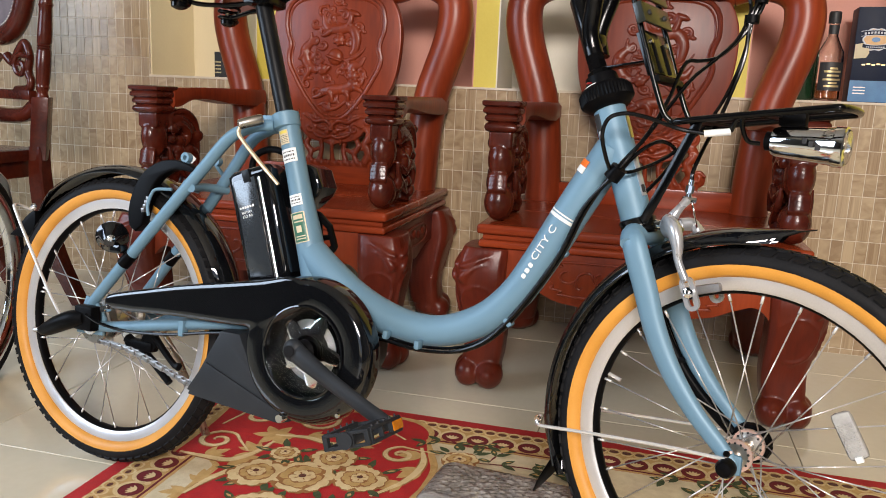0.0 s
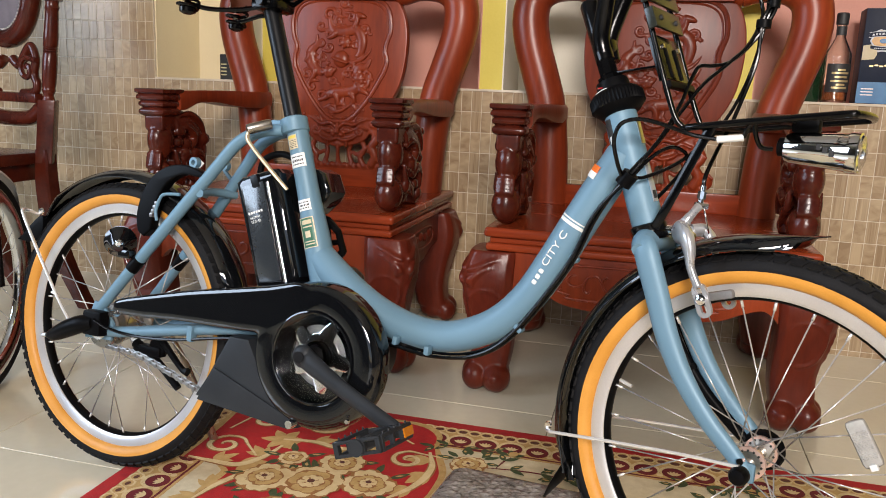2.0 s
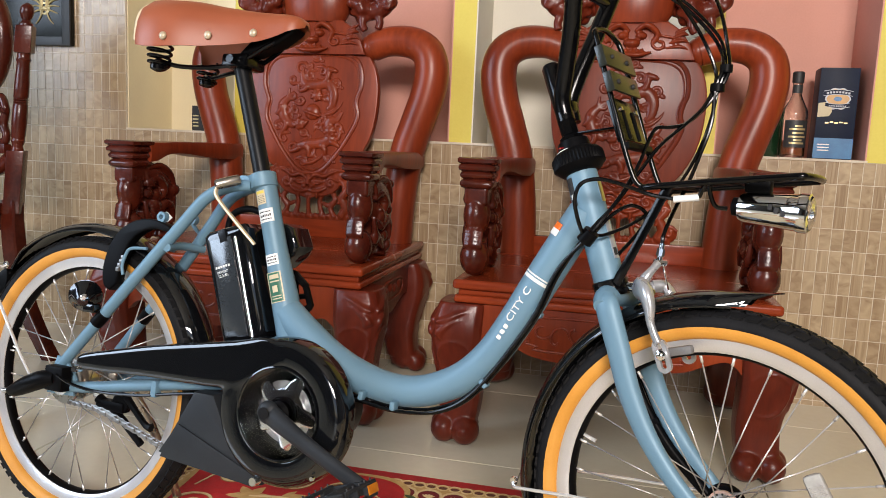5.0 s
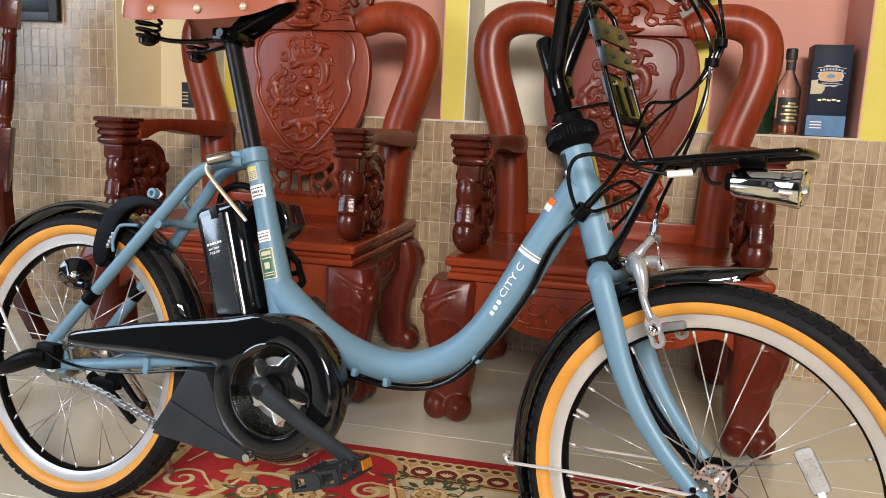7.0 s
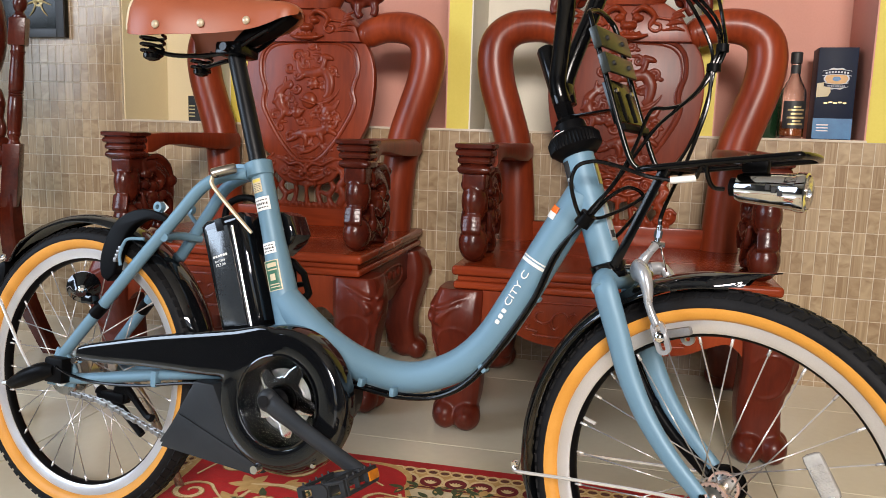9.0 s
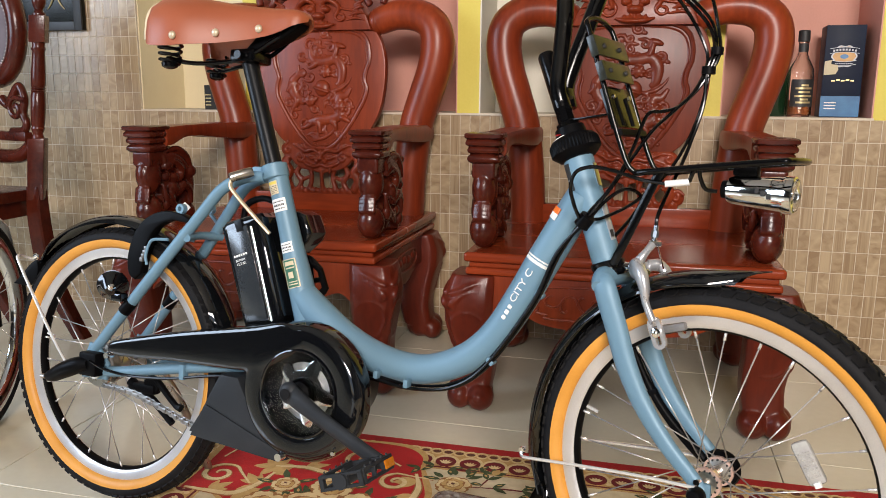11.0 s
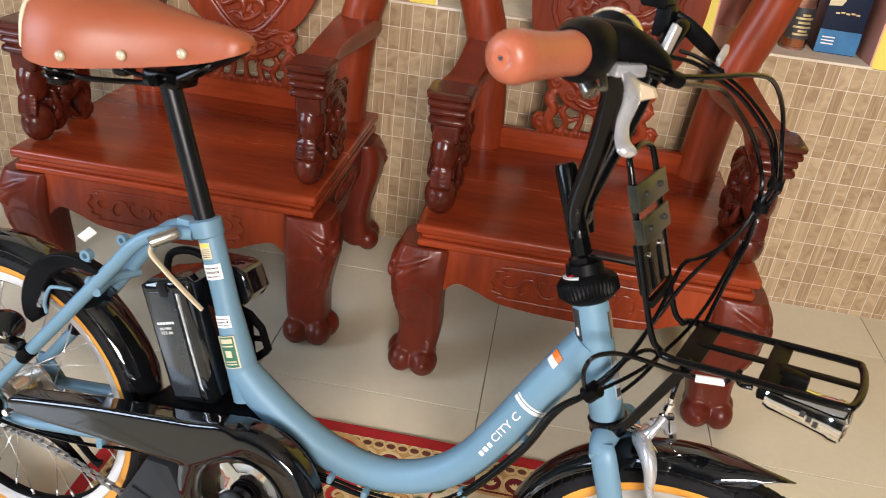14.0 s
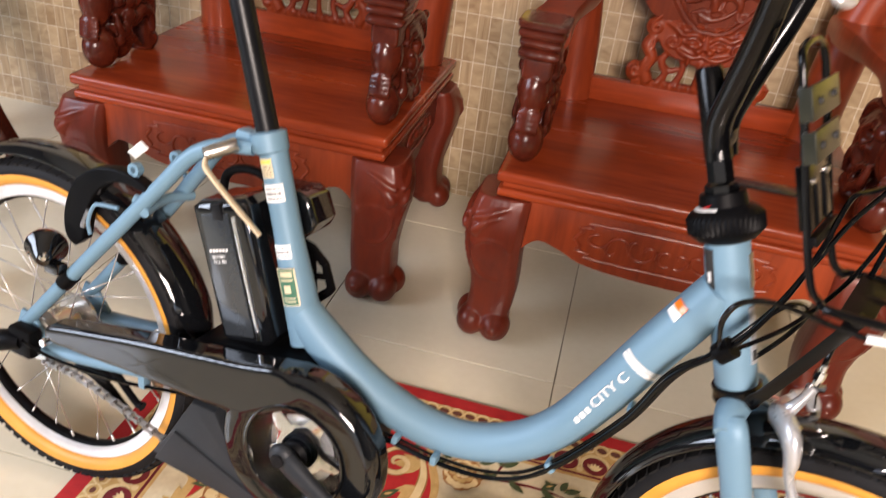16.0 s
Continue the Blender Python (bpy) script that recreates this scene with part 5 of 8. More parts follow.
lathe(bm, [(0.0175, -0.004), (0.0215, -0.001), (0.0215, 0.02), (0.0175, 0.022)], 20, Matrix.Translation((0.333, 0, 0.352)) @ Matrix.Rotation(radians(-16.9), 4, "Y"))
rbox(bm, (0.305, 0, 0.358), (0.03, 0.022, 0.02), 0.004)
part("seat_collar", bm, BLUE, bike)
part("head_tube", tube(bmesh.new(), [HEAD_TOP, (0.848, 0, 0.36), (0.866, 0, 0.31), HEAD_LOW], [0.0205, 0.0215, 0.0205, 0.0205], 22), BLUE, bike)
for s in (-1, 1):
    part("seat_stay", tube(bmesh.new(), [(0.318, s * 0.012, 0.352), (0.285, s * 0.02, 0.348), (0.245, s * 0.027, 0.328), (0.205, s * 0.034, 0.280), (0.14, s * 0.044, 0.2), (0.06, s * 0.052, 0.104), (-0.006, s * 0.056, 0.026)], [0.009, 0.0095, 0.0098, 0.0098, 0.0098, 0.0096, 0.009], 16), BLUE, bike)
    part("chain_stay", tube(bmesh.new(), [(0.0, s * 0.056, -0.004), (0.05, s * 0.056, 0.000), (0.15, s * 0.054, 0.017), (0.25, s * 0.05, 0.034), (0.36, s * 0.046, 0.05)], [0.011, 0.0115, 0.012, 0.012, 0.012], 16, flat=0.8), BLUE, bike)
    bm = bmesh.new()
    slab(bm, [(-0.03, -0.02), (0.03, -0.018), (0.035, 0.01), (0.01, 0.04), (-0.012, 0.045), (-0.025, 0.012)], s * 0.052, s * 0.058, 0.002)
    part("dropout", bm, BLUE, bike)
    bm = bmesh.new()
    lathe(bm, [(0.004, -0.005), (0.0085, -0.005), (0.0085, 0.005), (0.004, 0.005)], 16, Matrix.Translation((0.168, s * 0.036, 0.291)) @ ALONG_Y, closed=True)
    rod(bm, (0.168, s * 0.036, 0.283), (0.19, s * 0.036, 0.262), 0.0035, 8)
    part("carrier_eyelet", bm, BLUE, bike)
    part("stay_sleeve", tube(bmesh.new(), [(0.078, s * 0.0505, 0.125), (0.062, s * 0.052, 0.107)], 0.0112, 16), MATTE, bike, "black rubber sleeve on the stay")
bm = bmesh.new()
tube(bm, [(0.188, -0.044, 0.243), (0.18, 0, 0.246), (0.188, 0.044, 0.243)], 0.007, 10)
part("stay_bridge", bm, BLUE, bike)

# white and orange print on the main tube
TUBE_A, TUBE_B = Vector((0.746, 0, 0.160)), Vector((0.846, 0, 0.346))
ax = (TUBE_B - TUBE_A).normalized()
side = Vector((0, -1, 0))
upw = ax.cross(side) * -1


def on_tube(s, lift, r, angle):
    """A pose for print that runs along the main tube: s along it, angle round it from its near side upwards."""
    f = (side * math.cos(radians(angle)) + upw * math.sin(radians(angle))).normalized()
    g = f.cross(ax)
    m = Matrix((ax, g, f)).transposed().to_4x4()
    m.translation = TUBE_A + ax * s + f * (r + lift)
    return m


upw = (Vector((0, 0, 1)) - ax * ax.z).normalized()
lettering("print", "CITY C", 0.0138, WHITE, fr, on_tube(0.034, 0.0004, 0.0242, 8) @ Matrix.Translation((0.0, -0.005, 0)) @ Matrix.Diagonal((1.24, 1, 1, 1)), 0.0005)
bm = bmesh.new()
for k, w in enumerate((0.0085, 0.0095, 0.0085)):
    rbox(bm, (0.0085 + k * 0.0088, -0.002, 0.0002), (w * 0.66, 0.0064, 0.0012), 0.001, on_tube(0.0, 0.0, 0.0236, 8), 1)
part("logo_blocks", bm, WHITE, fr, "small plain white logo blocks")
for s0 in (0.098, 0.1045):
    part("ring_stripe", patch(bmesh.new(), TUBE_A, TUBE_B, 0.0249, s0, s0 + 0.0045 * (1 if s0 < 0.1 else 0.45), -52, 60), WHITE, fr)
part("orange_patch", patch(bmesh.new(), TUBE_A, TUBE_B, 0.0247, 0.172, 0.181, -62, -26), ORANGE, fr, "orange reflective patch")
part("white_patch", patch(bmesh.new(), TUBE_A, TUBE_B, 0.0247, 0.163, 0.172, -62, -26), WHITE, fr)
# labels on the seat tube
ST, SL = Vector(SEAT_TOP), Vector(SEAT_LOW)
for s0, s1, a0, a1, paint, word in ((0.024, 0.046, -22, 32, CREAM, "cream paper label"), (0.054, 0.075, -48, 40, WHITE, "white rounded registration label"), (0.126, 0.143, -34, 34, WHITE, "white date label"), (0.154, 0.201, -34, 34, GREEN_LABEL, "green certification label")):
    rad = 0.0174 if s0 < 0.1 else 0.0189 if s0 < 0.15 else 0.0217
    lab = part("label", patch(bmesh.new(), ST, SL, rad, s0, s1, a0, a1), paint, bike, word)
    if paint is GREEN_LABEL:
        # cream border, band and emblem on the green ground
        for p, q, u, v in ((s0, s0 + 0.0012, a0, a1), (s1 - 0.0012, s1, a0, a1), (s0 + 0.0012, s1 - 0.0012, a0, a0 + 5), (s0 + 0.0012, s1 - 0.0012, a1 - 5, a1), (s0 + 0.021, s0 + 0.031, a0 + 22, a1 - 22)):
            part("border", patch(bmesh.new(), ST, SL, rad + 0.0002, p, q, u, v), CREAM, lab)
        for p, q in ((0.004, 0.0105), (0.0135, 0.0155), (0.0365, 0.038), (0.0405, 0.042)):
            part("print_bar", patch(bmesh.new(), ST, SL, rad + 0.0002, s0 + p, s0 + q, a0 + 11, a1 - 14), CREAM, lab)
        continue
    if paint is CREAM:
        part("yellow_band", patch(bmesh.new(), ST, SL, rad + 0.0002, s0 + 0.0012, s0 + 0.0055, a0 + 4, a1 - 4), YELLOW, lab)
    rows, top = (5, 0.0075) if paint is CREAM else (3, 0.002)
    step = (s1 - s0 - top - 0.0015) / rows
    for k in range(rows):
        p = s0 + top + step * (k + 0.5)
        tall = step * (0.62 if rows == 3 and k == 1 else 0.32)
        # short dashes, a word each
        u, j = a0 * 0.74, 0
        while u < a1 * 0.68:
            v = min(u + (9, 14, 6, 11)[(j + k) % 4] * (0.55 if rows == 3 and k == 1 else 1.0), a1 * 0.74)
            part("print_bar", patch(bmesh.new(), ST, SL, rad + 0.0002, p - tall / 2, p + tall / 2, u, v, n=3), INK, lab)
            u, j = v + 3.5, j + 1
part("label", patch(bmesh.new(), Vector(HEAD_TOP), Vector(HEAD_LOW), 0.0214, 0.07, 0.128, -72, -50), LEVER_SILVER, bike, "narrow silver label on the head tube")
part("label", patch(bmesh.new(), Vector(HEAD_TOP), Vector(HEAD_LOW), 0.0217, 0.114, 0.124, -69, -53), INK, bike, "round black mark on the silver label")
part("label", patch(bmesh.new(), Vector(HEAD_TOP), Vector(HEAD_LOW), 0.0214, 0.012, 0.05, 32, 62), INK, bike, "narrow black label with a white mark")
part("print_bar", patch(bmesh.new(), Vector(HEAD_TOP), Vector(HEAD_LOW), 0.0217, 0.034, 0.044, 42, 54), WHITE, bike)
part("head_badge", patch(bmesh.new(), Vector(HEAD_TOP), Vector(HEAD_LOW), 0.0214, 0.02, 0.052, -92, -62), CAST, bike, "round metal head badge")

# seat post and saddle
part("seat_post", tube(bmesh.new(), [(0.2665, 0, 0.552), (0.331, 0, 0.36)], 0.0136, 18), BLACK_TUBE, bike)
bm = bmesh.new()
tube(bm, [(0.286, -0.06, 0.346), (0.288, -0.058, 0.347), (0.3, -0.047, 0.353), (0.31, -0.036, 0.358), (0.312, -0.034, 0.359)], [0.006, 0.0078, 0.008, 0.0078, 0.006], 16, 3)
part("release_cam", bm, CAST, bike)
part("release_lever", tube(bmesh.new(), [(0.289, -0.057, 0.345), (0.287, -0.058, 0.333), (0.298, -0.055, 0.318), (0.324, -0.047, 0.29), (0.352, -0.038, 0.261)], [0.0035, 0.0042, 0.004, 0.0042, 0.0036], 10, flat=0.7), IVORY, bike, "ivory-coated quick-release lever")
bm = bmesh.new()
stations = spline([(0.122, 0.080, 0.637, 0.566), (0.135, 0.094, 0.643, 0.556), (0.17, 0.098, 0.6435, 0.552), (0.205, 0.088, 0.641, 0.555), (0.245, 0.064, 0.6345, 0.56), (0.285, 0.044, 0.629, 0.567), (0.32, 0.032, 0.625, 0.574), (0.348, 0.0285, 0.6225, 0.582), (0.366, 0.027, 0.62, 0.589), (0.378, 0.021, 0.616, 0.594), (0.384, 0.012, 0.611, 0.598), (0.386, 0.006, 0.607, 0.6)], 4)
rings = []
for x, w, zt, zb in stations:
    h = zt - zb
    half = [(0.0, zt), (w * 0.38, zt - h * 0.03), (w * 0.68, zt - h * 0.12), (w * 0.88, zt - h * 0.3), (w * 0.97, zt - h * 0.55), (w * 1.0, zt - h * 0.85), (w * 0.985, zb), (w * 0.94, zb + 0.0005), (w * 0.9, zb + h * 0.25), (w * 0.5, zt - h * 0.28), (0.0, zt - h * 0.2)]
    ring = [(y, z) for y, z in half] + [(-y, z) for y, z in reversed(half[1:-1])]
    rings.append([bm.verts.new((x, y, z)) for y, z in ring])
n = len(rings[0])
for a, b in zip(rings, rings[1:]):
    for k in range(n):
        bm.faces.new((a[k], a[(k + 1) % n], b[(k + 1) % n], b[k]))
bm.faces.new(rings[0]), bm.faces.new(rings[-1])
saddle = part("saddle", bm, LEATHER, bike, "tan leather saddle with pale rivets", sharp=60)
bm = bmesh.new()
x, w, zt, zb = stations[0]
h = zt - zb
edge_line = [(w * 0.99, zb), (w * 1.0, zt - h * 0.85), (w * 0.97, zt - h * 0.5), (w * 0.85, zt - h * 0.25), (w * 0.6, zt - h * 0.08), (0, zt)]
tube(bm, [(x - 0.001, -y, z) for y, z in edge_line] + [(x - 0.001, y, z) for y, z in reversed(edge_line[:-1])], 0.0035, 8, 3)
part("piping", bm, CREAM, saddle, "cream rear piping")
for x, zz in ((0.19, 0.568), (0.25, 0.576), (0.312, 0.586)):
    k = min(range(len(stations)), key=lambda i: abs(stations[i][0] - x))
    w = stations[k][1]
    for s in (-1, 1):
        bm = bmesh.new()
        lathe(bm, [(0.0066, 0), (0.0067, 0.001), (0.0058, 0.003), (0.0036, 0.0045), (0.001, 0.005)], 18, Matrix.Translation((x, s * (w * 0.995), zz)) @ Matrix.Rotation(radians(90 if s < 0 else -90), 4, "X"))
        part("rivet", bm, IVORY, saddle, "pale domed rivet")
bm = bmesh.new()
for s in (-1, 1):
    tube(bm, [(0.15, s * 0.055, 0.54), (0.18, s * 0.04, 0.534), (0.23, s * 0.022, 0.537), (0.28, s * 0.02, 0.545), (0.33, s * 0.016, 0.572), (0.355, 0.0, 0.59)], 0.0037, 8)
    coil = [(0.152 + (0.019 - 0.0012 * k / 8) * math.cos(2 * math.pi * k / 8), s * 0.058 + (0.019 - 0.0012 * k / 8) * math.sin(2 * math.pi * k / 8), 0.562 - 0.0098 * k / 8) for k in range(27)]
    tube(bm, coil, 0.0026, 8, 3)
    lathe(bm, [(0.006, 0.526), (0.0125, 0.529), (0.0135, 0.535), (0.009, 0.54), (0.005, 0.546)], 14, Matrix.Translation((0.152, s * 0.058, -0.004)))
rbox(bm, (0.272, 0, 0.548), (0.05, 0.05, 0.022), 0.006)
rod(bm, (0.272, -0.036, 0.547), (0.272, 0.036, 0.547), 0.007, 10)
bm2 = bmesh.new()
slab(bm2, [(0.27, 0.558), (0.3, 0.557), (0.345, 0.574), (0.37, 0.59), (0.376, 0.597), (0.36, 0.604), (0.3, 0.586)], -0.016, 0.016, 0.007, 3)
part("nose_base", bm2, MATTE, saddle, "black plastic base under the saddle nose")
part("saddle_rail", bm, BLACK_METAL, bike, "black coiled saddle springs and rail")

# battery behind the seat tube
bat = [(0.246, 0.264), (0.256, 0.274), (0.316, 0.292), (0.326, 0.286), (0.378, 0.13), (0.368, 0.112), (0.308, 0.1), (0.3, 0.106)]
battery = part("battery", slab(bmesh.new(), bat, -0.031, 0.05, 0.012, 3), GLOSS, bike, "glossy black battery case")
part("battery_face", slab(bmesh.new(), [(0.263, 0.259), (0.301, 0.271), (0.35, 0.122), (0.309, 0.112)], -0.0335, -0.028, 0.002), BATTERY_FACE, battery, "satin grey-black battery face")
# the bright reflection along the case edge, added as a chrome strip
part("battery_edge", tube(bmesh.new(), [(0.3085, -0.0295, 0.270), (0.357, -0.0295, 0.12)], 0.0042, 10), CHROME, battery, "chrome strip added for the highlight along the case edge")
part("battery_cap", slab(bmesh.new(), [(0.276, 0.276), (0.29, 0.281), (0.298, 0.262), (0.284, 0.258)], -0.035, -0.02, 0.003), BLACK_TUBE, battery)
bat_dir = Vector((0.053, 0, -0.152)).normalized()
bat_x = Vector((0.152, 0, 0.053)).normalized()
bm_m = Matrix((bat_x, -bat_dir, Vector((0, -1, 0)))).transposed().to_4x4()
bm_m.translation = Vector((0.295, -0.0337, 0.211))
bm = bmesh.new()
for k in range(6):
    rbox(bm, (-0.0105 + k * 0.0048, 0.011, 0.0002), (0.0032, 0.0036, 0.0006), 0.0006, bm_m, 1)
part("logo_blocks", bm, WHITE, battery, "small plain white logo blocks")
lettering("print", "BATTERY", 0.0048, WHITE, battery, bm_m @ Matrix.Translation((-0.0105, 0.0015, 0)), 0.0002)
lettering("print", "12.3 Ah", 0.0062, WHITE, battery, bm_m @ Matrix.Translation((-0.0105, -0.005, 0)), 0.0002)
bm = bmesh.new()
tube(bm, [(0.262, 0.01, 0.276), (0.266, 0.01, 0.3), (0.282, 0.01, 0.312), (0.305, 0.01, 0.316), (0.33, 0.01, 0.31)], 0.0055, 10)
part("battery_handle", bm, MATTE, battery)
bm = bmesh.new()
slab(bm, [(0.3, 0.293), (0.355, 0.298), (0.37, 0.292), (0.383, 0.263), (0.376, 0.248), (0.352, 0.226), (0.32, 0.225)], 0.03, 0.084, 0.008, 3)
part("battery_lock_case", bm, GLOSS, bike, "black lock case in front of the seat tube")
bm = bmesh.new()
slab(bm, [(0.345, 0.228), (0.368, 0.222), (0.39, 0.204), (0.384, 0.196), (0.366, 0.209), (0.36, 0.2), (0.352, 0.2)], 0.056, 0.064, 0.002)
slab(bm, [(0.39, 0.204), (0.404, 0.17), (0.4, 0.162), (0.379, 0.14), (0.36, 0.148), (0.364, 0.158), (0.376, 0.155), (0.393, 0.171), (0.383, 0.197)], 0.056, 0.064, 0.002)
rod(bm, (0.366, 0.06, 0.207), (0.374, 0.06, 0.155), 0.005, 8)
rod(bm, (0.37, 0.06, 0.18), (0.394, 0.06, 0.185), 0.0045, 8)
part("battery_bracket", bm, MATTE, bike)

# drive: motor, chain cover, crank, pedal
CX, CZ = 0.452, 0.026
bm = bmesh.new()
lathe(bm, [(0.02, -0.058), (0.09, -0.057), (0.094, -0.05), (0.08, -0.01), (0.066, 0.045), (0.02, 0.05)], 48, Matrix.Translation((CX, 0, CZ)) @ ALONG_Y)
slab(bm, [(0.26, 0.085), (0.3, 0.102), (0.42, 0.12), (0.46, 0.1), (0.42, 0.02), (0.34, 0.03)], -0.04, 0.04, 0.01)
part("motor", bm, MATTE, bike, "black motor housing")
cover_line = spline([(0.064, 0.036), (0.062, 0.052), (0.075, 0.062), (0.14, 0.077), (0.22, 0.094), (0.30, 0.108), (0.37, 0.12), (0.43, 0.131), (0.46, 0.10), (0.42, 0.072), (0.385, 0.052), (0.36, 0.048), (0.3, 0.045), (0.21, 0.043), (0.13, 0.038)], 3)
bm = bmesh.new()
slab(bm, [(p[0], p[1]) for p in cover_line], -0.0895, -0.052, 0.010, 4)
lathe(bm, [(0.0655, -0.052), (0.065, -0.085), (0.0665, -0.0885), (0.085, -0.0895), (0.097, -0.0885), (0.104, -0.082), (0.108, -0.07), (0.108, -0.05)], 72, Matrix.Translation((CX, 0, CZ)) @ ALONG_Y, closed=True)
cover = carve(part("chain_cover", bm, GLOSS, bike, "glossy black chain cover round the chainring", sharp=50), 0.0025, 5)
bm = bmesh.new()
lathe(bm, [(0.0675, -0.0885), (0.0675, -0.0905), (0.0655, -0.091), (0.064, -0.0895), (0.064, -0.0845)], 72, Matrix.Translation((CX, 0, CZ)) @ ALONG_Y, closed=True)
part("window_rim", bm, GLOSS, cover)
bm = bmesh.new()
lathe(bm, [(0.0645, -0.0842), (0.0645, -0.082), (0.002, -0.082), (0.002, -0.0842)], 48, Matrix.Translation((CX, 0, CZ)) @ ALONG_Y, closed=True)
part("cover_window", bm, CLEAR, cover, "clear plastic disc over the chainring")
bm = bmesh.new()
lathe(bm, [(0.0635, -0.07), (0.0635, -0.063), (0.046, -0.063), (0.046, -0.07)], 60, Matrix.Translation((CX, 0, CZ)) @ ALONG_Y, closed=True)
part("chainring_guard", bm, GLOSS, bike)
bm = bmesh.new()
star = []
for k in range(40):
    a = 2 * math.pi * k / 40
    star.append((CX + (0.034 + 0.022 * max(0, math.cos(5 * a + 0.6)) ** 0.45) * math.cos(a), CZ + (0.034 + 0.022 * max(0, math.cos(5 * a + 0.6)) ** 0.45) * math.sin(a)))
slab(bm, star, -0.072, -0.066, 0.0015)
part("chainring", bm, CHROME, bike, "polished star-shaped chainring plate")
bm = bmesh.new()
lathe(bm, [(0.012, -0.064), (0.047, -0.064), (0.047, -0.061), (0.012, -0.061)], 48, Matrix.Translation((CX, 0, CZ)) @ ALONG_Y, closed=True)
part("chainring_disc", bm, STEEL, bike, "bright steel disc behind the chainring")
bm = bmesh.new()
loop_tube(bm, [(CX + 0.0205 * math.cos(a), -0.075, CZ + 0.0205 * math.sin(a)) for a in (2 * math.pi * j / 14 for j in range(14))], 0.003, 6, 3)
lathe(bm, [(0.018, -0.072), (0.018, -0.085), (0.013, -0.09)], 24, Matrix.Translation((CX, 0, CZ)) @ ALONG_Y)
part("crank_axle", bm, MATTE, bike)
bm = bmesh.new()
tube(bm, [(0.443, -0.096, 0.03), (0.462, -0.1, 0.021), (0.51, -0.106, 0.0), (0.57, -0.112, -0.024), (0.612, -0.114, -0.041)], [0.0155, 0.0155, 0.0125, 0.0115, 0.0115], 16, 5, flat=0.95, wide=0.62)
blob(bm, (0.444, -0.098, 0.029), (0.017, 0.010, 0.017), sub=3)
crank = part("crank", bm, DARK_GREY, bike, "satin black crank arm")
bm = bmesh.new()
lathe(bm, [(0.0085, -0.1085), (0.0085, -0.11), (0.002, -0.1105)], 18, Matrix.Translation((0.444, 0, 0.029)) @ ALONG_Y)
part("crank_cap", bm, RUBBER, crank)
bm = bmesh.new()
tube(bm, [(0.448, 0.1, 0.026), (0.40, 0.106, 0.046), (0.29, 0.112, 0.09)], [0.014, 0.0125, 0.011], 12)
part("crank", bm, MATTE, bike)
PM = Matrix.Translation((0.605, -0.165, -0.041)) @ Matrix.Rotation(radians(-19), 4, "Y") @ Matrix.Scale(0.86, 4)
bm = bmesh.new()
rod(bm, (0, 0.055, 0), (0, -0.052, 0), 0.0055, 10)
lathe(bm, [(0.009, 0.05), (0.0105, 0.035), (0.0105, -0.035), (0.009, -0.05)], 14, ALONG_Y)
for s in (-1, 1):
    for z in (-0.0095, 0.0095):
        rbox(bm, (s * 0.037, 0, z), (0.008, 0.088, 0.005), 0.0015)
    for y, w in ((-0.042, 0.006), (-0.012, 0.004), (0.03, 0.03)):
        rbox(bm, (s * 0.037, y, 0), (0.008, w, 0.02), 0.0015)
    for k in range(5):
        rod(bm, (s * 0.037, -0.034 + k * 0.017, 0.011), (s * 0.037, -0.034 + k * 0.017, 0.0155), 0.0015, 6)
rbox(bm, (0, 0.044, 0), (0.078, 0.007, 0.02), 0.002)
for z in (-0.0095, 0.0095):
    rbox(bm, (0, -0.047, z), (0.078, 0.007, 0.005), 0.0015)
for x in (-0.035, 0.0, 0.035):
    rbox(bm, (x, -0.047, 0), (0.026 if x == 0 else 0.008, 0.007, 0.022), 0.0015)
for z in (0.0,):
    rbox(bm, (0, 0.0, z), (0.07, 0.006, 0.008), 0.002)
lathe(bm, [(0.0125, -0.054), (0.0125, -0.046)], 20, ALONG_Y)
pedal = part("pedal", bm, DARK_GREY, bike, "black plastic platform pedal", m=PM)
for s in (-1, 1):
    part("pedal_reflector", rbox(bmesh.new(), (s * 0.0415, 0.03, 0), (0.003, 0.028, 0.014), 0.0008), AMBER_LENS, pedal, "amber pedal reflector", m=PM)
bm = bmesh.new()
slab(bm, [(0.238, -0.068), (0.26, -0.035), (0.298, 0.034), (0.334, 0.034), (0.353, 0.0), (0.378, -0.03), (0.43, -0.068), (0.43, -0.082), (0.415, -0.087)], -0.082, -0.03, 0.006)
guard = part("lower_guard", bm, DARK_GREY, bike, "matt dark grey lower drive guard")
bm = bmesh.new()
slab(bm, [(0.246, -0.072), (0.277, -0.018), (0.283, -0.02), (0.43, -0.072), (0.418, -0.085)], -0.0855, -0.08, 0.002)
part("guard_crease", bm, DARK_GREY, guard)
bm = bmesh.new()
lathe(bm, [(0.006, -0.093), (0.0065, -0.089), (0.0065, -0.08)], 16, Matrix.Translation((0.424, 0, -0.075)) @ ALONG_Y)
part("guard_bolt", bm, CHROME, guard)
bm = bmesh.new()
lathe(bm, [(0.005, -0.094), (0.006, -0.09), (0.006, -0.08)], 16, Matrix.Translation((0.066, 0, 0.036)) @ ALONG_Y)
part("cover_bolt", bm, CHROME, cover)
for pt in ((0.52, -0.052),):
    bm = bmesh.new()
    lathe(bm, [(0.003, -0.093), (0.0035, -0.089)], 12, Matrix.Translation((pt[0], 0, pt[1])) @ ALONG_Y)
    part("cover_screw", bm, CHROME, cover)

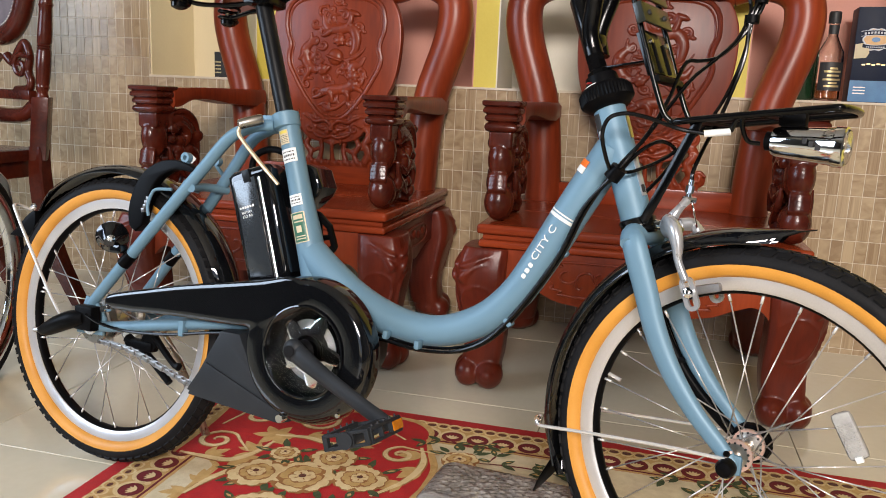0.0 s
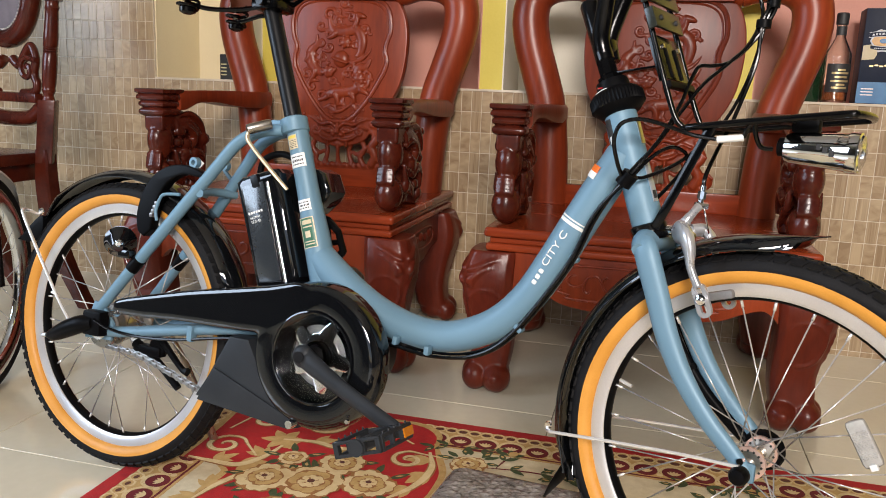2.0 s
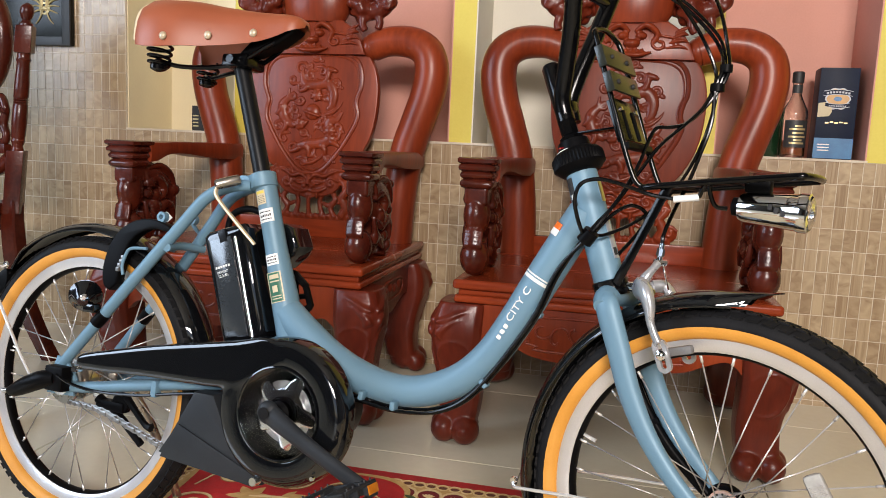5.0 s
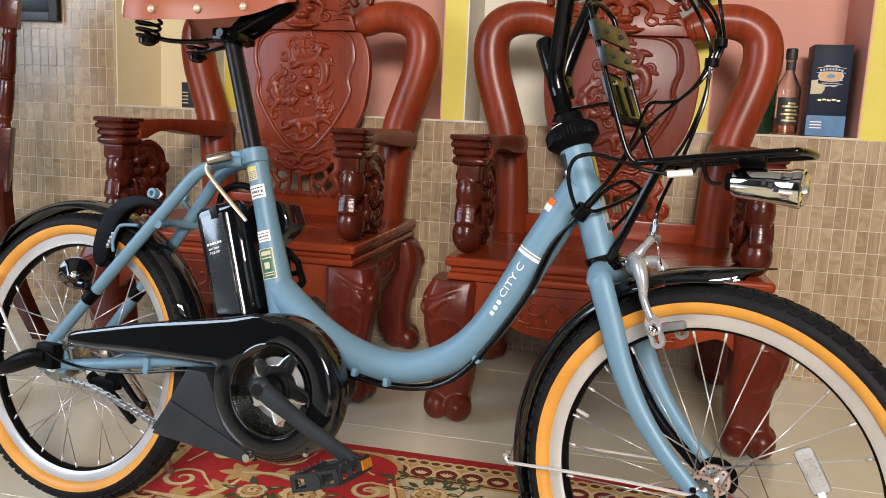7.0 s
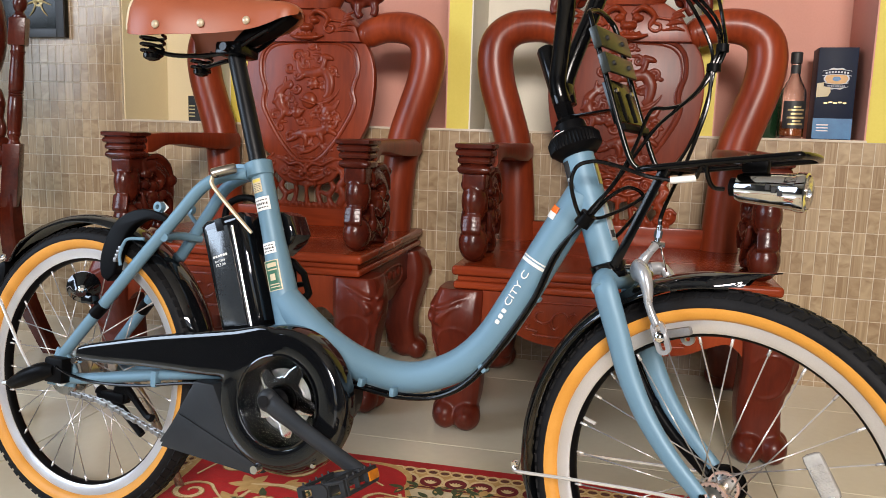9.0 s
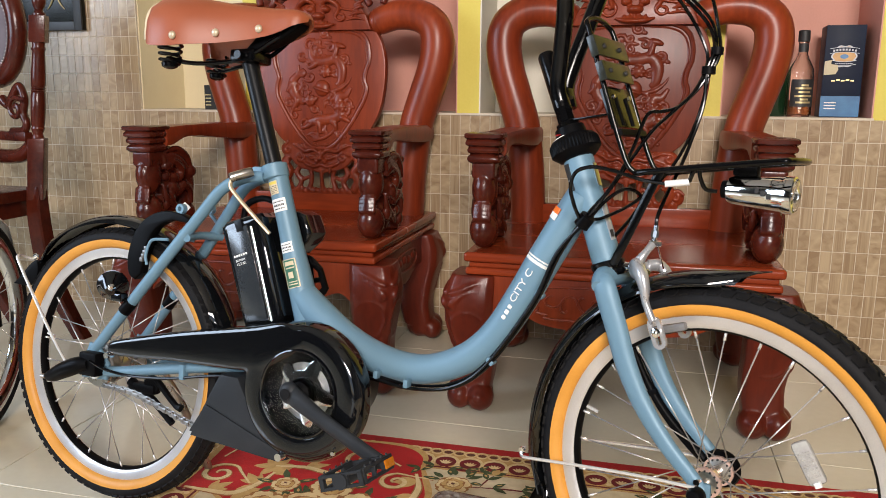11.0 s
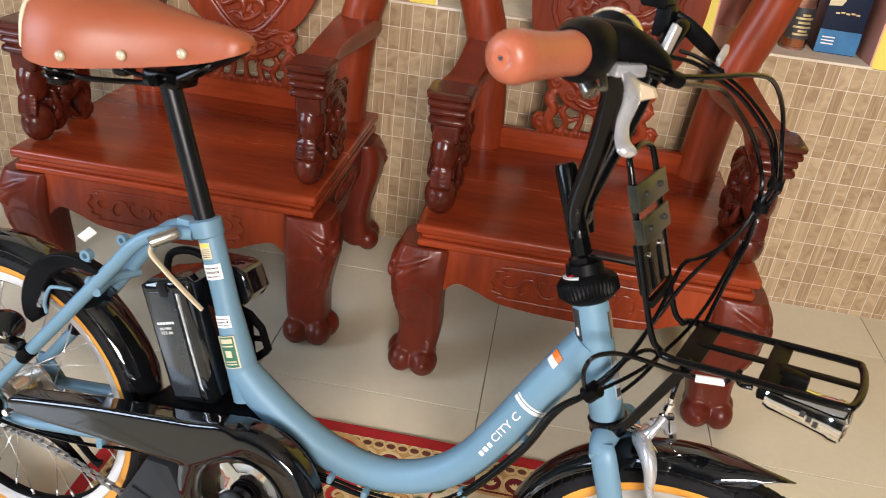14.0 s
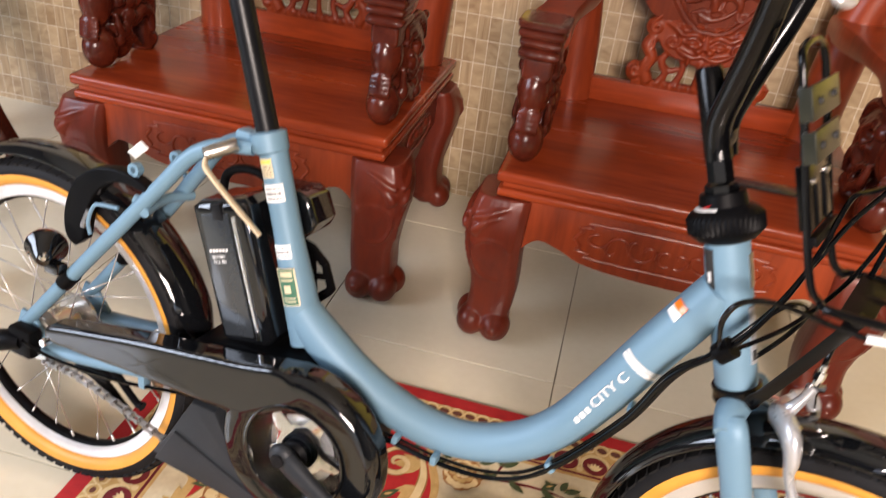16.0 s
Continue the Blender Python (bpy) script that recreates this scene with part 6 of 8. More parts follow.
# chain, sprocket, tensioner
bm = bmesh.new()
lathe(bm, [(0.012, -0.05), (0.034, -0.05), (0.036, -0.047), (0.034, -0.044), (0.012, -0.044)], 36, ALONG_Y, closed=True)
lathe(bm, [(0.014, -0.06), (0.02, -0.058), (0.022, -0.04), (0.022, -0.03)], 24, ALONG_Y)
part("sprocket", bm, CAST, bike)
links = [(0.02, -0.03), (0.08, -0.033), (0.14, -0.047), (0.225, -0.07), (0.3, -0.084), (0.4, -0.07)]
run = spline([(x, z) for x, z in links], 14)
length, chain_pts = 0.0, [run[0]]
for a, b in zip(run, run[1:]):
    length += float(np.hypot(*(b - a)))
    if length >= 0.0127:
        chain_pts.append(b)
        length = 0.0
bm = bmesh.new()
for k, (a, b) in enumerate(zip(chain_pts, chain_pts[1:])):
    for s in (-1, 1):
        y = -0.05 + s * (0.0042 if k % 2 else 0.0028)
        tube(bm, [(a[0], y, a[1]), ((a[0] + b[0]) / 2, y, (a[1] + b[1]) / 2), (b[0], y, b[1])], [0.0046, 0.0032, 0.0046], 8, 2, wide=0.22)
    rod(bm, (a[0], -0.056, a[1]), (a[0], -0.044, a[1]), 0.0028, 8)
part("chain", bm, CHAIN_STEEL, bike, "steel bushing chain")
bm = bmesh.new()
tube(bm, [(0.06, -0.03, -0.02), (0.11, -0.03, -0.045), (0.16, -0.032, -0.08)], [0.009, 0.007, 0.006], 10)
lathe(bm, [(0.016, -0.034), (0.018, -0.03), (0.016, -0.026)], 20, Matrix.Translation((0.11, 0, -0.02)) @ ALONG_Y)
rbox(bm, (0.09, -0.028, -0.028), (0.06, 0.02, 0.018), 0.005)
tube(bm, [(0.12, -0.03, -0.01), (0.165, -0.034, -0.045), (0.18, -0.034, -0.05)], [0.006, 0.005, 0.007], 8)
part("chain_tensioner", bm, MATTE, bike)
bm = bmesh.new()
tube(bm, [(-0.086, -0.083, -0.022), (-0.07, -0.084, -0.018), (-0.04, -0.084, -0.004), (-0.01, -0.082, 0.008), (0.012, -0.078, 0.012)], [0.007, 0.013, 0.0165, 0.0165, 0.012], 14, flat=0.9)
rbox(bm, (0.012, -0.074, 0.012), (0.04, 0.022, 0.042), 0.005)
part("axle_guard", bm, MATTE, bike, "black rubber axle guard")
bm = bmesh.new()
rod(bm, (-0.1, -0.083, -0.024), (-0.086, -0.083, -0.022), 0.0042, 10)
part("cable_end", bm, CAST, bike)
part("chainstay_cable", tube(bmesh.new(), [(0.02, -0.085, 0.02), (0.05, -0.08, 0.008), (0.1, -0.072, 0.002), (0.18, -0.068, 0.008), (0.26, -0.062, 0.022), (0.36, -0.055, 0.035)], 0.0026, 8), BLACK_METAL, bike)
bm = bmesh.new()
rbox(bm, (0.208, -0.062, 0.022), (0.011, 0.014, 0.026), 0.003)
part("cable_clip", bm, BLUE, bike)

# rear mudguard, its wire stay, brake and reflector


def mudguard(bm, a0, a1, r, half, rise=0.010, flare=-90, n=40, point=0.0):
    """A curved strip round the wheel from a0 to a1 degrees, bowed across; straight on below the flare angle, cut to a point there."""
    rings = []
    for k in range(n + 1):
        s = k / n
        a = radians(a0 + (a1 - a0) * s)
        h = half * min(1.0, (0.5 if point else 0.25) + 6 * s, 0.25 + 6 * (1 - s))
        base = a
        ring = []
        for lift in (0.0016, 0.0):
            ys = [-1, -0.8, -0.4, 0, 0.4, 0.8, 1]
            for y in (ys if lift else reversed(ys)):
                a = base + radians(point) * abs(y) * max(0.0, 1 - 4 * s)
                rr = (r - rise * y * y - (0.004 if abs(y) == 1 else 0) + lift) / math.cos(max(0.0, radians(flare) - a))
                ring.append(bm.verts.new((rr * math.cos(a), h * y, rr * math.sin(a))))
        rings.append(ring)
    m = len(rings[0])
    for a, b in zip(rings, rings[1:]):
        for k in range(m):
            bm.faces.new((a[k], a[(k + 1) % m], b[(k + 1) % m], b[k]))
    bm.faces.new(rings[0]), bm.faces.new(rings[-1])
    return bm


guard_r = part("rear_mudguard", mudguard(bmesh.new(), 8, 143, 0.2705, 0.031), GLOSS, bike, "glossy black rear mudguard")
bm = bmesh.new()
flap = spline([(-0.2627, 0.1245), (-0.244, 0.1395), (-0.217, 0.1655), (-0.2, 0.174), (-0.195, 0.158), (-0.201, 0.136), (-0.224, 0.1235), (-0.2627, 0.1245)], 3)[:-1]
slab(bm, [(p[0], p[1]) for p in flap], -0.02, 0.02, 0.005)
part("mud_flap", bm, MATTE, guard_r, "black rubber mud flap")
bm = bmesh.new()
lathe(bm, [(0.006, -0.002), (0.007, 0.0), (0.006, 0.002)], 14, Matrix.Translation((-0.188, -0.03, 0.182)) @ ALONG_Y)
part("stay_bolt", bm, CHROME, guard_r)
part("mudguard_stay", tube(bmesh.new(), [(-0.196, -0.028, 0.176), (-0.198, -0.05, 0.184), (-0.192, -0.064, 0.185), (-0.184, -0.069, 0.176), (-0.14, -0.074, 0.122), (-0.075, -0.08, 0.045), (-0.03, -0.082, -0.003)], 0.0028, 10, 5), STEEL, bike, "bent steel wire stay")
bm = bmesh.new()
shield = spline([(0.074, 0.163), (0.06, 0.172), (0.056, 0.2), (0.066, 0.236), (0.086, 0.264), (0.118, 0.282), (0.155, 0.286), (0.19, 0.276), (0.186, 0.268), (0.15, 0.27), (0.118, 0.254), (0.098, 0.222), (0.088, 0.175)], 3)
slab(bm, [(p[0], p[1]) for p in shield], -0.044, -0.0255, 0.006, 3)
part("brake_shield", bm, MATTE, bike, "glossy black rear brake cover")
bm = bmesh.new()
tube(bm, [(0.15, -0.046, 0.238), (0.122, -0.05, 0.236), (0.113, -0.051, 0.228), (0.106, -0.051, 0.208), (0.108, -0.05, 0.192)], 0.0026, 8)
tube(bm, [(0.16, -0.03, 0.25), (0.172, -0.026, 0.246), (0.185, -0.02, 0.24)], [0.006, 0.008, 0.006], 10)
part("rear_brake_arm", bm, BLUE, bike)
bm = bmesh.new()
for k in range(4):
    rbox(bm, (0.094 + k * 0.003, -0.047, 0.2 + k * 0.0065), (0.007, 0.006, 0.007), 0.0012)
part("rear_brake_mechanism", bm, CHAIN_STEEL, bike)
bm = bmesh.new()
RM = Matrix.Translation((0.03, -0.048, 0.15)) @ Vector((0.62, -0.76, -0.2)).to_track_quat("Z", "Y").to_matrix().to_4x4()
lathe(bm, [(0.008, 0.034), (0.011, 0.031), (0.02, 0.012), (0.0268, 0.004), (0.0268, 0.0)], 26, RM)
rbox(bm, (0.058, -0.06, 0.132), (0.024, 0.018, 0.014), 0.003)
rr = part("rear_reflector", bm, GLOSS, bike, "black cone-shaped rear reflector housing")
bm = bmesh.new()
lathe(bm, [(0.0268, -0.0004), (0.0255, -0.004), (0.012, -0.0055), (0.001, -0.006)], 26, RM)
part("reflector_lens", bm, RED_LENS, rr)
bm = bmesh.new()
lathe(bm, [(0.006, -0.004), (0.0065, 0.0), (0.003, 0.003)], 12, RM @ Matrix.Translation((0.002, 0.006, 0.034)))
part("reflector_bolt", bm, CHROME, rr)
tag = Matrix.Translation((0.11, 0.03, 0.287)) @ Matrix.Rotation(radians(-42), 4, "Y") @ Matrix.Rotation(radians(25), 4, "X")
part("paper_tag", rbox(bmesh.new(), (0, 0, 0), (0.03, 0.0012, 0.014), 0.0004, tag), WHITE, bike, "white paper tag")
# side stand on the far side
bm = bmesh.new()
tube(bm, [(0.03, 0.07, -0.02), (0.06, 0.1, -0.09), (0.09, 0.15, -0.225)], [0.009, 0.008, 0.008], 10)
part("side_stand", bm, CAST, bike)

# ---- front end, in the steered frame ----
YC = -0.02


def fp(name, bm, material, label="", parent=None):
    return part(name, bm, material, parent or bike, label, STEER)


for s in (-1, 1):
    y = YC + s * 0.043
    dx = 0.006 if s < 0 else -0.0
    y = y if s < 0 else YC + 0.052
    fp("fork_blade", tube(bmesh.new(), [(-0.155 + dx, y * 0.9, 0.256), (-0.149 + dx, y, 0.242), (-0.13 + dx, y, 0.193), (-0.112 + dx, y, 0.145), (-0.0865 + dx, y, 0.098), (-0.0535 + dx, y, 0.056), (-0.02 + dx, y, 0.024), (0.004, y, 0.006)], [0.012, 0.0158, 0.0154, 0.0147, 0.0133, 0.0117, 0.0105, 0.0092], 18, flat=1.0, wide=0.72), BLUE, "curved pale blue fork blade")
    bm = bmesh.new()
    rbox(bm, (0.004, y, 0.006), (0.022, 0.006, 0.024), 0.004)
    fp("fork_end", bm, BLUE)
    bm = bmesh.new()
    lathe(bm, [(0.0095, 0.0), (0.0112, 0.003), (0.0112, 0.012), (0.0085, 0.0175), (0.003, 0.019)], 20, Matrix.Translation((0.002, y + s * 0.008, 0.005)) @ Matrix.Rotation(radians(90 if s < 0 else -90), 4, "X"))
    fp("axle_cap", bm, MATTE, "black rubber axle cap")
    bm = bmesh.new()
    rod(bm, (0.0, y, 0.018), (0.0, y + s * 0.012, 0.02), 0.004, 10)
    fp("stay_screw", bm, CHROME)
bm = bmesh.new()
tube(bm, [(-0.15, YC - 0.05, 0.243), (-0.153, YC - 0.03, 0.252), (-0.155, YC, 0.254), (-0.153, YC + 0.03, 0.252), (-0.15, YC + 0.05, 0.243)], [0.009, 0.0145, 0.0165, 0.0145, 0.009], 16)
fp("fork_crown", bm, BLUE)
head_axis = (Vector(HEAD_LOW) - Vector(HEAD_TOP)).normalized()
ring = [tuple(Vector(HEAD_LOW) + head_axis * v) for v in (-0.002, 0.0, 0.006, 0.011, 0.013, 0.02)]
part("lower_headset", tube(bmesh.new(), ring, [0.021, 0.0238, 0.0228, 0.0228, 0.0238, 0.021], 28, 2), BLACK_METAL, bike)
# headset nut and cap
h0, h1 = Vector((-0.2145, -0.025, 0.414)), Vector((-0.2395, -0.022, 0.469))
ax_h = (h1 - h0).normalized()
hm = ax_h.to_track_quat("Z", "Y").to_matrix().to_4x4()
hm.translation = h0
bm = bmesh.new()
lathe(bm, [(0.0215, -0.006), (0.026, -0.004), (0.032, 0.002), (0.0335, 0.005), (0.0335, 0.018), (0.0305, 0.024), (0.0225, 0.028), (0.0205, 0.04)], 96, hm)
bm.verts.ensure_lookup_table()
back = hm.inverted()
for k, v in enumerate(bm.verts):
    q = back @ v.co
    if math.hypot(q.x, q.y) > 0.0328 and k % 2:
        v.co = hm @ Vector((q.x * 1.05, q.y * 1.05, q.z))
cap = fp("headset_cap", bm, MATTE, "black knurled headset cap")
bm = bmesh.new()
lathe(bm, [(0.0195, 0.0292), (0.0262, 0.0272), (0.0262, 0.0262), (0.0195, 0.0275)], 64, hm, closed=True)
flat_dir = Vector((-0.62, -0.78, 0.0))
bmesh.ops.delete(bm, geom=[f for f in bm.faces if (f.calc_center_median() - h0 - ax_h * ax_h.dot(f.calc_center_median() - h0)).normalized().dot(flat_dir) < 0.72], context="FACES")
fp("cap_label", bm, WHITE, "white curved label with a red mark", cap)
bm = bmesh.new()
rbox(bm, (0, 0, 0), (0.012, 0.004, 0.0012), 0.0004, Matrix.Translation(h0 + ax_h * 0.0286 + Vector((-0.0075, -0.0215, 0.0))) @ ax_h.to_track_quat("Z", "Y").to_matrix().to_4x4() @ Matrix.Rotation(radians(-20), 4, "Z"), 1)
fp("red_mark", bm, RED_LENS, "", cap)
bm = bmesh.new()
lathe(bm, [(0.0125, 0.038), (0.0165, 0.04), (0.0165, 0.047), (0.0125, 0.05), (0.0125, 0.078)], 8, hm)
lathe(bm, [(0.0125, 0.07), (0.0125, 0.15), (0.0105, 0.154)], 20, hm)
fp("stem", bm, BLACK_METAL, "black quill stem")
# handlebar: two risers, crossbar and swept bar
BAR_Y = -0.012
for s in (-1, 1):
    def by(v):
        return BAR_Y + s * v

    fp("handlebar_riser", tube(bmesh.new(), [(-0.244, by(0.009), 0.478), (-0.252, by(0.012), 0.508), (-0.246, by(0.02), 0.545), (-0.234, by(0.036), 0.6), (-0.226, by(0.055), 0.65), (-0.222, by(0.072), 0.685), (-0.219, by(0.095), 0.703)] + ([(-0.215, by(0.14), 0.71), (-0.213, by(0.2), 0.711), (-0.219, by(0.3), 0.712)] if s < 0 else [(-0.218, by(0.118), 0.707)]), 0.0118, 16, 5), BLACK_METAL, "gloss black handlebar tube")
    if s > 0:
        continue
    fp("grip_collar", tube(bmesh.new(), [(-0.2135, by(0.165), 0.711), (-0.213, by(0.18), 0.711), (-0.213, by(0.2), 0.711), (-0.213, by(0.217), 0.711)], [0.021, 0.0255, 0.0255, 0.02], 24), MATTE, "black gear-shift collar")
    fp("handlebar_grip", tube(bmesh.new(), [(-0.213, by(0.214), 0.711), (-0.2138, by(0.228), 0.7115), (-0.2165, by(0.255), 0.7125), (-0.2195, by(0.28), 0.714), (-0.2215, by(0.298), 0.715), (-0.2225, by(0.309), 0.7155), (-0.223, by(0.3145), 0.7155), (-0.223, by(0.3155), 0.7155)], [0.0178, 0.0172, 0.0172, 0.0184, 0.0196, 0.0172, 0.011, 0.003], 26), GRIP, "tan rubber grip")
    bm = bmesh.new()
    lathe(bm, [(0.0017, -0.0003), (0.0017, 0.0009), (0.0004, 0.001)], 14, Matrix.Translation((-0.223, by(0.3153), 0.7155)) @ Matrix.Rotation(radians(90), 4, "X"))
    fp("grip_hole", bm, INK)
    bm = bmesh.new()
    tube(bm, [(-0.21, by(0.17), 0.716), (-0.19, by(0.15), 0.714), (-0.172, by(0.125), 0.702), (-0.165, by(0.108), 0.692)], [0.019, 0.017, 0.013, 0.007], 14)
    rbox(bm, (-0.205, by(0.15), 0.706), (0.03, 0.03, 0.03), 0.006)
    fp("brake_lever_body", bm, MATTE)
    lever = fp("brake_lever", tube(bmesh.new(), [(-0.183, -0.178, 0.6965), (-0.1735, -0.19, 0.6935), (-0.1665, -0.201, 0.687), (-0.1635, -0.211, 0.678), (-0.162, -0.222, 0.667), (-0.1565, -0.232, 0.657), (-0.149, -0.239, 0.6515), (-0.146, -0.2415, 0.65)], [0.006, 0.0075, 0.0075, 0.0064, 0.0058, 0.0066, 0.0088, 0.005], 14, flat=0.55), LEVER_SILVER, "silver brake lever")
    fp("lever_pivot", rbox(bmesh.new(), (0, 0, 0), (0.012, 0.034, 0.011), 0.003, Matrix.Translation((-0.182, -0.178, 0.699)) @ Matrix.Rotation(radians(-28), 4, "Z")), LEVER_SILVER, "", lever)
    bm = bmesh.new()
    slab(bm, [(-0.014, 0.008), (0.01, 0.004), (0.014, -0.003), (-0.005, -0.012), (-0.011, -0.004)], -0.004, 0.004, 0.0025, 2, m=Matrix.Translation((-0.164, -0.187, 0.688)))
    fp("lever_shoulder", bm, IVORY, "ivory inner side of the lever", lever)
    # clamp screws and cable barrel under the bar
    bm = bmesh.new()
    rod(bm, (-0.216, -0.19, 0.692), (-0.2, -0.2, 0.678), 0.0075, 14)
    rod(bm, (-0.203, -0.176, 0.69), (-0.197, -0.183, 0.68), 0.004, 10)
    fp("clamp_screw", bm, CAST)
bm = bmesh.new()
rod(bm, (-0.2265, BAR_Y - 0.052, 0.645), (-0.2265, BAR_Y + 0.052, 0.645), 0.007, 12)
fp("crossbar", bm, BLACK_METAL)
fp("stem_clamp", rbox(bmesh.new(), (-0.249, BAR_Y, 0.497), (0.024, 0.026, 0.022), 0.008), BLACK_METAL)
bm = bmesh.new()
lathe(bm, [(0.02, -0.008), (0.0275, -0.007), (0.0295, -0.002), (0.0295, 0.003), (0.027, 0.008), (0.02, 0.009)], 36, Matrix.Translation((-0.214, BAR_Y - 0.128, 0.711)) @ ALONG_Y, closed=True)
fp("bell", bm, CHROME, "chrome ring bell round the bar")
bm = bmesh.new()
rbox(bm, (-0.248, 0.09, 0.732), (0.03, 0.046, 0.018), 0.004)
rbox(bm, (-0.236, 0.088, 0.71), (0.019, 0.03, 0.034), 0.004)
tube(bm, [(-0.226, 0.088, 0.718), (-0.21, 0.098, 0.706), (-0.192, 0.115, 0.69), (-0.177, 0.128, 0.676)], [0.006, 0.0095, 0.0095, 0.006], 10, wide=0.7)
fp("control_display", bm, MATTE, "black handlebar display unit")
fp("display_face", rbox(bmesh.new(), (-0.249, 0.09, 0.7418), (0.024, 0.038, 0.0016), 0.0006), LEVER_SILVER, "grey display face")
fp("display_clamp", rbox(bmesh.new(), (-0.226, 0.082, 0.694), (0.016, 0.012, 0.012), 0.003), CAST)
bm = bmesh.new()
rbox(bm, (0, 0, 0), (0.006, 0.021, 0.038), 0.0025, Matrix.Translation((-0.168, -0.128, 0.716)) @ Matrix.Rotation(radians(10), 4, "Y") @ Matrix.Rotation(radians(-14), 4, "X"))
fp("front_reflector", bm, LEVER_SILVER, "pale ribbed reflector before the bar")
bm = bmesh.new()
rbox(bm, (0, 0, 0), (0.006, 0.03, 0.012), 0.003, Matrix.Translation((-0.165, 0.085, 0.687)) @ Matrix.Rotation(radians(25), 4, "X"))
fp("cable_tag", bm, LEVER_SILVER, "grey tag on the cables")

# dynamo cable in its sheath along the far fork blade
yf = YC + 0.046
sheath = fp("cable_sheath", tube(bmesh.new(), [(-0.166, yf, 0.23), (-0.149, yf, 0.185), (-0.135, yf, 0.146), (-0.11, yf, 0.1), (-0.08, yf, 0.062), (-0.044, yf, 0.03), (-0.018, yf, 0.008)], [0.003, 0.0042, 0.0042, 0.0052, 0.007, 0.0082, 0.006], 10, 5), MATTE, "black cable sheath on the fork")
for x, z in ((-0.138, 0.152), (-0.102, 0.09)):
    fp("cable_clip", rbox(bmesh.new(), (0, 0, 0), (0.014, 0.012, 0.008), 0.002, Matrix.Translation((x, yf, z)) @ Matrix.Rotation(radians(-28), 4, "Y")), MATTE, "", sheath)

# carrier frame over the front wheel
N, F = -0.059, 0.042
bm = bmesh.new()
tube(bm, [(-0.118, N + 0.01, 0.394), (-0.132, N + 0.006, 0.413), (-0.165, N + 0.004, 0.50), (-0.192, N + 0.004, 0.574), (-0.2, N + 0.012, 0.591), (-0.201, (N + F) / 2 - 0.009, 0.597), (-0.2, F - 0.028, 0.591), (-0.192, F - 0.02, 0.574), (-0.165, F - 0.018, 0.50), (-0.132, F - 0.014, 0.413), (-0.118, F - 0.01, 0.394)], 0.0036, 12, 6)
carrier = fp("front_carrier", bm, BLACK_METAL, "black wire front carrier frame")
bm = bmesh.new()
tube(bm, [(-0.118, N + 0.01, 0.394), (-0.105, N, 0.3955), (-0.04, N, 0.404), (0.054, N, 0.415), (0.069, N + 0.008, 0.4165), (0.074, (N + F) / 2, 0.417), (0.069, F - 0.008, 0.4165), (0.054, F, 0.415), (-0.04, F, 0.404), (-0.105, F, 0.3955), (-0.118, F - 0.01, 0.394)], 0.0042, 12, 6)
fp("carrier_loop", bm, BLACK_METAL, "", carrier)
bm = bmesh.new()
tube(bm, [(-0.095, (N + F) / 2, 0.397), (0.0, (N + F) / 2, 0.4085), (0.073, (N + F) / 2, 0.417)], 0.0075, 10, 3, flat=0.22, wide=1.0)
fp("carrier_strap", bm, MATTE, "", carrier)
for x, z, w in ((-0.008, 0.4075, 0.02), (-0.088, 0.3975, 0.026)):
    fp("carrier_plate", rbox(bmesh.new(), (x, (N + F) / 2, z), (w, 0.098, 0.003), 0.001), MATTE, "", carrier)
tilt = Matrix.Rotation(radians(-22), 4, "Y")
for x, y, z, w, h, paint, word in ((-0.177, -0.021, 0.556, 0.094, 0.028, PLATE_TINT, "near-black mounting plate with two screws, tinted olive for its glare"), (-0.163, -0.026, 0.524, 0.084, 0.026, PLATE_TINT, "near-black mounting plate with two screws, tinted olive for its glare"), (-0.156, -0.017, 0.478, 0.07, 0.056, BLACK_METAL, "black latch plate")):
    bm = bmesh.new()
    mm = Matrix.Translation((x, y, z)) @ tilt
    rbox(bm, (0, 0, 0), (0.004, w, h), 0.0012, mm)
    rbox(bm, (-0.004, -w / 2 + 0.002, 0), (0.01, 0.004, h), 0.001, mm)
    pl = fp("mounting_plate", bm, paint, word, carrier)
    for dy in (-0.024, 0.022):
        bm = bmesh.new()
        lathe(bm, [(0.0015, 0.0032), (0.003, 0.003), (0.0034, 0.0)], 12, mm @ Matrix.Translation((0.002, dy, 0 if h < 0.05 else 0.014)) @ ALONG_X)
        fp("plate_screw", bm, INK if h < 0.05 else CAST, "", pl)
for dy in (-0.018, 0.012):
    bm = bmesh.new()
    rbox(bm, (0.003, dy, -0.004), (0.004, 0.006, 0.04), 0.0015, Matrix.Translation((-0.156, -0.017, 0.476)) @ tilt)
    fp("latch_slot", bm, MATTE, "", carrier)
bm = bmesh.new()
rbox(bm, (0.004, 0.0, 0), (0.008, 0.08, 0.009), 0.002, Matrix.Translation((-0.144, -0.017, 0.444)) @ tilt)
fp("latch", bm, MATTE, "", carrier)
bm = bmesh.new()
rbox(bm, (0, 0, 0), (0.085, 0.022, 0.003), 0.001, Matrix.Translation((-0.197, -0.018, 0.466)) @ Matrix.Rotation(radians(-8), 4, "Y"))
fp("carrier_bracket", bm, BLACK_METAL, "", carrier)
bm = bmesh.new()
tube(bm, [(-0.082, N + 0.004, 0.4), (-0.09, N + 0.005, 0.383), (-0.127, N + 0.007, 0.3), (-0.142, N + 0.012, 0.272)], 0.006, 10, 4, flat=1.0, wide=0.24)
fp("carrier_strut", bm, BLACK_METAL, "flat black steel strut", carrier)
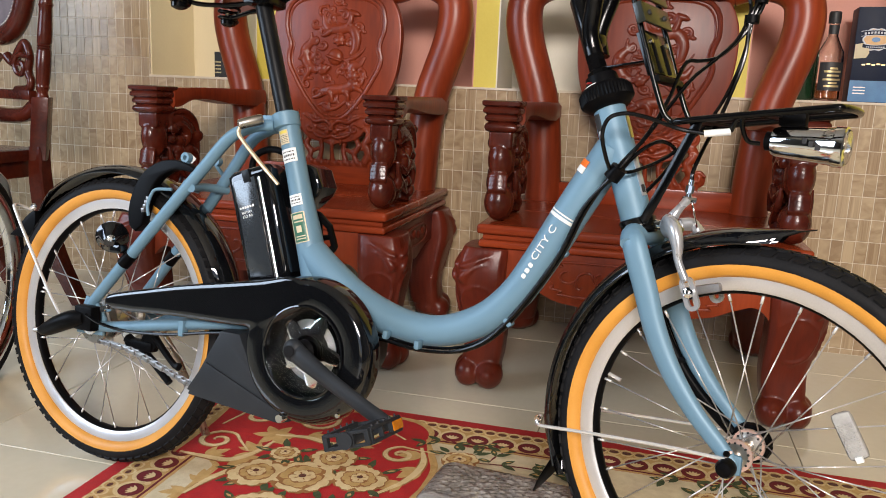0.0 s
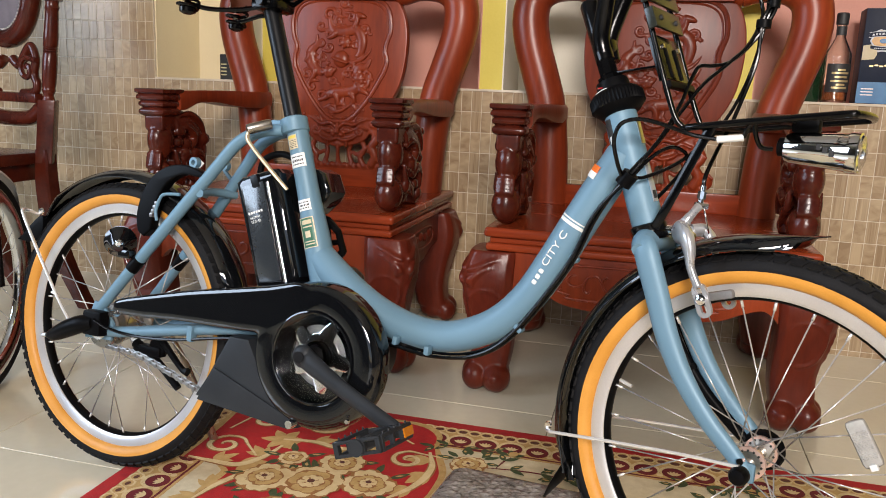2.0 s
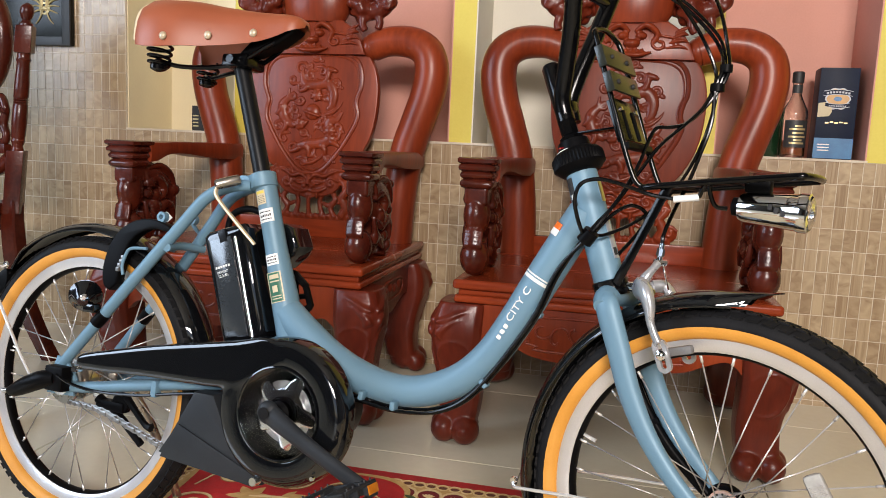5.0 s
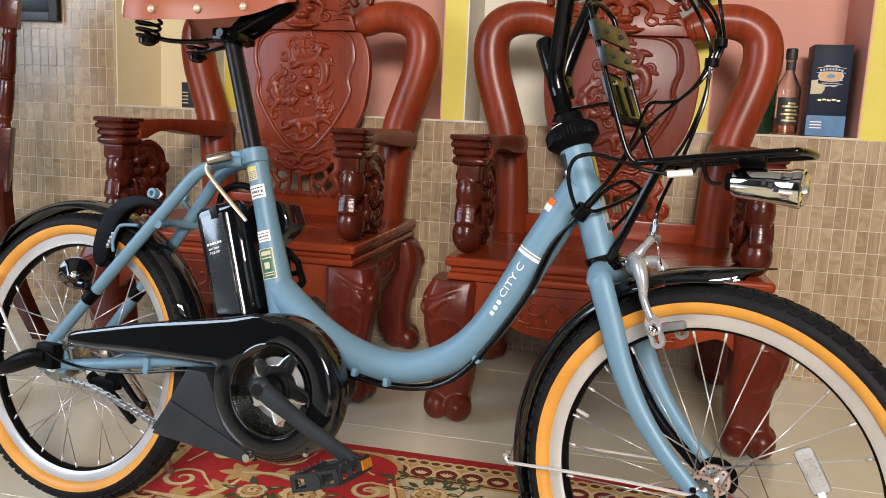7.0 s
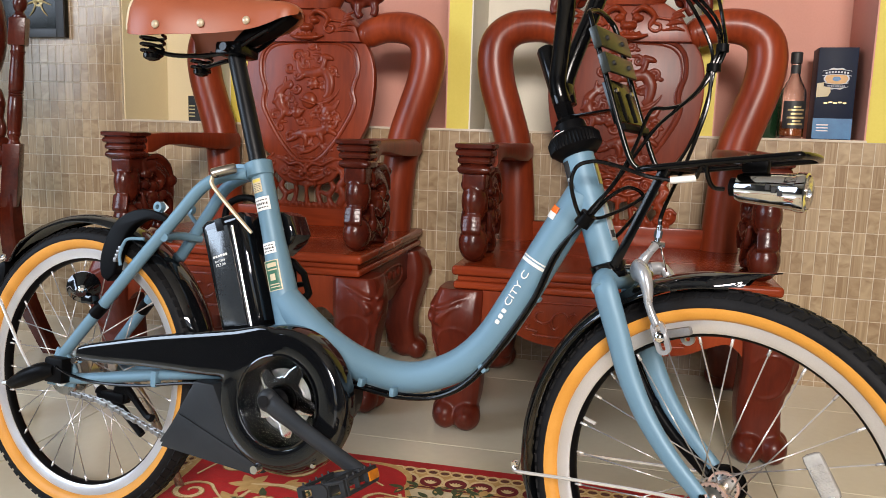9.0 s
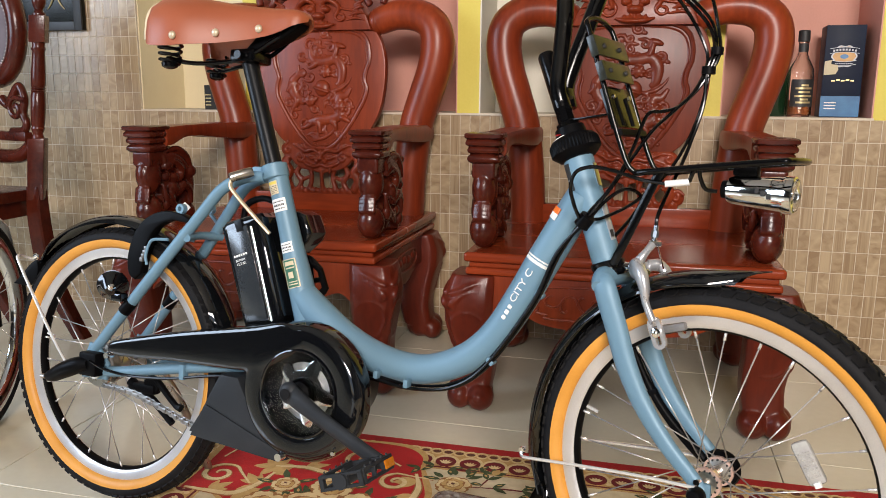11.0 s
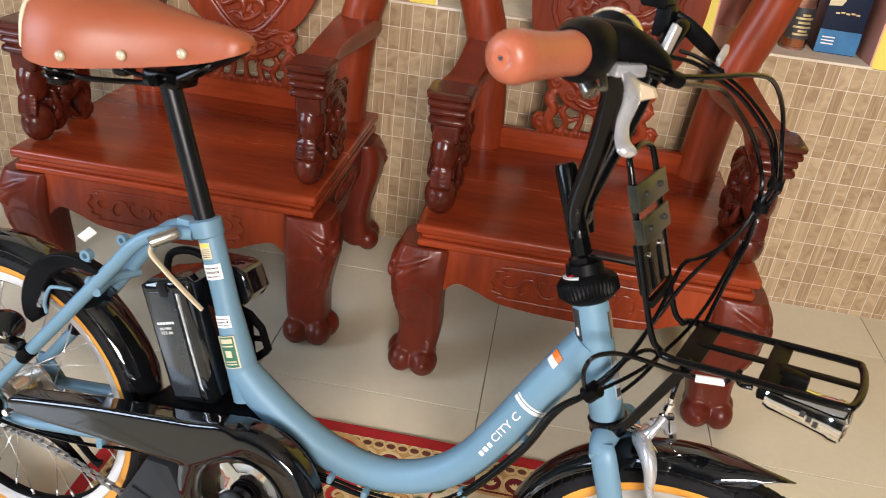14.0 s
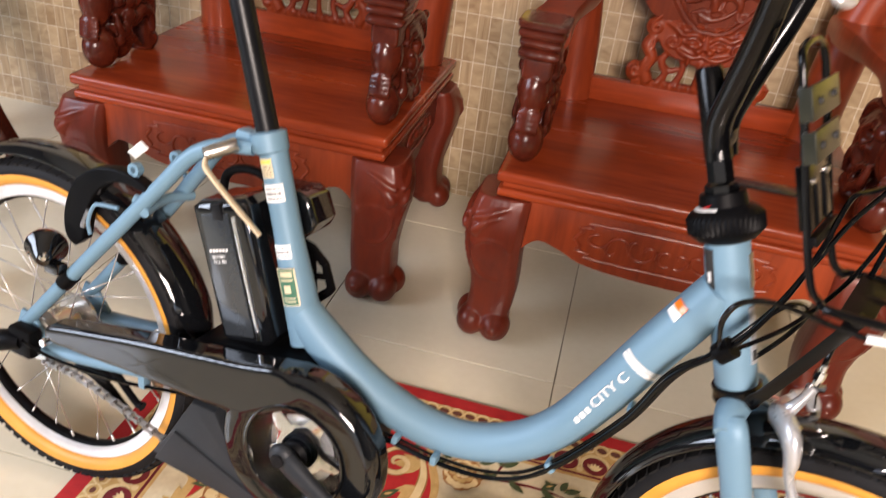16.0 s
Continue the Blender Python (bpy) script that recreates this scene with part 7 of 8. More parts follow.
# head lamp under the carrier
LM = Matrix.Translation((-0.005, -0.018, 0.379)) @ Matrix.Rotation(radians(92), 4, "Y")
bm = bmesh.new()
lathe(bm, [(0.006, -0.004), (0.0155, -0.002), (0.0175, 0.004), (0.0195, 0.04), (0.0215, 0.062), (0.0228, 0.064), (0.0228, 0.074), (0.0205, 0.075), (0.0185, 0.07), (0.004, 0.045)], 40, LM)
lamp_body = fp("head_lamp", bm, CHROME, "chrome cylindrical head lamp")
bm = bmesh.new()
lathe(bm, [(0.02, 0.0735), (0.019, 0.077), (0.012, 0.0795), (0.001, 0.0805), (0.001, 0.0765), (0.019, 0.0725)], 32, LM, closed=True)
fp("lamp_lens", bm, LENS, "", lamp_body)
bm = bmesh.new()
for k in range(3):
    rbox(bm, (-0.003 + k * 0.003, -0.0207, 0.036 + k * 0.007), (0.007, 0.001, 0.005), 0.0004, LM, 1)
fp("logo_blocks", bm, INK, "small dark logo marks", lamp_body)
bm = bmesh.new()
rbox(bm, (0.012, -0.018, 0.404), (0.03, 0.016, 0.016), 0.004)
lathe(bm, [(0.006, -0.012), (0.011, -0.01), (0.011, 0.0)], 16, LM)
fp("lamp_bracket", bm, MATTE)
bm = bmesh.new()
tube(bm, [(-0.022, -0.018, 0.376), (-0.034, -0.024, 0.378), (-0.038, -0.036, 0.392), (-0.036, -0.05, 0.407), (-0.04, -0.055, 0.4), (-0.047, -0.048, 0.3875)], 0.0028, 8)
fp("lamp_cable", bm, BLACK_METAL)
bm = bmesh.new()
tube(bm, [(-0.075, -0.055, 0.3825), (-0.047, -0.048, 0.3865)], 0.0042, 12)
fp("cable_tag", bm, WHITE, "white cable sleeve")

# front mudguard with stay, brake
bm = bmesh.new()
mudguard(bm, 79.5, 204, 0.2685, 0.030, rise=0.012, flare=95, n=60, point=8)
bm.transform(Matrix.Translation((0, -0.012, 0.008)))
mg = fp("front_mudguard", bm, GLOSS, "glossy black front mudguard")
for s in (-1, 1):
    lip = []
    for k in range(16):
        a = radians(90 + 110 * k / 15)
        q = 0.2525 / math.cos(max(0.0, radians(95) - a))
        lip.append((q * math.cos(a), -0.012 + s * 0.0302, 0.008 + q * math.sin(a)))
    fp("mudguard_lip", tube(bmesh.new(), lip, 0.0016, 8, 2), GLOSS, "", mg)
bm = bmesh.new()
tube(bm, [(-0.246, -0.012, -0.075), (-0.26, -0.012, -0.105), (-0.278, -0.012, -0.135)], [0.026, 0.028, 0.008], 12, 4, flat=0.12)
fp("mud_flap", bm, MATTE, "", mg)
for s in (-1, 1):
    y = YC + s * 0.055
    fp("mudguard_stay", tube(bmesh.new(), [(-0.262, YC + s * 0.026, -0.012), (-0.259, YC + s * 0.04, -0.0165), (-0.25, YC + s * 0.051, -0.0155), (-0.2371, y, -0.0133), (-0.1626, y, -0.003), (-0.0723, y, 0.008), (0.0, y + s * 0.004, 0.015)], 0.0023, 8), STEEL, "straight steel wire stay")
    bm = bmesh.new()
    lathe(bm, [(0.0045, -0.003), (0.0055, 0.0), (0.004, 0.003)], 14, Matrix.Translation((-0.26, YC + s * 0.036, -0.0135)) @ ALONG_Y)
    fp("stay_bolt", bm, CHROME, "", mg)


def slot_plate(bm, length, half, slot_half, thick, m):
    """A flat plate with round ends and a long slot through it."""
    def stadium(r, straight):
        pts = []
        for k in range(20):
            a = math.pi * (k % 10) / 9 + (0 if k < 10 else math.pi)
            pts.append((r * math.cos(a), r * math.sin(a) + (straight if k < 10 else -straight)))
        return pts
    rings = []
    for r, straight, y in ((half, length / 2 - half, -1), (half, length / 2 - half, 1), (slot_half, length / 2 - half, 1), (slot_half, length / 2 - half, -1)):
        rings.append([bm.verts.new(m @ Vector((x, y * thick / 2, z))) for x, z in stadium(r, straight)])
    for a, b in zip(rings, rings[1:] + rings[:1]):
        for k in range(20):
            bm.faces.new((a[k], a[(k + 1) % 20], b[(k + 1) % 20], b[k]))
    return bm


for s in (-1, 1):
    y = YC + s * 0.044
    bm = bmesh.new()
    # broad cast shoulder that narrows down to a slotted end
    tube(bm, [(-0.117, YC + s * 0.012, 0.266), (-0.106, YC + s * 0.028, 0.27), (-0.096, y - s * 0.004, 0.265), (-0.089, y, 0.25), (-0.0865, y, 0.234), (-0.081, y, 0.221), (-0.075, y, 0.21)], [r * (1.0 if s < 0 else 0.5) for r in (0.0135, 0.0155, 0.0145, 0.0115, 0.0082, 0.0078, 0.0085)], 18, 5, wide=0.62)
    turn = Matrix.Translation((-0.068, y - s * 0.001, 0.1945)) @ Matrix.Rotation(radians(-22), 4, "Y")
    slot_plate(bm, 0.042, 0.0088, 0.0034, 0.0055, turn)
    arm = fp("front_brake_arm", bm, LEVER_SILVER, "silver brake arm with slotted end")
    bm = bmesh.new()
    rbox(bm, (0, 0, 0), (0.044, 0.012, 0.011), 0.004, Matrix.Translation((-0.058, YC + s * 0.027, 0.2)) @ Matrix.Rotation(radians(-17), 4, "Y"))
    fp("brake_pad", bm, PAD_GREY, "", arm)
    bm = bmesh.new()
    lathe(bm, [(0.0058, 0), (0.0062, 0.004), (0.004, 0.0045), (0.004, 0.008), (0.0025, 0.009)], 14, Matrix.Translation((-0.068, y - s * 0.001 + s * 0.0025, 0.196)) @ Matrix.Rotation(radians(90 if s < 0 else -90), 4, "X"))
    fp("brake_nut", bm, CHROME, "", arm)
# caliper bridge with its pivot bolts and the raised arm that takes the cable
bm = bmesh.new()
rbox(bm, (-0.115, YC - 0.004, 0.266), (0.014, 0.03, 0.018), 0.005, seg=3)
tube(bm, [(-0.112, YC - 0.018, 0.272), (-0.106, YC - 0.02, 0.284), (-0.101, YC - 0.014, 0.294), (-0.098, YC - 0.006, 0.302)], [0.009, 0.0065, 0.005, 0.0055], 12, 4)
tube(bm, [(-0.112, YC + 0.02, 0.27), (-0.1, YC + 0.03, 0.272), (-0.092, YC + 0.03, 0.262)], [0.008, 0.007, 0.006], 12, 4)
fp("front_brake_bridge", bm, LEVER_SILVER, "silver caliper bridge")
bm = bmesh.new()
rod(bm, (-0.15, YC, 0.268), (-0.115, YC, 0.268), 0.0065, 12)
for dy in (-0.026,):
    lathe(bm, [(0.0035, -0.006), (0.007, -0.005), (0.007, 0.003), (0.005, 0.006), (0.003, 0.009)], 18, Matrix.Translation((-0.1, YC + dy, 0.267)) @ ALONG_X)
fp("pivot_bolt", bm, CHROME)
bm = bmesh.new()
rod(bm, (-0.098, YC - 0.003, 0.302), (-0.0965, YC, 0.327), 0.0036, 10)
rod(bm, (-0.0975, YC - 0.002, 0.311), (-0.097, YC - 0.001, 0.32), 0.0055, 8)
rod(bm, (-0.102, YC - 0.008, 0.303), (-0.09, YC + 0.002, 0.303), 0.0042, 8)
rod(bm, (-0.091, YC + 0.022, 0.268), (-0.0965, YC, 0.31), 0.0011, 6)
fp("cable_adjuster", bm, CHROME)

# cables: loops from the bar round the front, down to the clips under the main tube


def cable(points, r=0.0021, m=STEER, name="cable"):
    return part(name, tube(bmesh.new(), points, r, 8, 6), BLACK_METAL, bike, "", m)


def to_bike(p):
    return tuple(STEER.inverted() @ Vector(p))


clip = [(0.825, -0.04, 0.262), (0.794, -0.036, 0.192), (0.728, -0.028, 0.096), (0.672, -0.022, 0.056), (0.604, -0.02, 0.045), (0.54, -0.024, 0.052), (0.49, -0.02, 0.045)]


def tail(k):
    """The run under the main tube, each cable beside the next."""
    dy = (k - 1.5) * 0.006
    return [to_bike((x + (k % 2) * 0.0035, y + dy * 0.5, z + (k // 2) * 0.0045)) for x, y, z in clip]


TIE_A, TIE_B, TIE_HEAD = (-0.0745, 0.0965, 0.563), (-0.081, 0.0871, 0.5362), (-0.172, -0.076, 0.329)


def near(p, dx=0.0, dy=0.0, dz=0.0):
    return (p[0] + dx, p[1] + dy, p[2] + dz)


lever_cable = [(-0.17, -0.165, 0.702), (-0.153, -0.142, 0.696), (-0.133, -0.083, 0.692), (-0.116, -0.02, 0.69), (-0.102, 0.04, 0.68), (-0.092, 0.1, 0.644), (-0.082, 0.114, 0.6), near(TIE_A, 0.004), near(TIE_B, 0.004)]
inner_cable = [(-0.172, -0.15, 0.694), (-0.153, -0.138, 0.69), (-0.146, -0.06, 0.678), (-0.1385, 0.019, 0.661), (-0.112, 0.083, 0.612), (-0.0905, 0.1, 0.564), near(TIE_B, -0.005)]
far_cable = [(-0.205, 0.06, 0.686), (-0.187, 0.069, 0.682), (-0.167, 0.0775, 0.673), (-0.135, 0.098, 0.6524), (-0.103, 0.118, 0.62), (-0.0885, 0.122, 0.596), near(TIE_A, -0.002, 0.003), near(TIE_B, 0.0, 0.005)]
far_cable_low = [(-0.21, 0.045, 0.68), (-0.188, 0.06, 0.677), (-0.168, 0.0735, 0.667), (-0.136, 0.094, 0.6464), (-0.105, 0.113, 0.614), (-0.09, 0.117, 0.59), near(TIE_A, -0.003, -0.004), near(TIE_B, -0.001, -0.004)]
# two swing forward round the carrier to the tie at the head tube
cable(lever_cable + [(-0.094, 0.075, 0.505), (-0.108, 0.052, 0.484), (-0.121, 0.03, 0.477), (-0.1305, 0.012, 0.474), (-0.1335, -0.004, 0.455), (-0.136, -0.022, 0.425), (-0.146, -0.048, 0.382), near(TIE_HEAD, 0.003, 0.0, 0.004)] + tail(0), 0.0025)
cable(inner_cable + [(-0.093, 0.07, 0.506), (-0.109, 0.045, 0.479), (-0.124, 0.014, 0.452), (-0.137, -0.018, 0.414), (-0.151, -0.05, 0.372), near(TIE_HEAD, -0.003, 0.003, 0.002)] + tail(1), 0.0025)
# two drop behind the carrier: one to the frame, one to the front brake
cable(far_cable + [(-0.086, 0.088, 0.495), (-0.093, 0.08, 0.458), (-0.1, 0.052, 0.418), (-0.112, 0.022, 0.385), (-0.134, -0.018, 0.352), (-0.158, -0.052, 0.333), near(TIE_HEAD, 0.0, 0.006, -0.003)] + tail(2), 0.0023)
cable(far_cable_low + [(-0.083, 0.083, 0.49), (-0.09, 0.07, 0.445), (-0.094, 0.045, 0.405), (-0.096, 0.01, 0.37), (-0.097, -0.016, 0.34), (-0.097, -0.02, 0.325)], 0.0026)
# the lamp lead: a loop beside the head tube to the white sleeve under the carrier
cable([near(TIE_HEAD, -0.004, -0.004), (-0.176, -0.1, 0.35), (-0.1765, -0.112, 0.374), (-0.17, -0.112, 0.393), (-0.155, -0.102, 0.4), (-0.138, -0.09, 0.398), (-0.121, -0.078, 0.393), (-0.1, -0.064, 0.386), (-0.075, -0.055, 0.383)], 0.0026)
cable([near(TIE_HEAD, 0.002, 0.004), (-0.158, -0.048, 0.355), (-0.143, -0.026, 0.371), (-0.132, -0.008, 0.368), (-0.128, 0.0, 0.356), (-0.136, -0.008, 0.335), (-0.15, -0.02, 0.312), (-0.166, -0.03, 0.29)], 0.0025)
for p, q, r in ((near(TIE_HEAD, 0.005, 0.0, 0.007), near(TIE_HEAD, -0.005, 0.0, -0.007), 0.0105), (near(TIE_A, 0, 0, 0.005), near(TIE_A, 0, 0, -0.005), 0.0085), (near(TIE_B, 0, 0, 0.005), near(TIE_B, 0, 0, -0.005), 0.0095), ((-0.1735, 0.0735, 0.672), (-0.1605, 0.079, 0.667), 0.0075), ((-0.157, -0.148, 0.6955), (-0.15, -0.132, 0.691), 0.007)):
    fp("cable_tie", tube(bmesh.new(), [p, q], r, 12), MATTE)
for x, z, a in ((0.801, 0.205, 60), (0.735, 0.104, 48), (0.604, 0.053, 0), (0.553, 0.06, -10)):
    bm = bmesh.new()
    rbox(bm, (0, 0, 0), (0.008, 0.017, 0.013), 0.003, Matrix.Translation((x, -0.026, z)) @ Matrix.Rotation(radians(-a), 4, "Y"))
    part("cable_clip", bm, BLUE, bike, "blue cable clip")
bm = bmesh.new()
tube(bm, [(-0.13, 0.03, 0.15), (-0.098, 0.034, 0.095), (-0.058, 0.036, 0.05), (-0.012, 0.036, 0.018)], [0.004, 0.005, 0.01, 0.008], 10)
fp("hub_cable_guard", bm, MATTE)
bm = bmesh.new()
lathe(bm, [(0.012, 0.03), (0.024, 0.031), (0.026, 0.036), (0.024, 0.042), (0.01, 0.043)], 24, Matrix.Translation((0, -0.012, 0.008)) @ ALONG_Y)
fp("hub_dynamo_disc", bm, MATTE)

# ---- things on the ledge ----
bx = thing("gift_box", "tall navy card box with gold crest in the pink niche", "box", pose(0.889, 2.57, LEDGE + 0.006, 0, 0, -3))
part("box_body", rbox(bmesh.new(), (0, 0, 0.125), (0.1, 0.09, 0.25), 0.0015), BOX_BLUE, bx)
part("lower_panel", rbox(bmesh.new(), (0, -0.0455, 0.03), (0.1, 0.001, 0.056), 0), BOX_BLUE_LOW, bx, "bright blue lower panel")
bm = bmesh.new()
crest = [(0.031 * math.cos(a) * (1 + 0.06 * math.cos(8 * a)), 0.166 + 0.03 * math.sin(a) * (1 + 0.08 * math.cos(6 * a))) for a in (2 * math.pi * k / 64 for k in range(64))]
slab(bm, crest, -0.0458, -0.0448, 0)
crest_print = part("crest_print", bm, CREST_PALE, bx, "plain pale and gold crest shape")
bm = bmesh.new()
slab(bm, [(x * 0.88, 0.166 + (z - 0.166) * 0.9) for x, z in crest], -0.0462, -0.0454, 0)
part("crest_field", bm, GOLD_PRINT, crest_print)
for z, half, tall, bend in ((0.18, 0.037, 0.0115, 0.004), (0.15, 0.031, 0.009, -0.004)):
    for grow, y, paint in ((0.0014, -0.0465, CREST_PALE), (0.0, -0.0469, BOX_BLUE)):
        xs = [-half + 2 * half * k / 10 for k in range(11)]
        up = [(x, z + tall / 2 + grow + bend * (1 - (x / half) ** 2)) for x in xs]
        low = [(x, z - tall / 2 - grow + bend * (1 - (x / half) ** 2)) for x in reversed(xs)]
        part("crest_ribbon", slab(bmesh.new(), up + low, y, y + 0.0008, 0), paint, crest_print)
part("crest_oval", slab(bmesh.new(), disc(0, 0.1655, 0.0062, 24, 1.7), -0.0472, -0.046, 0), BOX_BLUE_LOW, crest_print)
bm = bmesh.new()
for k in range(8):
    rbox(bm, (-0.027 + k * 0.0077, -0.047, 0.184 - 0.003 * ((k - 3.5) / 3.5) ** 2), (0.0048, 0.0006, 0.0055), 0)
for k in range(10):
    rbox(bm, (-0.02 + k * 0.0045, -0.047, 0.1462), (0.003, 0.0006, 0.003), 0)
part("print_bar", bm, CREST_PALE, crest_print)
bm = bmesh.new()
slab(bm, [(-0.048, 0.115), (-0.018, 0.118), (-0.012, 0.13), (-0.015, 0.15), (-0.03, 0.156), (-0.048, 0.153)], -0.0468, -0.0464, 0)
part("torn_patch", bm, TORN, bx, "torn pale patch")
bm = bmesh.new()
for k in range(5):
    rbox(bm, (-0.022 + k * 0.012, -0.0458, 0.1 + 0.002 * (k % 2)), (0.009, 0.0008, 0.004), 0)
part("print_bar", bm, GOLD_FOIL, bx)
bm = bmesh.new()
for k in range(3):
    rbox(bm, (-0.025, -0.0462, 0.024 + k * 0.008), (0.03, 0.0006, 0.003), 0)
part("print_bar", bm, WHITE, bx)


def bottle(m, label, r, h, neck, body, fill, paint_label):
    b = thing("bottle", label, "bottle", m)
    prof = [(r * 0.9, 0), (r, 0.006), (r, h * 0.5), (r * 0.96, h * 0.56), (r * 0.55, h * 0.68), (neck, h * 0.74), (neck, h * 0.94)]
    inner = [(max(q - 0.003, 0.002), max(z, 0.006)) for q, z in reversed(prof)] + [(0.0002, 0.006)]
    shell = part("glass_body", lathe(bmesh.new(), [(0.0002, 0)] + prof + inner if fill else prof, 32, closed=bool(fill)), body, b)
    shell.visible_shadow = not fill
    if fill:
        part("liquid", lathe(bmesh.new(), [(r * 0.82, 0.0065), (r - 0.0032, 0.009), (r - 0.0032, h * 0.2)], 28), fill, b, "amber spirit in the lower part")
    part("cap", lathe(bmesh.new(), [(neck * 1.15, h * 0.88), (neck * 1.2, h * 0.9), (neck * 1.2, h), (neck * 1.0, h + 0.003)], 24), INK, b)
    if paint_label:
        bm = bmesh.new()
        patch(bm, (0, 0, 0), (0, 0, 1), r, h * 0.12, h * 0.44, -62, 62, (0, -1, 0), 0.0008, 14)
        lab = part("label", bm, INK, b, "black label with gold shapes")
        bm = bmesh.new()
        for k, z in enumerate((0.17, 0.205, 0.245, 0.29, 0.335, 0.37)):
            wide = (34, 22, 40, 30, 38, 20)[k]
            patch(bm, (0, 0, 0), (0, 0, 1), r + 0.0006, h * (z - 0.011), h * (z + 0.011), -wide + 6 * (k % 2), wide, (0, -1, 0), 0.0008, 8)
        part("label_print", bm, GOLD_FOIL, lab)
        bm = bmesh.new()
        patch(bm, (0, 0, 0), (0, 0, 1), neck, h * 0.76, h * 0.86, -80, 80, (0, -1, 0), 0.0008, 10)
        part("neck_label", bm, INK, b)
    return b


bottle(pose(0.783, 2.54, LEDGE + 0.006, 0, 0, 10), "half-empty clear whisky bottle with black label beside the blue box", 0.034, 0.235, 0.013, BOTTLE, AMBER_DRINK, True)
bottle(pose(0.722, 2.585, LEDGE + 0.006), "dark green glass bottle standing behind the chair arm", 0.036, 0.25, 0.014, BOTTLE_GREEN, None, False)
bk = thing("small_box", "small dark printed box in the cream niche", "box", pose(-1.052, 2.5, LEDGE + 0.006))
part("box_body", rbox(bmesh.new(), (0.03, 0, 0.04), (0.075, 0.05, 0.08), 0.001), INK, bk)
bm = bmesh.new()
for k in range(4):
    rbox(bm, (0.006, -0.0256, 0.015 + k * 0.011), (0.02, 0.0008, 0.004), 0)
part("print_bar", bm, GOLD_FOIL, bk)

# dark plaque on the tall tiled wall part
pq = thing("wall_plaque", "black lacquer plaque with a gold emblem on the tiled wall", "plaque", pose(-1.692, WALL_Y - 0.011, 0.942))
part("panel", rbox(bmesh.new(), (0, 0, 0.25), (0.455, 0.018, 0.5), 0.003), PLAQUE, pq)
bm = bmesh.new()
for s in (-1, 1):
    rbox(bm, (s * 0.212, -0.011, 0.25), (0.03, 0.008, 0.5), 0.002)
rbox(bm, (0, -0.011, 0.014), (0.394, 0.008, 0.028), 0.002)
part("plaque_frame", bm, INK, pq)
bm = bmesh.new()
for s in (-1, 1):
    for dx, dz, r in ((0.03, 0.075, 0.003), (0.05, 0.05, 0.0035), (0.058, 0.026, 0.0035), (0.056, 0.004, 0.003), (0.05, -0.018, 0.003), (0.034, -0.052, 0.0024)):
        tube(bm, [(0.13 + s * 0.006, -0.011, 0.12 + dz * 0.15), (0.13 + s * dx * 0.55, -0.012, 0.124 + dz * 0.75), (0.13 + s * dx, -0.011, 0.12 + dz)], [0.003, r, 0.0012], 8)
lathe(bm, [(0.014, -0.013), (0.02, -0.012), (0.02, -0.01), (0.014, -0.01)], 24, Matrix.Translation((0.13, 0, 0.118)) @ ALONG_Y, closed=True)
blob(bm, (0.13, -0.011, 0.118), (0.008, 0.004, 0.008))
for k in range(3):
    rbox(bm, (0.13, -0.011, 0.146 + k * 0.014), (0.036 - k * 0.008, 0.004, 0.006), 0.001)
part("emblem", bm, GOLD_FOIL, pq, "plain gold emblem")

# dark wooden dining chair near the tall wall part
dc = thing("dining_chair", "dark red-brown wooden chair with a turned post and beaded oval back", "chair", pose(-1.345, 2.012, 0, 0, 0, 0))


LEAN = 0.116


def post(x, y):
    """A square post with a chamfered block, a turned shaft with rings and a ball on top, leaning back a little."""
    bm = bmesh.new()
    shaft = [(0.019, 0.606), (0.0155, 0.614), (0.0135, 0.622), (0.0165, 0.63), (0.0185, 0.636), (0.0165, 0.641), (0.0185, 0.65), (0.0198, 0.69), (0.0192, 0.735), (0.017, 0.7385), (0.0198, 0.742), (0.017, 0.7455), (0.02, 0.749), (0.017, 0.7525), (0.0195, 0.756), (0.0192, 0.78), (0.0172, 0.835), (0.0165, 0.85), (0.0195, 0.857), (0.0165, 0.864), (0.0175, 0.876)]
    lathe(bm, shaft, 22)
    lathe(bm, [(0.018, 0.945), (0.0175, 0.953), (0.013, 0.957), (0.0105, 0.963), (0.0155, 0.972), (0.0185, 0.984), (0.0165, 0.997), (0.009, 1.006), (0.001, 1.009)], 22)
    turn = Matrix.Rotation(radians(24), 4, "Z")
    rbox(bm, (0, 0, 0.911), (0.043, 0.043, 0.074), 0.004, turn, 2)
    rbox(bm, (0, 0, 0.52), (0.045, 0.045, 0.178), 0.004, turn, 2)
    for v in bm.verts:
        v.co.x += LEAN * (v.co.z - 0.43)
    bm.transform(Matrix.Translation((x, y, 0)))
    return bm


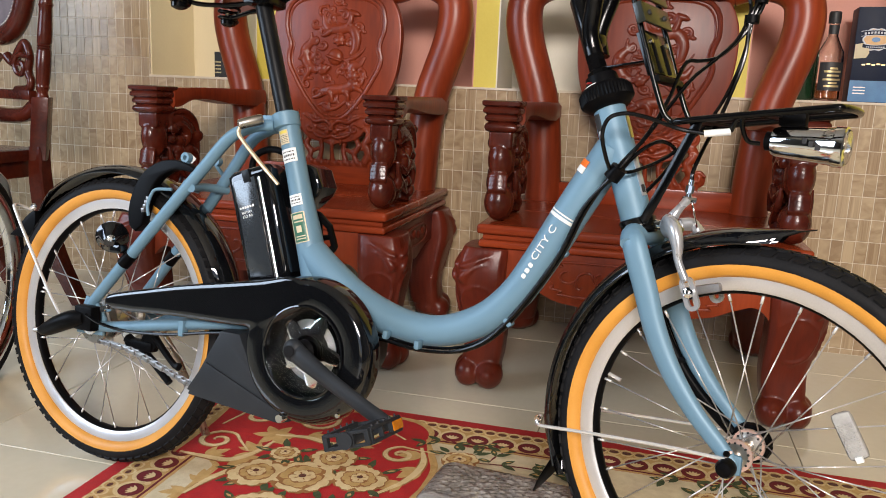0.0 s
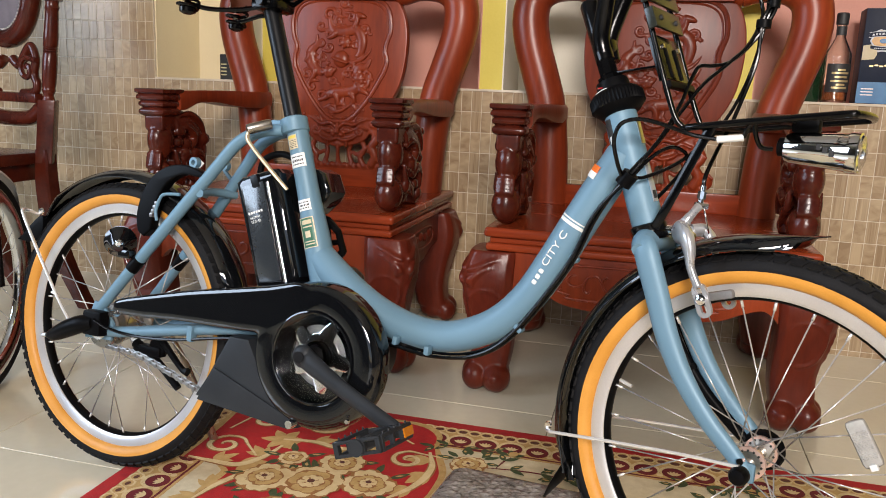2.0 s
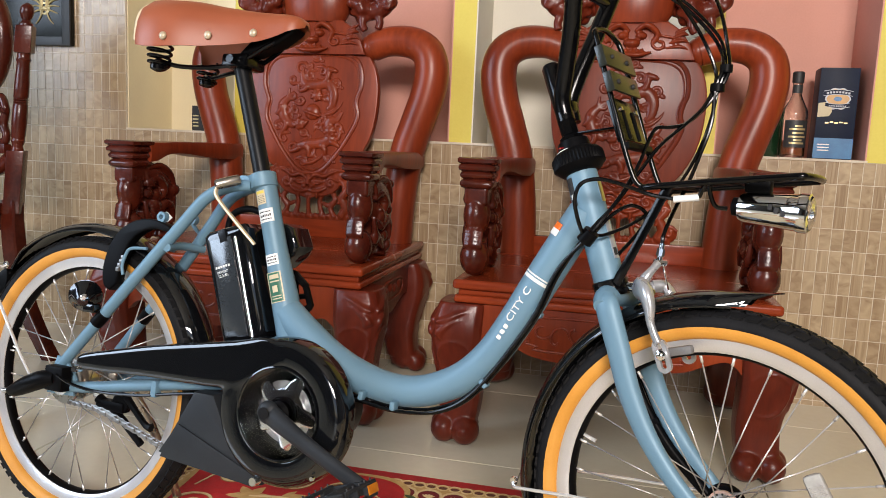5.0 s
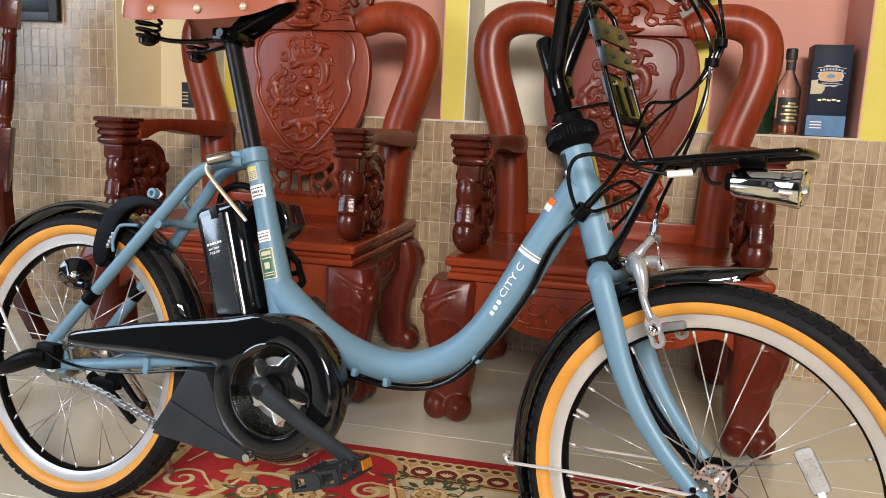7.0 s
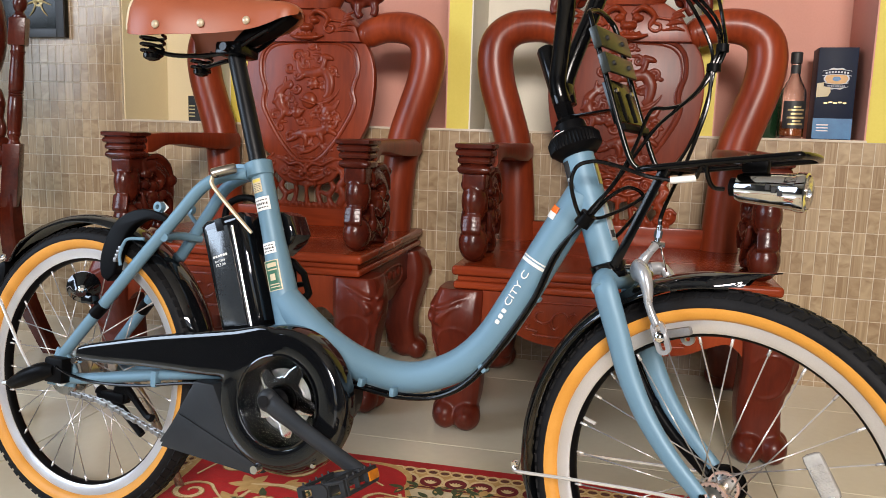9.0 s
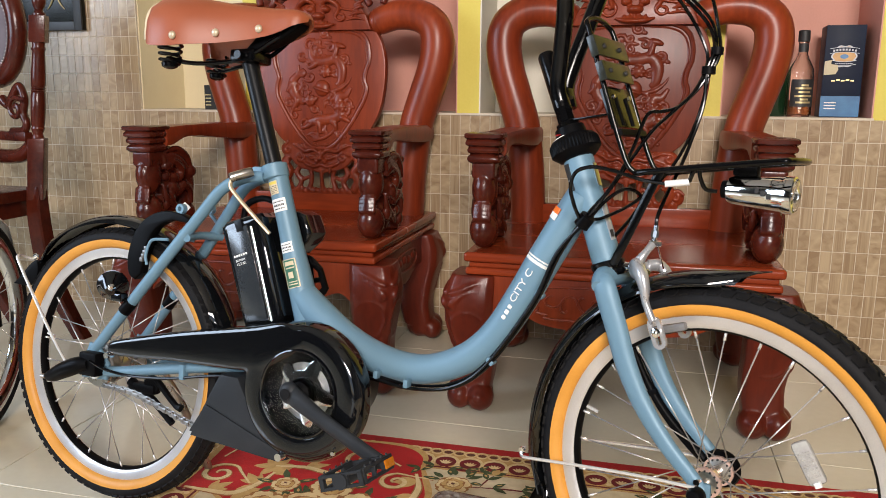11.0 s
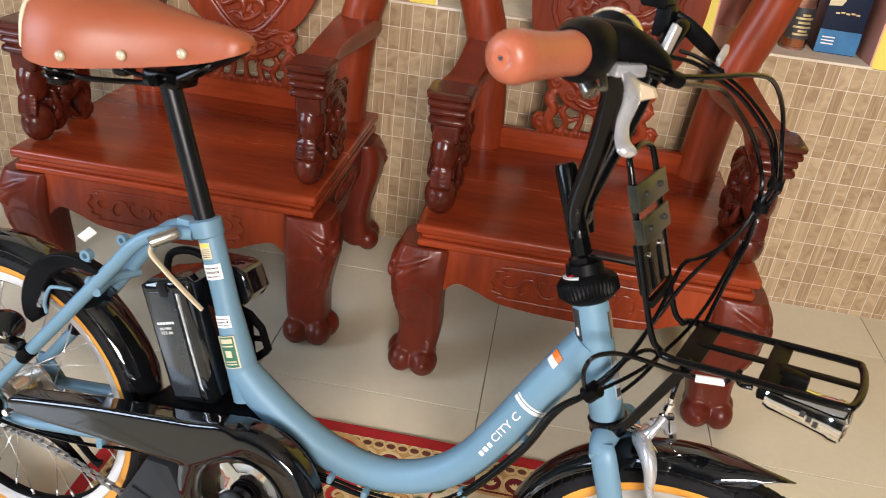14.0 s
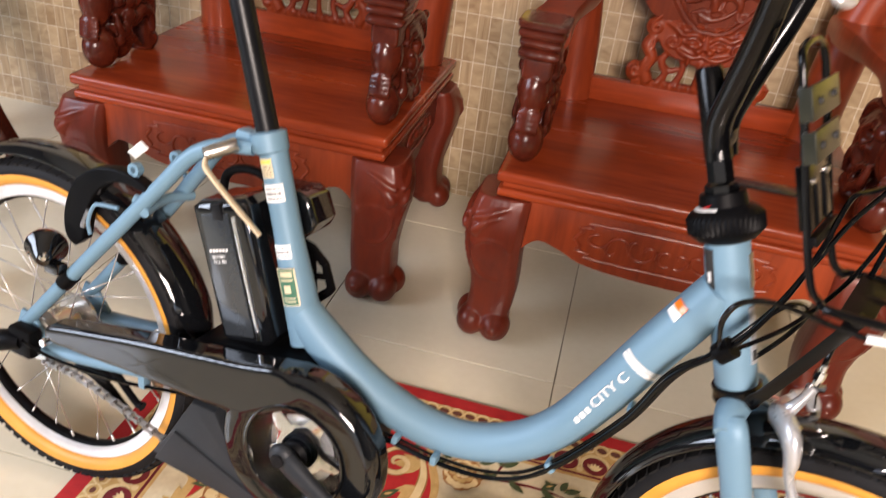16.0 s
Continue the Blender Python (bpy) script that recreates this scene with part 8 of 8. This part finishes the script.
part("post", post(0, 0), WOOD_DARK, dc, "turned post with a ball top")
part("post", post(-0.33, 0.1), WOOD_DARK, dc, "turned post with a ball top")
for x, y in ((0, 0), (-0.33, 0.1)):
    bm = bmesh.new()
    rows = spline([(x, y, 0.47, 0.021), (x, y, 0.36, 0.024), (x + 0.012, y + 0.012, 0.2, 0.024), (x + 0.05, y + 0.04, 0.06, 0.021), (x + 0.07, y + 0.055, 0.0, 0.021)], 4)
    rings = [[bm.verts.new((p[0] + a * p[3], p[1] + b * p[3], p[2])) for a, b in ((-1, -0.8), (-0.8, -1), (0.8, -1), (1, -0.8), (1, 0.8), (0.8, 1), (-0.8, 1), (-1, 0.8))] for p in rows]
    for a, b in zip(rings, rings[1:]):
        for k in range(8):
            bm.faces.new((a[k], a[(k + 1) % 8], b[(k + 1) % 8], b[k]))
    bm.faces.new(rings[0]), bm.faces.new(rings[-1])
    part("leg", bm, WOOD_DARK, dc)
bm = bmesh.new()
rbox(bm, (-0.25, -0.16, 0.445), (0.46, 0.42, 0.035), 0.01, pose(0, 0, 0, 0, 0, 0))
part("seat", bm, WOOD_DARK, dc)
bm = bmesh.new()
rbox(bm, (-0.24, -0.14, 0.405), (0.4, 0.36, 0.05), 0.006)
part("seat_apron", bm, WOOD_DARK, dc)
for x, y in ((-0.07, -0.34), (-0.43, -0.34)):
    part("leg", lathe(bmesh.new(), [(0.02, 0.0), (0.024, 0.02), (0.02, 0.06), (0.024, 0.3), (0.028, 0.4)], 14, pose(x, y, 0)), WOOD_DARK, dc)
turn_back = Matrix.Translation((-0.142, 0.04, 0)) @ Matrix.Rotation(radians(-16), 4, "Z")
bm = bmesh.new()
loop_tube(bm, [(0.128 * math.cos(a), 0, 0.918 + 0.145 * math.sin(a)) for a in (2 * math.pi * k / 16 for k in range(16))], 0.026, 12, 4)
part("oval_back", bm, WOOD_DARK, dc, m=turn_back)
bm = bmesh.new()
slab(bm, [(0.118 * math.cos(a), 0.918 + 0.135 * math.sin(a)) for a in (2 * math.pi * k / 40 for k in range(40))], -0.012, 0.012, 0.004)
part("oval_panel", bm, SEAT_CLOTH, dc, "grey-brown upholstered oval", m=turn_back)
bm = bmesh.new()
for k in range(64):
    a = 2 * math.pi * k / 64
    blob(bm, (0.103 * math.cos(a), -0.014, 0.918 + 0.119 * math.sin(a)), (0.0042, 0.0042, 0.0042), sub=1)
part("bead_row", bm, CHAIN_STEEL, dc, m=turn_back)
bm = bmesh.new()
for s in (-1, 1):
    tube(bm, [(s * 0.02, 0, 0.72), (s * 0.05, 0, 0.70), (s * 0.08, 0, 0.73), (s * 0.11, 0, 0.755), (s * 0.13, 0, 0.72), (s * 0.118, 0, 0.68), (s * 0.13, 0, 0.65), (s * 0.115, 0, 0.63), (s * 0.06, 0, 0.625)], [0.014, 0.012, 0.013, 0.012, 0.011, 0.012, 0.011, 0.012, 0.012], 10)
    tube(bm, scroll_line(s * 0.1, 0.69, 0.035, 1.3, 1.0, s, -0.01, 0.03), [0.008] * 14, 8, 2)
rbox(bm, (0, 0, 0.612), (0.27, 0.026, 0.028), 0.006)
tube(bm, [(-0.15, 0, 0.59), (-0.08, 0, 0.555), (0.08, 0, 0.555), (0.15, 0, 0.59)], [0.02, 0.022, 0.022, 0.02], 10)
part("lower_carving", bm, WOOD_DARK, dc, m=turn_back)

# the second bicycle: its chrome-rimmed wheel shows beside the dark chair
second = thing("second_bicycle", "second bicycle with chrome rim and black tyre parked on the tiles", "bicycle", frame_of((-1.013, 1.42, 0.2415), -70.5, 0) @ Matrix.Scale(0.92, 4))
other = new("front_wheel")
other.parent = second
bm = bmesh.new()
lathe(bm, [(0.232, -0.016), (0.245, -0.022), (0.256, -0.016), (0.262, 0), (0.256, 0.016), (0.245, 0.022), (0.232, 0.016), (0.23, 0)], 72, ALONG_Y, closed=True)
part("tyre", bm, RUBBER, other)
bm = bmesh.new()
lathe(bm, [(0.236, -0.017), (0.228, -0.0175), (0.215, -0.014), (0.206, -0.006), (0.205, 0.0), (0.206, 0.006), (0.215, 0.014), (0.228, 0.0175), (0.236, 0.017)], 72, ALONG_Y, closed=True)
part("rim", bm, CHROME, other, "chrome rim")
bm = bmesh.new()
lathe(bm, [(0.01, -0.05), (0.022, -0.036), (0.022, -0.03), (0.012, -0.026), (0.012, 0.026), (0.022, 0.03), (0.022, 0.036), (0.01, 0.05)], 20, ALONG_Y)
part("hub", bm, CAST, other)
for k in range(28):
    sd = -1 if k % 2 else 1
    a = 2 * math.pi * k / 28
    b = a + (1 if (k // 2) % 2 else -1) * 1.2
    part("spoke", rod(bmesh.new(), (0.02 * math.cos(b), sd * 0.032, 0.02 * math.sin(b)), (0.207 * math.cos(a), sd * 0.003, 0.207 * math.sin(a)), 0.0011, 6), STEEL, other)
bm = bmesh.new()
for s in (-1, 1):
    tube(bm, [(0, s * 0.055, 0), (0.0, s * 0.05, 0.2), (0.0, s * 0.03, 0.31)], 0.009, 10)
part("fork", bm, BLACK_METAL, second)
part("mudguard", mudguard(bmesh.new(), -32, 150, 0.276, 0.03), ALLOY, second, "bright steel mudguard")

# wrapped parcel on the rug
pk = thing("wrapped_parcel", "flat grey parcel wrapped in shiny bubble film on the rug", "parcel", pose(0.211, 1.185, 0.0105, 0, 0, -6))
bm = bmesh.new()
rbox(bm, (0, 0, 0.044), (0.32, 0.14, 0.085), 0.022, seg=5)
for v in bm.verts:
    n3 = noise.noise(v.co * 22) * 0.006
    v.co += Vector((n3, n3, n3 if v.co.z > 0.02 else 0))
    v.co.z = max(v.co.z, 0.0)
part("parcel_body", bm, BUBBLE, pk, "crinkled translucent grey wrap")
bm = bmesh.new()
rnd = random.Random(9)
for i in range(2, 23):
    for j in range(2, 9):
        x, y = -0.155 + i * 0.0125, -0.062 + j * 0.0125 + (i % 2) * 0.006
        blob(bm, (x, y, 0.0885 + noise.noise(Vector((x * 22, y * 22, 2))) * 0.004), (0.0056, 0.0056, 0.0009), sub=1)
part("bubble", bm, BUBBLE, pk)["kind"] = "stuff"

# ---- floor tiles and wall tiles, piece by piece ----
tile_mesh = bpy.data.meshes.new("floor_tile")
bm = bmesh.new()
rbox(bm, (0, 0, -0.004), (0.4998, 0.4998, 0.008), 0.0005, seg=1)
bm.to_mesh(tile_mesh)
bm.free()
tile_mesh.materials.append(TILE)
for i in range(-7, 7):
    for j in range(-10, 3):
        x, y = 0.162 + 0.251 + 0.502 * i, 1.735 - 0.251 + 0.502 * j
        if -3.3 < x < 3.3 and y < 2.6:
            t = new("floor_tile", tile_mesh)
            t.parent = floor
            t.location = (x, y, 0)

PW, PH = 0.0305, 0.0604
# a tile with a rounded, slightly cushioned face
PILLOW = [(a * w, d, c * h) for w, d, h in ((0.97, 1.0, 0.985), (1.0, -0.86, 1.0), (0.94, -0.99, 0.97), (0.6, -1.004, 0.75)) for a, c in ((-1, -1), (1, -1), (1, 1), (-1, 1))]
PILLOW_FACES = [(4 * k + j, 4 * k + 4 + j, 4 * k + 4 + (j + 1) % 4, 4 * k + (j + 1) % 4) for k in range(3) for j in range(4)] + [(12, 15, 14, 13)]
PILLOW_FACES = [f[::-1] for f in PILLOW_FACES]
piece_mesh = bpy.data.meshes.new("wall_tile")
bm = bmesh.new()
for q in PILLOW:
    bm.verts.new((q[0] * (PW / 2 - 0.00085), q[1] * 0.004, q[2] * (PH / 2 - 0.00095)))
bm.verts.ensure_lookup_table()
for f in PILLOW_FACES:
    bm.faces.new([bm.verts[k] for k in f])
bm.to_mesh(piece_mesh)
bm.free()
piece_mesh.materials.append(WALL_TILE)
dado = bpy.data.objects["wall_north_dado"]
verts, faces = [], []
pick = random.Random(4)
singles = 0
for row in range(-10, 12):
    top = LEDGE - row * PH
    low = max(top - PH, 0.0)
    for col in range(-58, 137 if row >= 0 else 0):
        xc, z = -1.277 + (col + 0.5) * PW, (top + low) / 2
        depth = pick.uniform(-0.0004, 0.0004)
        near = -0.43 < xc < -0.01 or 0.66 < xc < 1.02
        if 0 <= row < 11 and near and singles < 300:
            p = new("wall_tile", piece_mesh)
            p.parent = dado
            p.location = (xc, WALL_Y + 0.0035 + depth, z)
            singles += 1
        else:
            base_i = len(verts)
            verts += [(xc + a * (PW / 2 - 0.00085), WALL_Y + 0.0035 + depth + b * 0.004, z + c * ((top - low) / 2 - 0.00095)) for a, b, c in PILLOW]
            faces += [tuple(base_i + q for q in f) for f in PILLOW_FACES]
me = bpy.data.meshes.new("tile_field")
me.from_pydata(verts, [], faces)
me.materials.append(WALL_TILE_FAR)
field = new("tile_field", me)
field.parent = dado
tagged(field, kind="stuff")
